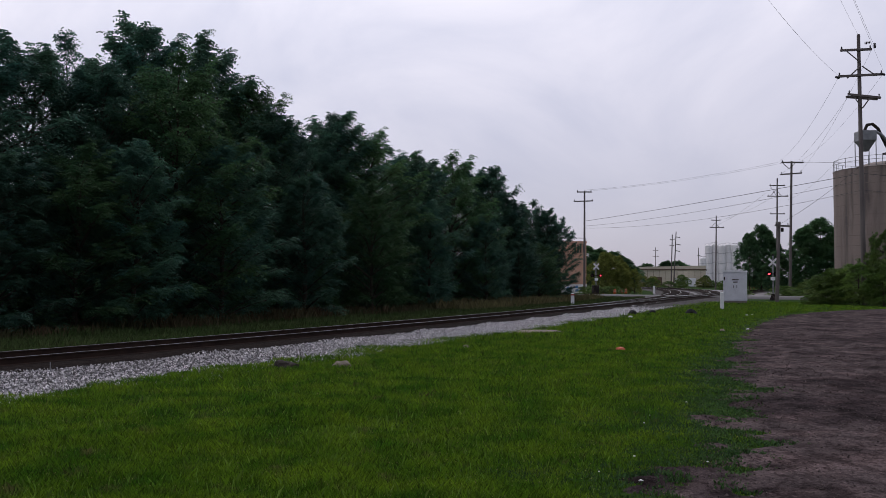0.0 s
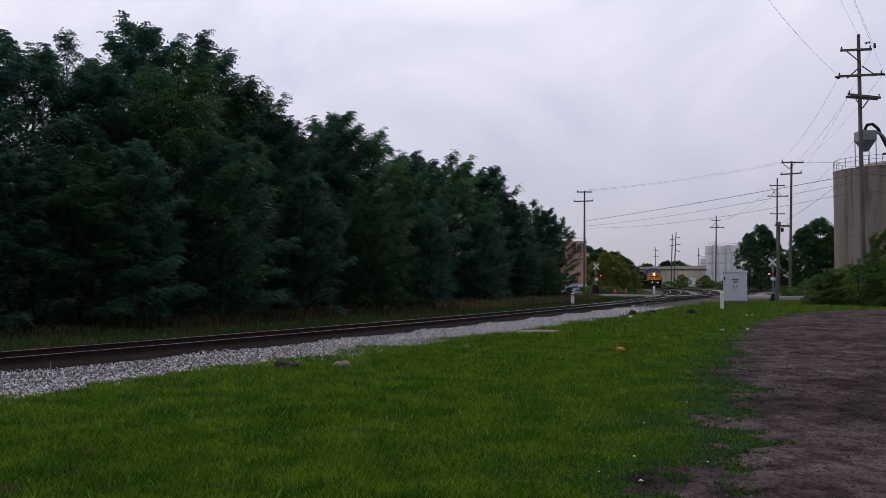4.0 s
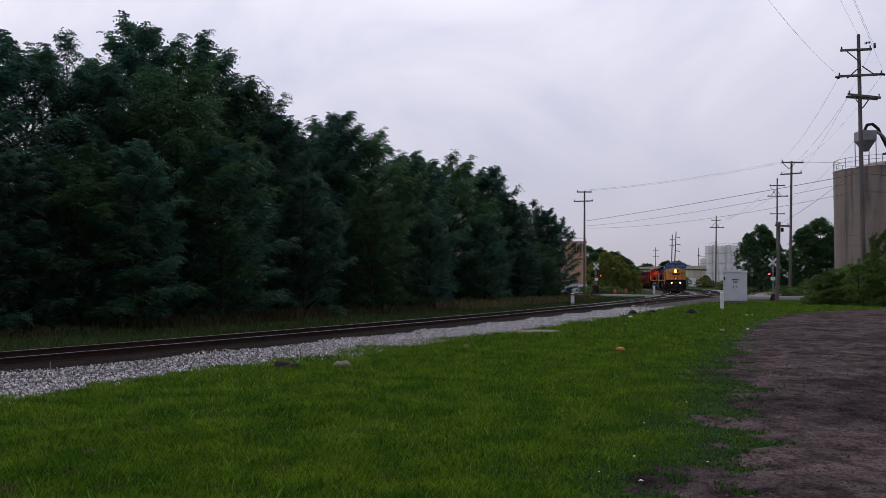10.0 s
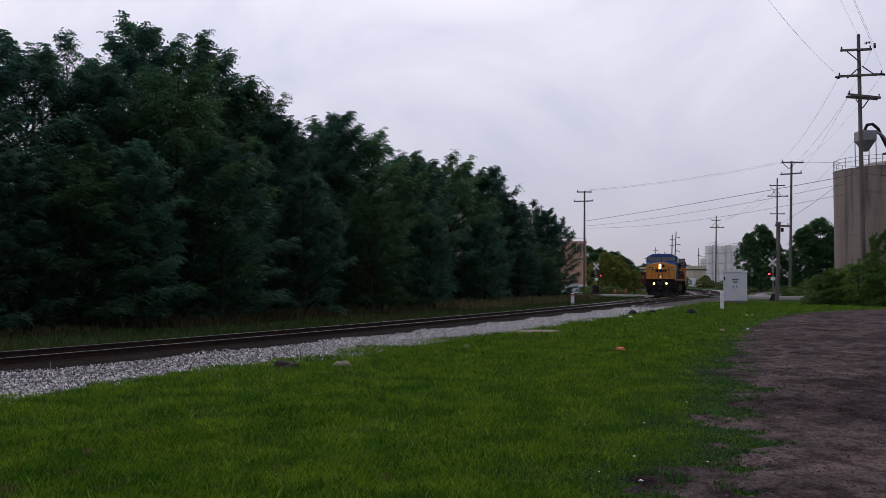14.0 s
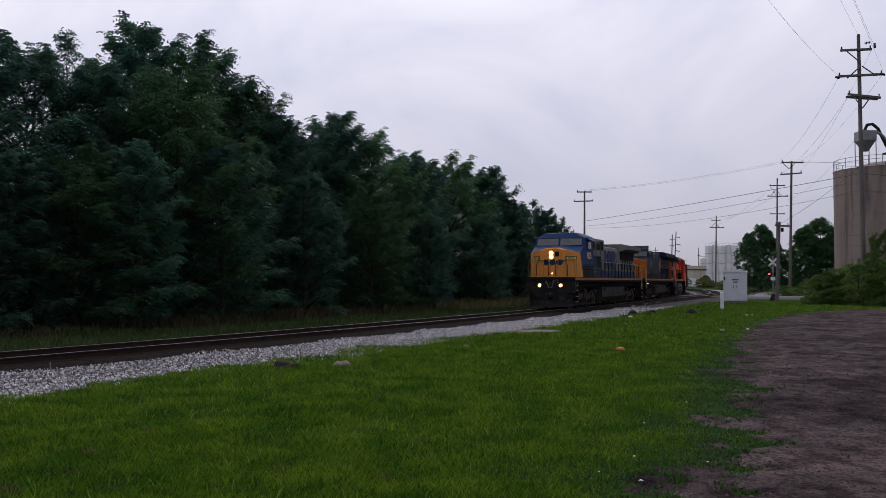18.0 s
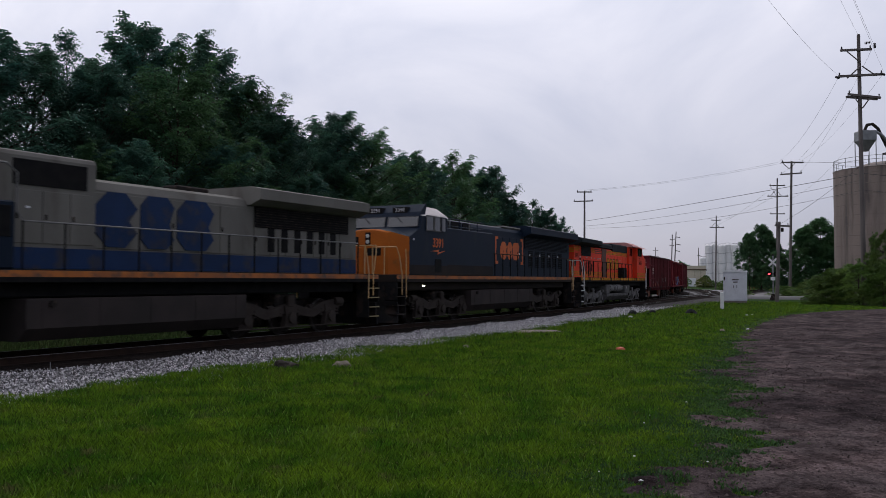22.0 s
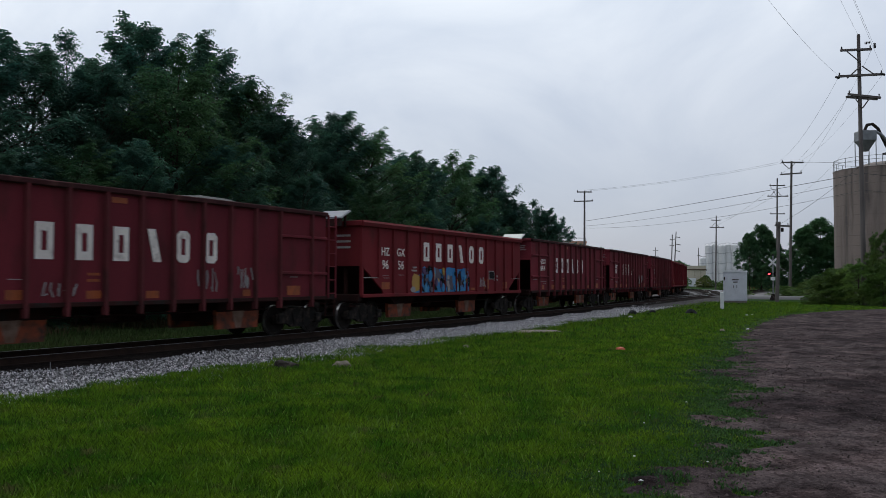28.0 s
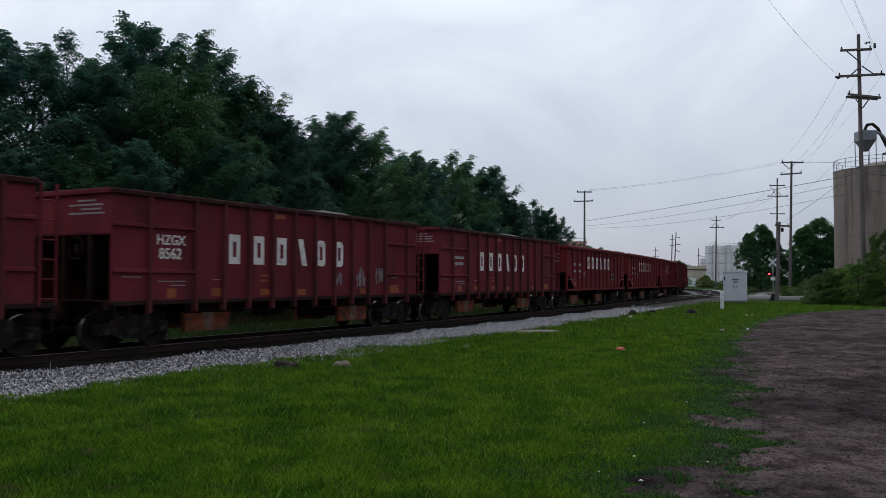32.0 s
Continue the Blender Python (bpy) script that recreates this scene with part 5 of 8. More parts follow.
def underbody(loco, sill_paint, truck_paint, tank, tank_paint, tail, flip, edge_paint, platform=10.6, patches=True, front=None, low=False, frame_paint=None, blade=1.45):
    frame_paint = frame_paint or BLACK
    front = front or platform
    frame_ = part("frame", Shape().box(-platform, front, -1.48, 1.48, 1.60, 1.88, 0.02).box(-9.6, front - 1.0, -1.1, 1.1, 1.28, 1.6, 0.03), frame_paint, loco, "dark side sill")
    for sg in (1, -1):
        if patches:
            x, k = -platform + 0.1, 0
            while x < front - 0.5:
                w = 0.75 + 0.35 * math.sin(k * 2.3)
                decal("reflective_patch", x, min(x + w, front - 0.1), 1.70, 1.87, sg * 1.482, sill_paint, frame_)
                x += w + 0.18 + 0.22 * (k % 3 == 1)
                k += 1
        else:
            decal("sill_stripe", -platform + 0.05, front - 0.05, 1.72, 1.86, sg * 1.482, sill_paint, frame_)
    tz = 0.80 if low else 1.26
    t = part("fuel_tank", Shape().prism([(-1.45, tz), (-1.45, 0.62), (-1.15, 0.34), (1.15, 0.34), (1.45, 0.62), (1.45, tz)], tank[0], tank[1], "x"), tank_paint, loco)
    for sg in (1, -1):
        part("filler_cap", Shape().tube([(tank[1] - 0.6, sg * 1.44, tz - 0.12), (tank[1] - 0.6, sg * 1.52, tz - 0.12)], 0.08, 10), STEEL, t)
        for k in range(5):
            x = tank[0] + 0.4 + k * (tank[1] - tank[0] - 0.8) / 4
            part("strap", Shape().box(x - 0.025, x + 0.025, min(sg * 1.44, sg * 1.462), max(sg * 1.44, sg * 1.462), 0.64, tz - 0.01), tank_paint, t)
    for x in (-6.2, 6.2):
        loco_truck(x, loco, truck_paint, flip)
    for x in (front - 0.02, -platform + 0.02):
        for sg in (1, -1):
            steps(loco, x, sg, edge_paint, edge_paint)
        e = 1 if x > 0 else -1
        part("end_plate", Shape().box(min(x, x - e * 0.06), max(x, x - e * 0.06), -1.0, 1.0, 0.62, 1.80, 0.02), DUSTY, loco)
        coupler(loco, x + e * 0.55)
        plow(loco, x + e * 0.17, blade if e > 0 else 1.45)
    return frame_


def end_rails(loco, x, paint, deck=1.88, w=1.44):
    """Curved grab rails round an end platform and down both stairwells."""
    e = 1 if x > 0 else -1
    for sg in (1, -1):
        grab(loco, [(x, sg * 0.95, deck + 0.95), (x, sg * 1.0, deck + 1.0), (x - e * 0.03, sg * w, deck + 1.0), (x - e * 0.12, sg * (w + 0.06), deck + 0.72), (x - e * 0.30, sg * (w + 0.08), deck + 0.05), (x - e * 0.32, sg * (w + 0.08), 1.15)], paint, name="stair_rail")
        grab(loco, [(x - e * 0.70, sg * w, deck + 0.95), (x - e * 0.66, sg * (w + 0.06), deck + 0.55), (x - e * 0.60, sg * (w + 0.09), deck + 0.05), (x - e * 0.62, sg * (w + 0.09), 1.05)], paint, name="stair_rail")
        for y in (0.45, 0.95):
            part("post", Shape().tube([(x, sg * y, deck), (x, sg * y, deck + 1.0)], 0.022, 6), paint, loco)
        grab(loco, [(x, sg * 0.42, deck + 1.0), (x, sg * 0.97, deck + 1.0)], paint, name="end_rail")
    return loco


def louvre(parent, name, x0, x1, z0, z1, y, n, paint, label=""):
    """A grille: dark recess and n horizontal slats, as one part each."""
    s = 1 if y > 0 else -1
    b = part(name, Shape().box(x0, x1, min(y, y + s * 0.008), max(y, y + s * 0.008), z0, z1), BLACK, parent, label)
    for k in range(n):
        z = z0 + (k + 0.5) * (z1 - z0) / n
        part("slat", Shape().box(x0 + 0.02, x1 - 0.02, min(y + s * 0.008, y + s * 0.03), max(y + s * 0.008, y + s * 0.03), z - 0.012, z + 0.012), paint, b)
    return b


def doors(parent, xs, z0, z1, y, paint, latch=STEEL):
    """Raised access doors between the places xs on both flanks of a hood."""
    for sg in (1, -1):
        for a, b in zip(xs[:-1], xs[1:]):
            d = part("hood_door", Shape().box(a + 0.02, b - 0.02, min(sg * y, sg * (y + 0.022)), max(sg * y, sg * (y + 0.022)), z0, z1, 0.008), paint, parent)
            part("latch", Shape().box(b - 0.12, b - 0.07, min(sg * (y + 0.022), sg * (y + 0.04)), max(sg * (y + 0.022), sg * (y + 0.04)), (z0 + z1) / 2 - 0.06, (z0 + z1) / 2 + 0.06), latch, d)


def radiator_wing(loco, x0, x1, z0, z1, paint, under, w=1.5, lead=0.6, trail=0.3):
    s = Shape().prism([(-w, z0 + 0.16), (-w, z1 - 0.08), (-w + 0.35, z1), (w - 0.35, z1), (w, z1 - 0.08), (w, z0 + 0.16), (w - 0.4, z0), (-w + 0.4, z0)], x0, x1, "x")
    wing = part("radiator_wing", s, paint, loco)
    for sg in (1, -1):
        louvre(wing, "radiator_grille", x0 + lead, x1 - trail, z0 - 0.62, z0 - 0.02, sg * 1.02, 8, under)
    return wing


# ---------------------------------------------------------------- first locomotive
def lead_locomotive():
    loco = thing("locomotive", "blue and grey diesel locomotive with yellow nose, headlights lit", "locomotive", "train")
    underbody(loco, SILL, TRUCK, (-3.9, 2.85), TANKM, -9.9, 1, RAILDULL, front=9.62, patches=False, blade=1.26)
    # nose and cab
    n = nose(loco, YELLOW, 8.66, 9.26, 1.88, 3.33, 3.63, 0.72)
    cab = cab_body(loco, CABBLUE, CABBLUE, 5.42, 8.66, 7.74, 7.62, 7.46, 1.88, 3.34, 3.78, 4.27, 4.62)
    for sg in (1, -1):
        y = sg * 1.534
        # yellow runs back on the flank to a slanting edge
        part("yellow_flank", Shape().prism([(8.664, 1.9), (7.97, 1.9), (8.655, 3.325), (8.664, 3.33)], y - sg * 0.004, y + sg * 0.004, "y"), YELLOW, cab)
        part("sooty_panel", Shape().prism([(7.96, 1.9), (5.44, 1.9), (5.44, 2.62), (8.28, 2.55)], y - sg * 0.004, y + sg * 0.004, "y"), DUSTY, cab, "sooty lower cab wall")
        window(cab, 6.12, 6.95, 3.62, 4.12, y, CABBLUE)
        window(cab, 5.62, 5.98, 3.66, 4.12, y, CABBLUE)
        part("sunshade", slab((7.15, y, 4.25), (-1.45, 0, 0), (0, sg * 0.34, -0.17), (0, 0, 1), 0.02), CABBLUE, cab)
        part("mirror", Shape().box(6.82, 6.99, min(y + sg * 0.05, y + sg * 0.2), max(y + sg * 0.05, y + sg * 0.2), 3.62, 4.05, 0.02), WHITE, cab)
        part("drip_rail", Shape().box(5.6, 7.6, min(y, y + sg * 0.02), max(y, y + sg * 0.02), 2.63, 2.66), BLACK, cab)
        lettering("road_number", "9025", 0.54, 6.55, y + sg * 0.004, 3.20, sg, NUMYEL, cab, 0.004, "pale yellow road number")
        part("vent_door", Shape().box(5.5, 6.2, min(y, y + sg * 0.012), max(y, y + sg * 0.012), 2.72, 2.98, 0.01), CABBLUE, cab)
        for k, px_ in enumerate((6.6, 7.3, 7.7)):
            part("bolt", Shape().tube([(px_, y, 2.35), (px_, y + sg * 0.03, 2.35)], 0.03, 8), BLACK, cab)
    windscreen(cab, 7.76, 3.80, 7.64, 4.27, RAILGREY)
    part("roof_horn", Shape().tube([(6.9, 0.3, 4.6), (6.9, 0.3, 4.72)], 0.04, 8).tube([(6.75, 0.3, 4.74), (7.1, 0.3, 4.74)], 0.04, 8, 0.07), STEEL, cab)
    part("antenna", Shape().tube([(6.4, -0.4, 4.6), (6.4, -0.4, 4.70)], 0.08, 10), RAILGREY, cab)
    # nose fittings
    part("lamp_box", Shape().box(9.20, 9.262, -0.20, 0.08, 2.94, 3.46, 0.02), BLACK, n)
    lamp(n, "headlight", 9.262, -0.06, 3.31, 0.088, 1, LAMPGLOW, "lit upper headlight")
    lamp(n, "headlight", 9.262, -0.06, 3.08, 0.088, 1, LAMPGLOW, "lit lower headlight")
    part("nose_window", Shape().box(9.220, 9.285, 0.16, 0.42, 3.10, 3.40, 0.05), BLACK, n)
    part("nose_door", Shape().box(9.250, 9.275, -0.52, 0.12, 1.93, 2.52, 0.01), YELLOW, n)
    for y0, y1, c in ((0.22, 0.66, 0.14), (-0.17, 0.20, 0.10), (-0.62, -0.19, 0.16)):
        part("emblem", Shape().prism([(y0 + c, 2.58), (y1 - c, 2.58), (y1, 2.58 + c), (y1, 2.93 - c), (y1 - c * 0.3, 2.93), (y0 + c, 2.93), (y0, 2.93 - c), (y0, 2.58 + c)], 9.250, 9.272, "x"), HOODBLUE, n, "dark blue emblem block")
    for sg in (1, -1):
        taper_board(n, 9.20, sg * 0.80, 8.80, sg * 1.34, 2.90, 3.12, "9025", 0.20)
        lamp(loco, "ditch_light", 9.700, sg * 0.64, 1.39, 0.066, 1, LAMPGLOW, "lit ditch light")
        grab(n, [(9.340, sg * 0.95, 1.95), (9.380, sg * 0.95, 2.6), (9.320, sg * 0.8, 2.85), (9.320, sg * 0.35, 2.86), (9.380, sg * 0.22, 2.6), (9.340, sg * 0.22, 1.95)], BLACK, 0.022)
    part("small_lamp", Shape().tube([(9.250, 0.0, 2.1), (9.320, 0.0, 2.1)], 0.03, 8), LAMPSIDE, n)
    part("cable_loop", Shape().tube([(9.56, 0.5, 1.45), (9.66, 0.4, 1.72), (9.68, 0.2, 1.68), (9.72, 0.1, 1.25), (9.70, -0.1, 1.25), (9.66, -0.25, 1.66), (9.56, -0.35, 1.45)], 0.024, 6), RAILGREY, loco, smooth=True)
    for y0 in (-0.42, -0.3, 0.3, 0.42):
        part("air_hose", Shape().tube([(9.60, y0, 1.25), (9.72, y0 * 1.02, 1.0), (9.74, y0 * 1.05, 0.75), (9.66, y0 * 1.1, 0.60)], 0.022, 6), BLACK, loco, smooth=True)
    end_rails(loco, 9.60, RAILDULL, 1.88, 1.34)
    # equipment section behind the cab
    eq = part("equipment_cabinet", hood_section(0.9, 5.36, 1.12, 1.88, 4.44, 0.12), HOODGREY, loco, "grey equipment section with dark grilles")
    for sg in (1, -1):
        y = sg * 1.12
        louvre(eq, "grille", 4.45, 5.15, 3.72, 4.28, y, 6, BROWNPATCH)
        louvre(eq, "grille", 3.35, 4.15, 3.70, 4.25, y, 6, BROWNPATCH)
        part("dark_opening", Shape().box(1.15, 3.0, min(y, y + sg * 0.02), max(y, y + sg * 0.02), 3.70, 4.25), BLACK, eq)
        part("battery_box", Shape().box(3.15, 5.36, min(y + sg * 0.004, sg * 1.46), max(y + sg * 0.004, sg * 1.46), 1.885, 3.30, 0.03), NAVY, eq, "dark blue compartment on the walkway")
        part("compartment_door", Shape().box(3.25, 4.1, min(sg * 1.46, sg * 1.48), max(sg * 1.46, sg * 1.48), 2.55, 3.2, 0.01), BLACK, eq)
        grab(eq, [(5.3, sg * 1.42, 4.12), (3.35, sg * 1.42, 4.08), (3.1, sg * 1.42, 3.9), (3.1, sg * 1.42, 3.1), (2.95, sg * 1.42, 2.92)], RAILGREY, 0.022)
        for rx, rz, paint in ((4.75, 2.42, WHITE), (4.75, 2.20, WHITE), (3.8, 2.02, REDMARK), (4.6, 1.98, REDMARK), (2.6, 3.2, WHITE)):
            part("reflector", Shape().box(rx, rx + 0.10, min(sg * 1.455, sg * 1.472) if rx > 3 else min(y, y + sg * 0.03), max(sg * 1.455, sg * 1.472) if rx > 3 else max(y, y + sg * 0.03), rz, rz + 0.05), paint, eq)
        doors(eq, [0.95, 1.6, 2.3, 3.0], 2.45, 3.6, 1.12, HOODGREY) if sg > 0 else None
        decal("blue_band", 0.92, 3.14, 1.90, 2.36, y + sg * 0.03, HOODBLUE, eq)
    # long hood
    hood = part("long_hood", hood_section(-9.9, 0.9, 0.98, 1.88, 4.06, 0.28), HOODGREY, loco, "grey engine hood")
    doors(hood, [-4.3, -3.3, -2.45, -1.5, -0.65, 0.2, 0.88], 2.40, 3.72, 0.98, HOODGREY)
    doors(hood, [-9.6, -8.9, -8.2, -7.5, -6.8, -6.1, -5.4, -4.7], 2.40, 3.3, 0.98, HOODGREY)
    for sg in (1, -1):
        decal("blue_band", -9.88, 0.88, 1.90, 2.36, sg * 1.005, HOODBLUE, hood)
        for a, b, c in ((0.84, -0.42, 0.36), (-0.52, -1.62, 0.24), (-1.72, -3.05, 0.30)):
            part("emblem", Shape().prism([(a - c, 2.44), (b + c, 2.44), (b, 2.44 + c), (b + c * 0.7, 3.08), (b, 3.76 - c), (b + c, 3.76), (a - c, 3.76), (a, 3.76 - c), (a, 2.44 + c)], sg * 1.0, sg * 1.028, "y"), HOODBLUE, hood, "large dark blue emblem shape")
        for k in range(6):
            x = -8.7 + 0.62 * k
            decal("dark_vent", x, x + 0.3, 2.5, 3.2, sg * 1.006, BLACK, hood)
    radiator_wing(loco, -9.98, -4.4, 3.82, 4.36, HOODGREY, STEEL)
    part("exhaust_stack", Shape().box(-3.6, -2.4, -0.3, 0.3, 4.05, 4.25, 0.04), STEEL, loco)
    handrails(loco, 2.95, -9.4, 13, RAILGREY, BLACK)
    end_rails(loco, -10.5, RAILAMBER)
    return loco


# ---------------------------------------------------------------- second locomotive
def navy_locomotive():
    loco = thing("locomotive", "dark navy diesel locomotive with amber nose and lettering", "locomotive", "train")
    underbody(loco, SILL, TRUCK, (-3.6, 3.95), TANKM, -11, 1, TRUCK, platform=10.55, patches=False, frame_paint=NAVYDUST)
    n = nose(loco, AMBER, 9.66, 10.14, 1.88, 3.28, 3.58, 0.90)
    cab = cab_body(loco, NAVY, ROOFWHITE, 6.45, 9.66, 8.74, 8.62, 8.10, 1.88, 3.29, 3.68, 4.14, 4.60)
    windscreen(cab, 8.76, 3.70, 8.64, 4.14, RAILGREY)
    part("brow", Shape().prism([(8.68, 4.13), (8.30, 4.13), (8.12, 4.615), (8.24, 4.615), (8.60, 4.30)], -1.46, 1.46, "y"), NAVY, cab, "dark navy brow over the windscreen")
    for sg in (1, -1):
        b = part("number_board", Shape().box(8.40, 8.62, min(sg * 0.22, sg * 0.88), max(sg * 0.22, sg * 0.88), 4.27, 4.49), BLACK, cab)
        lettering("board_digits", "3391", 0.22, 8.622, sg * 0.55, 4.38, 0, WHITE, b)
        y = sg * 1.534
        window(cab, 7.72, 8.30, 3.62, 4.14, y, SILVER)
        window(cab, 7.12, 7.6, 3.62, 4.14, y, SILVER)
        window(cab, 6.62, 6.98, 3.62, 4.14, y, NAVY)
        lettering("road_number", "3391", 0.50, 7.28, y + sg * 0.004, 3.12, sg, LOGO_AMBER, cab, 0.01, "amber road number")
        part("lightning_mark", Shape().prism([(7.95, 2.80), (7.2, 2.88), (7.25, 2.78), (6.6, 2.86), (7.35, 2.68), (7.3, 2.79)], y - sg * 0.002, y + sg * 0.006, "y"), LOGO_AMBER, cab)
        part("dusty_skirt", Shape().box(6.46, 9.6, min(y, y + sg * 0.005), max(y, y + sg * 0.005), 1.89, 2.25), NAVYDUST, cab)
        part("vent_door", Shape().box(7.02, 7.58, min(y, y + sg * 0.015), max(y, y + sg * 0.015), 1.98, 2.50), BLACK, cab)
        lamp(loco, "ditch_light", 10.75, sg * 0.72, 1.45, 0.07, 1, RAILWHITE)
        part("step_lamp", Shape().tube([(8.35, sg * 1.40, 1.46), (8.35, sg * 1.47, 1.46)], 0.032, 10), LAMPSIDE, loco, "glowing step lamp")
        part("flank_lamp", Shape().tube([(9.35, y, 3.2), (9.35, y + sg * 0.03, 3.2)], 0.04, 8), RAILWHITE, cab)
    b = part("lamp_box", Shape().box(10.06, 10.16, -0.10, 0.16, 2.98, 3.46, 0.03), BLACK, n)
    for z in (3.10, 3.32):
        part("lens", Shape().tube([(10.155, 0.03, z), (10.175, 0.03, z)], 0.075, 12), RAILWHITE, b, "unlit headlight")
    part("nose_window", Shape().box(10.1, 10.16, -0.60, -0.36, 2.98, 3.30, 0.05), BLACK, n)
    part("nose_door", Shape().box(10.11, 10.16, -0.70, -0.2, 1.95, 2.90, 0.02), AMBER, n)
    part("emblem", Shape().box(10.12, 10.152, 0.0, 0.6, 2.58, 2.86), BLACK, n, "dark emblem block")
    end_rails(loco, 10.5, RAILAMBER)
    hood = part("long_hood", hood_section(-10.95, 6.45, 1.0, 1.88, 4.24, 0.2), NAVY, loco, "dark navy engine hood")
    for sg in (1, -1):
        y = sg * 1.0
        part("inverter_cabinet", Shape().box(1.65, 6.42, min(y, sg * 1.5), max(y, sg * 1.5), 1.885, 3.80, 0.03), NAVY, hood, "flush navy cabinet beside the cab")
        part("dusty_skirt", Shape().box(1.67, 6.40, min(sg * 1.5, sg * 1.506), max(sg * 1.5, sg * 1.506), 1.89, 2.3), NAVYDUST, hood)
        for k, (a, c) in enumerate(((5.2, 6.1), (4.1, 5.0), (3.1, 3.9))):
            part("roof_grille", Shape().box(a, c, min(y, y + sg * 0.02), max(y, y + sg * 0.02), 3.84, 4.16), BLACK, hood)
        for k, x in enumerate((6.0, 5.05, 4.05, 3.2)):
            part("guard_post", Shape().tube([(x, sg * 1.40, 3.78), (x, sg * 1.40, 4.22)], 0.02, 6), RAILGREY if k in (0, 2) else NAVY, hood)
        grab(hood, [(6.3, sg * 1.40, 4.2), (2.6, sg * 1.40, 4.2)], NAVY, 0.02)
        grab(hood, [(6.3, sg * 1.40, 3.9), (2.6, sg * 1.40, 3.9)], NAVY, 0.02)
        for a, c, q in ((-0.34, -1.20, 0.26), (-1.24, -1.92, 0.22), (-1.96, -2.82, 0.16)):
            part("emblem", Shape().prism([(c + q, 2.68), (a - q, 2.68), (a, 2.68 + q), (a, 3.54 - q), (a - q, 3.54), (c + q, 3.54), (c, 3.54 - q), (c + q * 0.6, 3.1), (c, 2.68 + q)], y + sg * 0.018, y + sg * 0.03, "y"), LOGO_AMBER, hood, "amber emblem block")
        part("bracket", Shape().prism([(0.28, 3.76), (-0.08, 3.76), (-0.08, 3.64), (0.14, 3.64), (0.14, 2.60), (-0.08, 2.60), (-0.08, 2.46), (0.28, 2.46)], y + sg * 0.018, y + sg * 0.03, "y"), LOGO_AMBER, hood, "amber bracket")
        part("bracket", Shape().prism([(-3.36, 3.76), (-3.04, 3.76), (-3.04, 3.64), (-3.22, 3.64), (-3.22, 2.60), (-3.04, 2.60), (-3.04, 2.46), (-3.36, 2.46)], y + sg * 0.018, y + sg * 0.03, "y"), LOGO_AMBER, hood, "amber bracket")
        for k in range(6):
            louvre(hood, "vent_door", -9.6 + 0.95 * k, -8.95 + 0.95 * k, 2.35, 3.2, sg * 1.002, 7, NAVY)
        for k in range(5):
            part("marker", Shape().box(-2.9 - 1.5 * k, -2.78 - 1.5 * k, min(sg * 1.02, sg * 1.032), max(sg * 1.02, sg * 1.032), 2.95, 3.05), WHITE, hood)
    doors(hood, [-3.4, -2.45, -1.55, -0.65, 0.25, 1.15, 1.6], 2.35, 3.75, 1.0, NAVY)
    radiator_wing(loco, -11.2, -3.3, 3.90, 4.46, NAVY, NAVY)
    part("wing_cap", Shape().box(-3.28, -0.9, -0.95, 0.95, 4.2, 4.33, 0.05), SILVER, loco, "pale worn roof panel")
    handrails(loco, 2.2, -10.2, 14, NAVYDUST, BLACK)
    end_rails(loco, -10.5, RAILAMBER)
    lamp(loco, "rear_lamp", -10.96, 0.0, 3.3, 0.09, -1, RAILWHITE)
    return loco


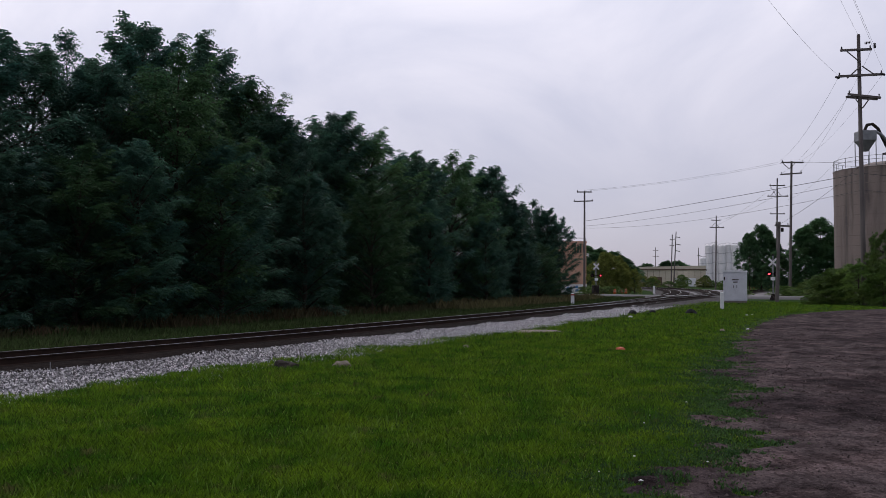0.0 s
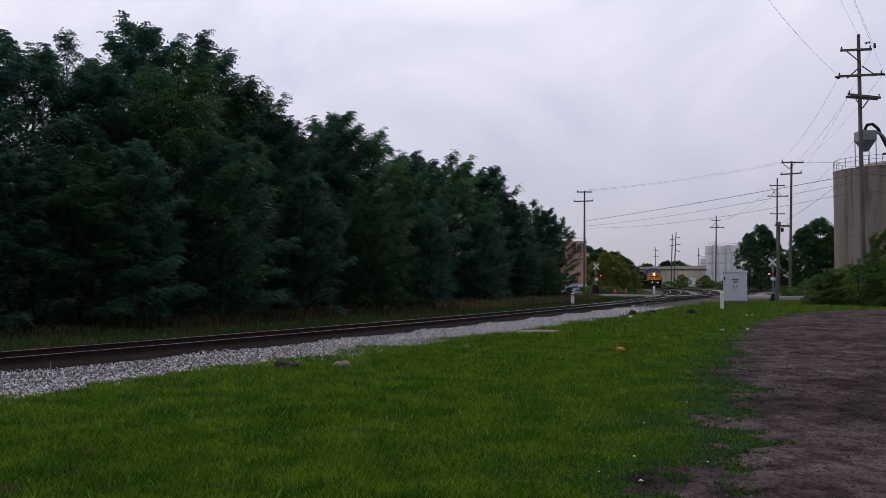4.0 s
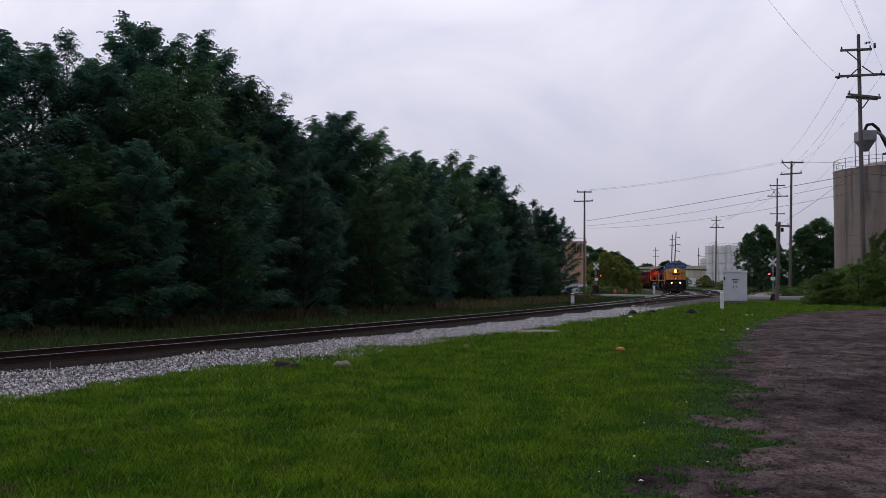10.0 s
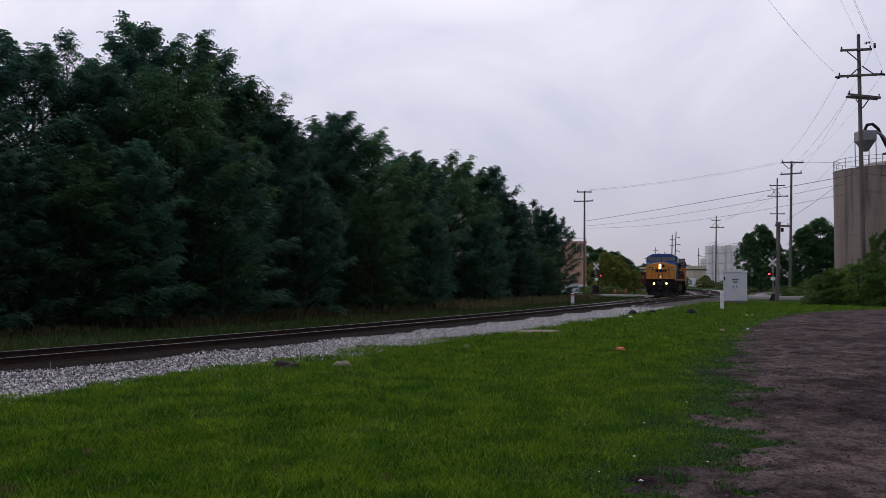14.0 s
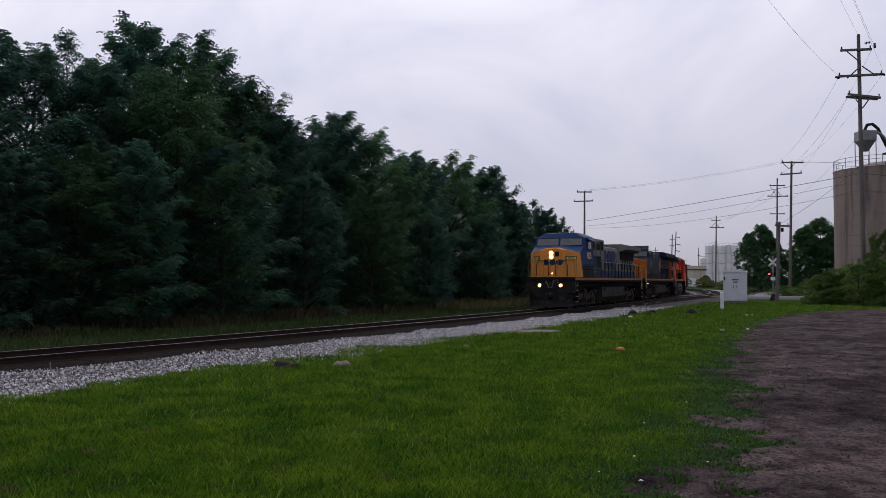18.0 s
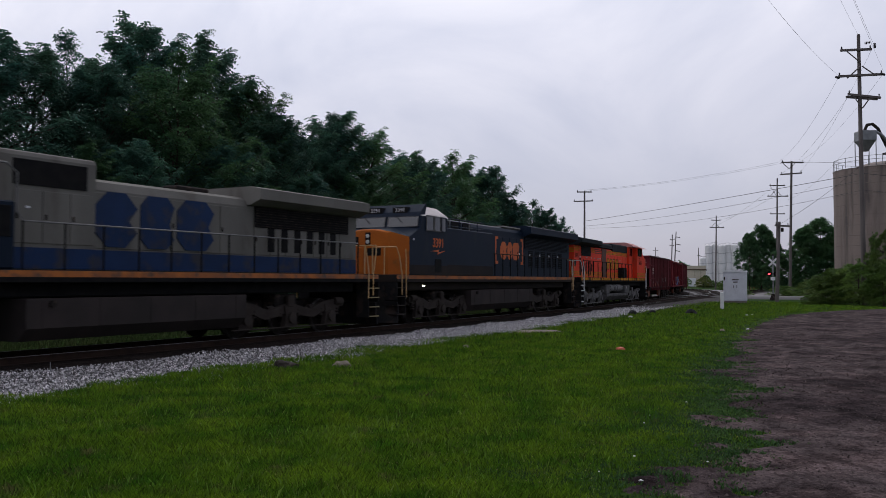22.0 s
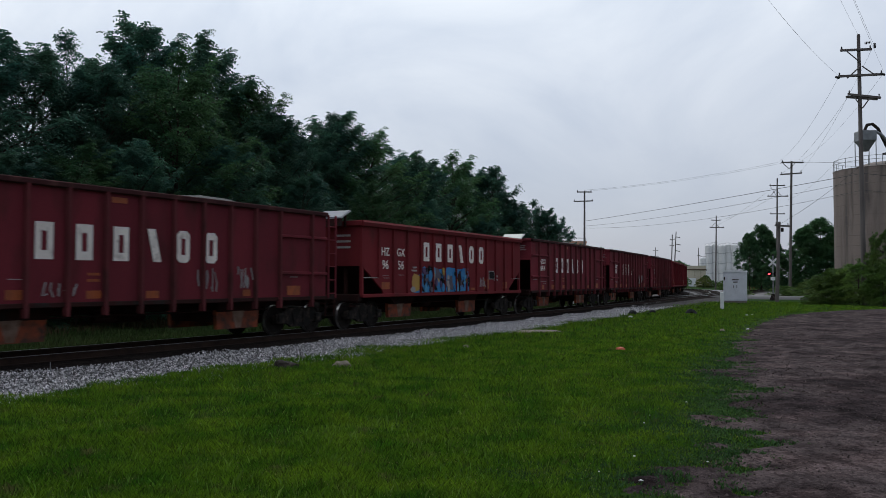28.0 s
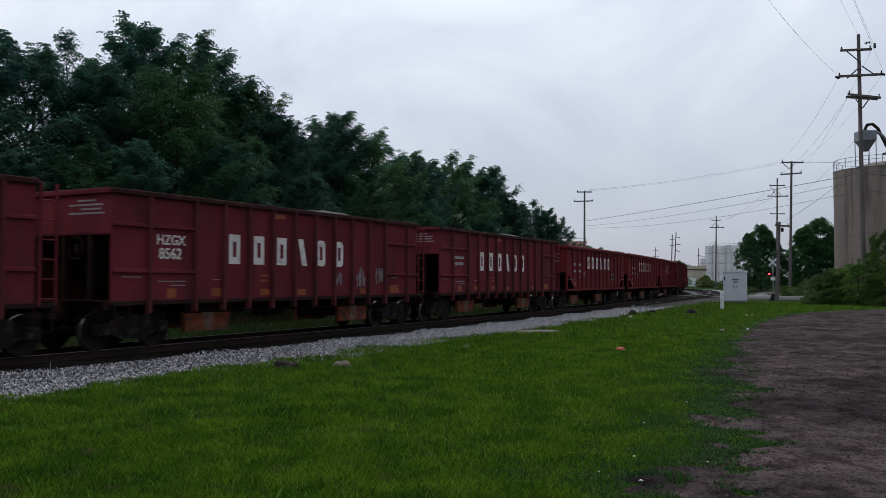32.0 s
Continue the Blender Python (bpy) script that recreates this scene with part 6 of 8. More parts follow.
# ---------------------------------------------------------------- third locomotive, running backwards
def orange_locomotive():
    loco = thing("locomotive", "orange diesel locomotive with black roof and gold stripes, running backwards", "locomotive", "train")
    f = underbody(loco, GOLD, SILVER, (-3.65, 3.83), TANKGREY, -9.9, -1, RAILWHITE, low=True)
    n = nose(loco, ORANGE, 9.78, 10.3, 1.88, 3.40, 3.66, 0.8)
    cab = cab_body(loco, ORANGE, SKYLIT_ROOF, 6.32, 9.78, 8.62, 8.45, 7.9, 1.88, 3.41, 3.74, 4.24, 4.60, 4.95)
    windscreen(cab, 8.64, 3.76, 8.47, 4.24, BLACK)
    part("rear_cab_wall", Shape().box(5.0, 6.34, -1.2, 1.2, 1.885, 4.3, 0.03), ORANGE, cab, "recessed rear cab wall")
    for sg in (1, -1):
        y = sg * 1.534
        window(cab, 6.6, 8.05, 3.62, 4.12, y, BLACK)
        part("window_post", Shape().box(7.2, 7.26, min(y + sg * 0.012, y + sg * 0.03), max(y + sg * 0.012, y + sg * 0.03), 3.62, 4.12), SILVER, cab)
        window(cab, 5.2, 5.9, 3.6, 4.1, sg * 1.2, BLACK)
        # slab for the sloping roof edge, its sky light put into the pink
        part("sunshade", slab((8.35, y, 4.30), (-1.9, 0, 0), (0, sg * 0.34, -0.14), (0, 0, 1), 0.02), SKYLIT_ROOF, cab)
        lettering("road_number", "5476", 0.54, 7.56, y + sg * 0.004, 3.05, sg, BLACK, cab, 0.004, "black road number")
        for z in (1.98, 2.09, 2.20):
            decal("gold_band", 6.34, 9.76, z, z + 0.06, y, GOLD, cab)
        for z in (2.55, 2.66, 2.77):
            decal("gold_band", 9.1, 9.76, z, z + 0.06, y, GOLD, cab)
        part("small_emblem", Shape().prism([(7.0, 3.42), (7.2, 3.47), (7.4, 3.42), (7.3, 3.36), (7.1, 3.36)], y - sg * 0.002, y + sg * 0.006, "y"), BLACK, cab)
    lamp(n, "headlight", 10.28, 0.12, 3.3, 0.1, 1, RAILWHITE)
    hood = part("long_hood", hood_section(-10.3, 5.05, 1.0, 1.88, 3.90, 0.2), ORANGE, loco, "orange engine hood")
    part("black_roof", hood_section(0.0, 5.02, 1.03, 3.76, 4.32, 0.10), BLACKGREEN, loco, "black upper hood")
    part("black_roof", hood_section(-5.0, -0.02, 1.02, 3.92, 4.22, 0.12), BLACKGREEN, loco, "black upper hood")
    part("roof_edge", Shape().box(-5.0, -0.05, 0.86, 0.94, 4.22, 4.25), ROOFWHITE, loco, "pale worn roof edge")
    for sg in (1, -1):
        y = sg * 1.0
        for z in (1.96, 2.07, 2.18):
            decal("gold_band", -10.28, 5.0, z, z + 0.065, y, GOLD, hood)
        for a, b in ((-10.28, -9.05), (-6.0, -5.15), (-1.85, 5.0)):
            for z in (3.50, 3.60, 3.70):
                decal("gold_band", a, b, z, z + 0.06, y, GOLD, hood)
        for z in (3.46, 3.58, 3.70):
            decal("worn_band", -5.12, -3.3, z, z + 0.06, y, BROWNPATCH, hood, "worn grey-brown band")
        edge = [(-3.22 + 0.07 * math.sin(k * 1.9), 1.9 + 0.214 * k) for k in range(10)]
        back = [(-1.98 + 0.10 * math.sin(k * 1.3 + 1) + 0.06 * math.sin(k * 2.9), 3.83 - 0.214 * k) for k in range(10)]
        part("burnt_panel", Shape().prism(edge + back, y, y + sg * 0.030, "y"), BROWNPATCH, hood, "brown scorched hood panel")
        for k in range(4):
            a, c, q = -1.78 + 0.95 * k, -0.98 + 0.95 * k, 0.14 if k % 2 else 0.05
            for dx, gold in ((0.0, GOLD_DARK), (0.06, GOLD)):
                t = 0.024 if dx == 0 else 0.030
                e = part("emblem", Shape().prism([(a + q + dx, 2.45 + dx), (c - q - dx, 2.45 + dx), (c - dx, 2.45 + q + dx), (c - dx, 3.22 - q - dx), (c - q - dx, 3.22 - dx), (a + q + dx, 3.22 - dx), (a + dx, 3.22 - q - dx), (a + dx, 2.45 + q + dx)], y + sg * 0.018, y + sg * t, "y"), gold, hood, "gold emblem block")
        for k, (w, za, zb) in enumerate(((0.30, 2.0, 3.06), (0.22, 2.2, 2.86), (0.24, 2.0, 3.0), (0.18, 2.25, 2.8), (0.16, 2.1, 2.9), (0.16, 2.1, 2.9), (0.24, 2.05, 2.95), (0.22, 2.3, 2.75), (0.32, 2.0, 2.9))):
            x = -9.05 + 0.42 * k
            part("dark_louvre", Shape().box(x, x + w, min(y, y + sg * 0.015), max(y, y + sg * 0.015), za, zb), BLACK, hood)
        for x in (-9.0, -7.4, -6.2, -5.3, -4.4, -4.1, -3.7, 0.1, 2.3):
            part("door_plate", Shape().box(x, x + 0.13, min(y, y + sg * 0.034), max(y, y + sg * 0.034), 3.10, 3.17), ROOFWHITE, hood)
        lettering("road_number", "5476", 0.38, -9.74, y + sg * 0.006, 3.20, sg, BLACK, hood, 0.0, "black road number")
        part("round_emblem", Shape().tube([(-10.1, y, 2.75), (-10.1, y + sg * 0.012, 2.75)], 0.22, 20), BLACKGREEN, hood)
        for a, b in ((-2.62, -0.75), (-0.52, 1.80)):
            tk = part("air_tank", lathe([(0.0, 0), (0.15, 0), (0.23, 0.05), (0.25, 0.12), (0.25, b - a - 0.12), (0.23, b - a - 0.05), (0.15, b - a), (0.0, b - a)], 20), AIRTANK, loco, "grey air reservoir", smooth=True, at=Matrix.Translation((b, sg * 1.16, 1.17)) @ Matrix.Rotation(math.pi / 2, 4, "Z"))
            for x in (0.35, b - a - 0.35):
                part("tank_strap", lathe([(0.25, x - 0.03), (0.262, x - 0.03), (0.262, x + 0.03), (0.25, x + 0.03)], 20), STEEL, tk)
        part("tank_end", Shape().box(-3.65, -2.70, min(sg * 0.6, sg * 1.44), max(sg * 0.6, sg * 1.44), 0.81, 1.34, 0.03), TANKGREY, loco, "grey tank end block")
        part("equipment_box", Shape().box(2.15, 3.80, min(sg * 0.6, sg * 1.44), max(sg * 0.6, sg * 1.44), 0.81, 1.36, 0.03), TANKGREY, loco)
        part("equipment_plate", Shape().box(2.6, 2.72, min(sg * 1.44, sg * 1.455), max(sg * 1.44, sg * 1.455), 1.1, 1.25), ROOFWHITE, loco)
        part("walkway_box", Shape().box(1.9, 3.0, min(sg * 1.02, sg * 1.42), max(sg * 1.02, sg * 1.42), 1.885, 2.62, 0.02), BLACK, loco)
    for z in (1.96, 2.07, 2.18, 3.40, 3.50, 3.60):
        part("gold_band", Shape().box(-10.306, -10.296, -0.99, 0.99, z, z + 0.065), GOLD, hood)
    doors(hood, [-2.9, -2.0, -1.1, -0.2, 0.7, 1.6, 2.5, 3.4, 4.3, 5.0], 2.4, 3.45, 1.0, ORANGE)
    radiator_wing(loco, -10.45, -5.1, 3.84, 4.32, BLACKGREEN, BLACKGREEN, 1.52, 1.75, 1.2)
    end_rails(loco, 10.5, RAILWHITE)
    end_rails(loco, -10.5, RAILWHITE)
    handrails(loco, 4.9, -9.6, 13, BLACK, BLACK)
    lamp(loco, "rear_lamp", -10.32, 0.0, 3.62, 0.1, -1, RAILWHITE)
    lamp(loco, "rear_lamp", -10.32, 0.0, 3.86, 0.1, -1, RAILWHITE)
    return loco


# ---------------------------------------------------------------- wagons
def car_side_frame():
    """Cast side frame of a two-axle truck."""
    f = Shape()
    f.prism([(-1.12, 0.62), (-0.75, 0.66), (-0.45, 0.80), (0.45, 0.80), (0.75, 0.66), (1.12, 0.62), (1.12, 0.36), (0.72, 0.40), (0.36, 0.24), (-0.36, 0.24), (-0.72, 0.40), (-1.12, 0.36)], 0.93, 1.05, "y")
    f.prism([(-0.40, 0.68), (-0.16, 0.68), (-0.16, 0.30), (-0.28, 0.30)], 1.045, 1.075, "y")
    f.prism([(0.40, 0.68), (0.16, 0.68), (0.16, 0.30), (0.28, 0.30)], 1.045, 1.075, "y")
    for x in (-0.12, 0.0, 0.12):
        f.tube([(x, 1.0, 0.36), (x, 1.0, 0.62)], 0.06, 8)
    for x in (-0.89, 0.89):
        f.box(x - 0.17, x + 0.17, 0.95, 1.12, 0.34, 0.64, 0.03)
    return f


CSF = car_side_frame()
CSF_MESH = [Shape().add([(p[0], sg * p[1], p[2]) for p in CSF.v], CSF.f).mesh("side_frame", STEEL) for sg in (1, -1)]
BOLSTER = Shape().box(-0.22, 0.22, -1.0, 1.0, 0.52, 0.86, 0.04).box(-0.7, 0.7, -0.2, 0.2, 0.5, 0.6, 0.02).mesh("truck", STEEL)


def car_truck(x, parent, spin):
    t = part("truck", BOLSTER, None, parent, "two-axle wagon truck", at=pose(x, 0, 0))
    for me in CSF_MESH:
        part("side_frame", me, None, t)
    for ax in (-0.89, 0.89):
        w = part("wheelset", CAR_WHEEL, None, t, at=pose(ax, 0, 0.457))
        if spin:
            spinning.append((w, (ax, 0, 0.457), 0.457, 1))
    return t


def ladder(parent, x, y, z0, z1, n, w=0.42, along="y"):
    for k in range(n):
        z = z0 + (z1 - z0) * k / (n - 1)
        if along == "x":
            part("rung", Shape().tube([(x - w / 2, y, z), (x + w / 2, y, z)], 0.012, 5), OXIDE_D, parent)
        else:
            part("rung", Shape().tube([(x, y - w / 2, z), (x, y + w / 2, z)], 0.012, 5), OXIDE_D, parent)


def chute(parent, x, paint=RUSTDOOR):
    """A ballast chute under the floor, with a pale worn streak down its door."""
    for sg in (1, -1):
        c = part("chute_door", Shape().prism([(x - 0.9, 0.98), (x + 0.9, 0.98), (x + 0.82, 0.30), (x - 0.82, 0.30)], sg * 0.82, sg * 0.94, "y"), paint, parent, "rusty ballast chute door")
        part("worn_streak", Shape().prism([(x - 0.32, 0.96), (x + 0.30, 0.96), (x + 0.10, 0.32), (x - 0.10, 0.32)], sg * 0.94, sg * 0.946, "y"), STREAK, c, "pale worn streak")
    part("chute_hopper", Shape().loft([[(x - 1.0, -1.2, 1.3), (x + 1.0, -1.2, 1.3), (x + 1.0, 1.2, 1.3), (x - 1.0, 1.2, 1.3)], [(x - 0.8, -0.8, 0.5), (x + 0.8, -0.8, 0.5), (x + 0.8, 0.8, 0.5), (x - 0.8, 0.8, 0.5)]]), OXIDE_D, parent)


def load(parent, x0, x1, peaks, edge=3.42, w=1.46):
    """Gravel heaped in the wagon."""
    xs, ys = np.linspace(x0, x1, 57), np.linspace(-w, w, 15)
    gx_, gy_ = np.meshgrid(xs, ys)
    z = np.full_like(gx_, edge)
    for px_, hgt, wid in peaks:
        z = np.maximum(z, edge + hgt * np.clip(1 - np.hypot((gx_ - px_) / wid, gy_ / 1.8) ** 1.6, 0, 1))
    z += 0.03 * hill(gx_ * 6, gy_ * 6) + 0.05 * vnoise(gx_ + px_, gy_, 0.35, 3)
    i = np.arange(gx_.size).reshape(gx_.shape)
    q = np.stack([i[:-1, :-1], i[:-1, 1:], i[1:, 1:], i[1:, :-1]], -1).reshape(-1, 4)
    ob = new("gravel_load", raw("gravel_load", np.stack([gx_, gy_, z], -1).reshape(-1, 3), q, LOADM, False))
    ob.parent, ob["label"] = parent, "heaped grey crushed stone"
    return ob


def solar(parent, x, z):
    p = part("solar_panel", slab((x - 0.2, 0.1, z + 0.02), (-0.55, 0, 0.26), (0, 1.05, 0), (0.35, 0, 1), 0.03), SOLAR, parent, "tilted pale solar panel")
    part("panel_rim", slab((x - 0.18, 0.07, z + 0.0), (-0.59, 0, 0.28), (0, 1.11, 0), (0.35, 0, 1), 0.02), GALVRIM, p)
    part("panel_stand", Shape().box(x - 0.72, x - 0.66, 0.2, 0.26, z - 0.25, z + 0.24).box(x - 0.72, x - 0.66, 0.95, 1.01, z - 0.25, z + 0.24).box(x - 0.35, x - 0.2, 0.1, 1.1, z - 0.25, z + 0.02), OXIDE_D, p)


def scribble(parent, x, z, w, h, y, seed, material, name="graffiti_tag"):
    """A sprayed squiggle."""
    r = random.Random(seed)
    s = Shape()
    for k in range(5):
        pts = [(x + w * (k / 5 + 0.16 * r.random()) , y, z + h * r.random()) for _ in range(4)]
        s.tube([(-0 + p[0], p[1], p[2]) for p in pts], 0.022, 4)
    return part(name, s, material, parent, "pale sprayed scribble")


def underframe(car, half):
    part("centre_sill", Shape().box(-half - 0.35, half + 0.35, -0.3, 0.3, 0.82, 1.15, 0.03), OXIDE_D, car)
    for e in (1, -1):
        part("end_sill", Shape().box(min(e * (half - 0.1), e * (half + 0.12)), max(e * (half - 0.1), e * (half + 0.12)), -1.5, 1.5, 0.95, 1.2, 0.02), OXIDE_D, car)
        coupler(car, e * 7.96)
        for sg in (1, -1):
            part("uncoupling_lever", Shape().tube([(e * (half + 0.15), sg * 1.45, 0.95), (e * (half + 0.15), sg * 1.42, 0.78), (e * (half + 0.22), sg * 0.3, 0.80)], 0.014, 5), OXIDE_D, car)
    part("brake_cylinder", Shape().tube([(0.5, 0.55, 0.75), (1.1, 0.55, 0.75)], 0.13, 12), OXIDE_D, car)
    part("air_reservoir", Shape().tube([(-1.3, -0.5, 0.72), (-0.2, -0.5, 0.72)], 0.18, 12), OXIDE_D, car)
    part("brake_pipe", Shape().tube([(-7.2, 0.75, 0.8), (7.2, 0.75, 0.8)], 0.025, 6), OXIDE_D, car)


def block(k, x, w, z0, z1, y, parent):
    """A plain white shape of a letter's size: upright slabs, a slanted one and two cut-cornered ones with a slot."""
    s, h = (1 if y > 0 else -1), z1 - z0
    c = 0.10 if k > 3 else 0.0
    out = [(x - w + c, z0), (x + w - c, z0), (x + w, z0 + c), (x + w, z1 - c), (x + w - c, z1), (x - w + c, z1), (x - w, z1 - c), (x - w, z0 + c)]
    b_ = Shape()
    if k == 3:
        b_.prism([(x - w * s, z0), (x + w * 0.1 * s, z0), (x + w * s, z1), (x - w * 0.1 * s, z1)], y - s * 0.002, y + s * 0.006, "y")
    else:
        q = 0.07
        inner = [(x - q, z0 + h * 0.24), (x + q, z0 + h * 0.24), (x + q, z0 + h * 0.4), (x + q, z1 - h * 0.4), (x + q, z1 - h * 0.24), (x - q, z1 - h * 0.24), (x - q, z1 - h * 0.4), (x - q, z0 + h * 0.4)]
        ya = y + s * 0.006
        b_.add([(p[0], ya, p[1]) for p in out] + [(p[0], ya, p[1]) for p in inner], [(i, (i + 1) % 8, 8 + (i + 1) % 8, 8 + i) for i in range(8)])
    return part("letter_block", b_, LETTER, parent, "plain white block of a letter's size")


def gondola():
    """High-sided ribbed ballast wagon with boxed ends."""
    car = thing("ballast_wagon", "oxide red ribbed ballast wagon with white block lettering", "freight wagon", "train")
    half, rear = 7.3, 6.78
    underframe(car, half)
    for sg in (1, -1):
        y0, y1 = sorted((sg * 1.50, sg * 1.56))
        side = part("side_sheet", Shape().box(-rear, half, y0, y1, 1.12, 3.70), OXIDE, car)
        part("top_chord", Shape().box(-rear - 0.02, half + 0.02, min(sg * 1.46, sg * 1.66), max(sg * 1.46, sg * 1.66), 3.66, 3.79, 0.02), CHORD, car)
        part("bottom_chord", Shape().box(-half, half, min(sg * 1.48, sg * 1.60), max(sg * 1.48, sg * 1.60), 1.06, 1.17, 0.015), OXIDE_D, car)
        for x in (-6.02, -4.52, -3.46, -2.46, -1.45, -0.43, 0.59, 1.61, 2.62, 3.62, 4.68, 6.2):
            a, b = sg * 1.56, sg * 1.665
            r = Shape().prism([(x - 0.055, a), (x - 0.035, b), (x + 0.035, b), (x + 0.055, a)], 1.05, 3.68, "z")
            r.prism([(x - 0.05, 1.06), (x + 0.05, 1.06), (x + 0.03, 0.86), (x - 0.03, 0.86)], min(a - sg * 0.06, b), max(a - sg * 0.06, b), "y")
            part("rib", r, RIBM, side)
        for x0, x1 in ((4.74, 6.14), (6.26, 7.28), (-5.96, -4.58), (-6.76, -6.08)):
            for z in (2.96, 1.87):
                part("stiffener", Shape().prism([(sg * 1.555, z - 0.05), (sg * 1.64, z - 0.03), (sg * 1.64, z + 0.03), (sg * 1.555, z + 0.06)], x0, x1, "x"), OXIDE, side)
        for k, xc in enumerate((3.18, 2.17, 1.16, 0.16, -0.78, -1.76)):
            xc = xc if sg > 0 else -xc
            block(k, xc, 0.22, 2.10, 2.90, sg * 1.56, side)
        for x0, x1, z0, z1 in ((5.0, 5.9, 1.62, 1.68), (5.0, 5.5, 1.52, 1.58), (6.4, 7.0, 1.72, 1.78), (3.7, 4.0, 1.66, 1.71), (-5.4, -5.0, 1.75, 1.8)):
            decal("small_lettering", x0, x1, z0, z0 + (z1 - z0) * 0.36, sg * 1.56, TAG_WHITE, side)
            decal("small_lettering", x0, x1 - 0.1, z0 + (z1 - z0) * 0.64, z1, sg * 1.56, TAG_WHITE, side) if z1 - z0 > 0.1 else None
        for x0, x1, z0, z1 in ((5.3, 5.6, 1.22, 1.45), (3.65, 4.05, 1.24, 1.45), (1.7, 2.1, 1.24, 1.42), (1.75, 2.08, 1.62, 1.68), (1.75, 2.08, 1.76, 1.82), (0.0, 0.4, 1.22, 1.4), (-3.3, -3.0, 1.22, 1.4), (-5.5, -4.9, 1.22, 1.5), (1.0, 1.45, 3.45, 3.58)):
            decal("orange_mark", x0, x1, z0, z1, sg * 1.56, DECALO, side)
        for k in range(6):
            z = 1.25 + 0.42 * k
            part("rung", Shape().tube([(-7.24, sg * 1.62, z), (-6.86, sg * 1.62, z)], 0.018, 5), OXIDE, car)
            part("rung", Shape().tube([(6.72, sg * 1.62, z - 0.6), (7.22, sg * 1.62, z - 0.6)], 0.014, 5), OXIDE_D, car) if k < 2 else None
        for x in (-7.24, -6.86):
            part("ladder_stile", Shape().box(x - 0.025, x + 0.025, min(sg * 1.58, sg * 1.63), max(sg * 1.58, sg * 1.63), 1.1, 3.72), OXIDE, car)
        part("stirrup", Shape().tube([(-7.2, sg * 1.58, 1.1), (-7.2, sg * 1.58, 0.55), (-6.75, sg * 1.58, 0.55), (-6.75, sg * 1.58, 1.1)], 0.018, 6), OXIDE_D, car)
        part("stirrup", Shape().tube([(7.2, sg * 1.58, 1.1), (7.2, sg * 1.58, 0.55), (6.75, sg * 1.58, 0.55), (6.75, sg * 1.58, 1.1)], 0.018, 6), OXIDE_D, car)
    for e in (1, -1):
        end = half if e > 0 else rear
        part("end_sheet", Shape().box(min(e * (end - 0.08), e * end), max(e * (end - 0.08), e * end), -1.5, 1.5, 2.72, 3.74), OXIDE, car)
        part("end_chord", Shape().box(min(e * end, e * (end + 0.10)), max(e * end, e * (end + 0.10)), -1.56, 1.56, 3.66, 3.79, 0.02).box(min(e * end, e * (end + 0.08)), max(e * end, e * (end + 0.08)), -1.54, 1.54, 2.70, 2.80, 0.02), OXIDE, car)
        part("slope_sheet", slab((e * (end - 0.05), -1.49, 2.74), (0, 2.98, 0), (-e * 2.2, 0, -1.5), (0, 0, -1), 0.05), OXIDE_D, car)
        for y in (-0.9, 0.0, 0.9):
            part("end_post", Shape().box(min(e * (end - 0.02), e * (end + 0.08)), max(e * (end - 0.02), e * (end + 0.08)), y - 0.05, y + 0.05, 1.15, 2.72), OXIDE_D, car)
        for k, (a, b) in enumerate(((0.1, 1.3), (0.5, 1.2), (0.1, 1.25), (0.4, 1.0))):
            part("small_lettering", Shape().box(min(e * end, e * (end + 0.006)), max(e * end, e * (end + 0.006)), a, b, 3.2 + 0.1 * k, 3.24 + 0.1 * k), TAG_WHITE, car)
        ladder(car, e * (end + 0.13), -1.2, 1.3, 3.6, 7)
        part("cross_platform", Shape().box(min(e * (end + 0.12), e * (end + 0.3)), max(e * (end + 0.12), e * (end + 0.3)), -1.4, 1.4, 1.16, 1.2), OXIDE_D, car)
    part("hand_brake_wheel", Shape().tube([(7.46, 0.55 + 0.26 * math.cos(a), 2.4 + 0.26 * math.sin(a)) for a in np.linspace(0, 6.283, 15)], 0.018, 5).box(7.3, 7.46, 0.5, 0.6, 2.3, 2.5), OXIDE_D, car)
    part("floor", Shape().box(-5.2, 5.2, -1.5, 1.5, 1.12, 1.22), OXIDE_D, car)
    for x in (3.5, -3.5):
        chute(car, x)
    load(car, -rear + 0.1, half - 0.1, ((-3.1, 0.66, 3.0), (3.2, 0.44, 3.0)))
    return car


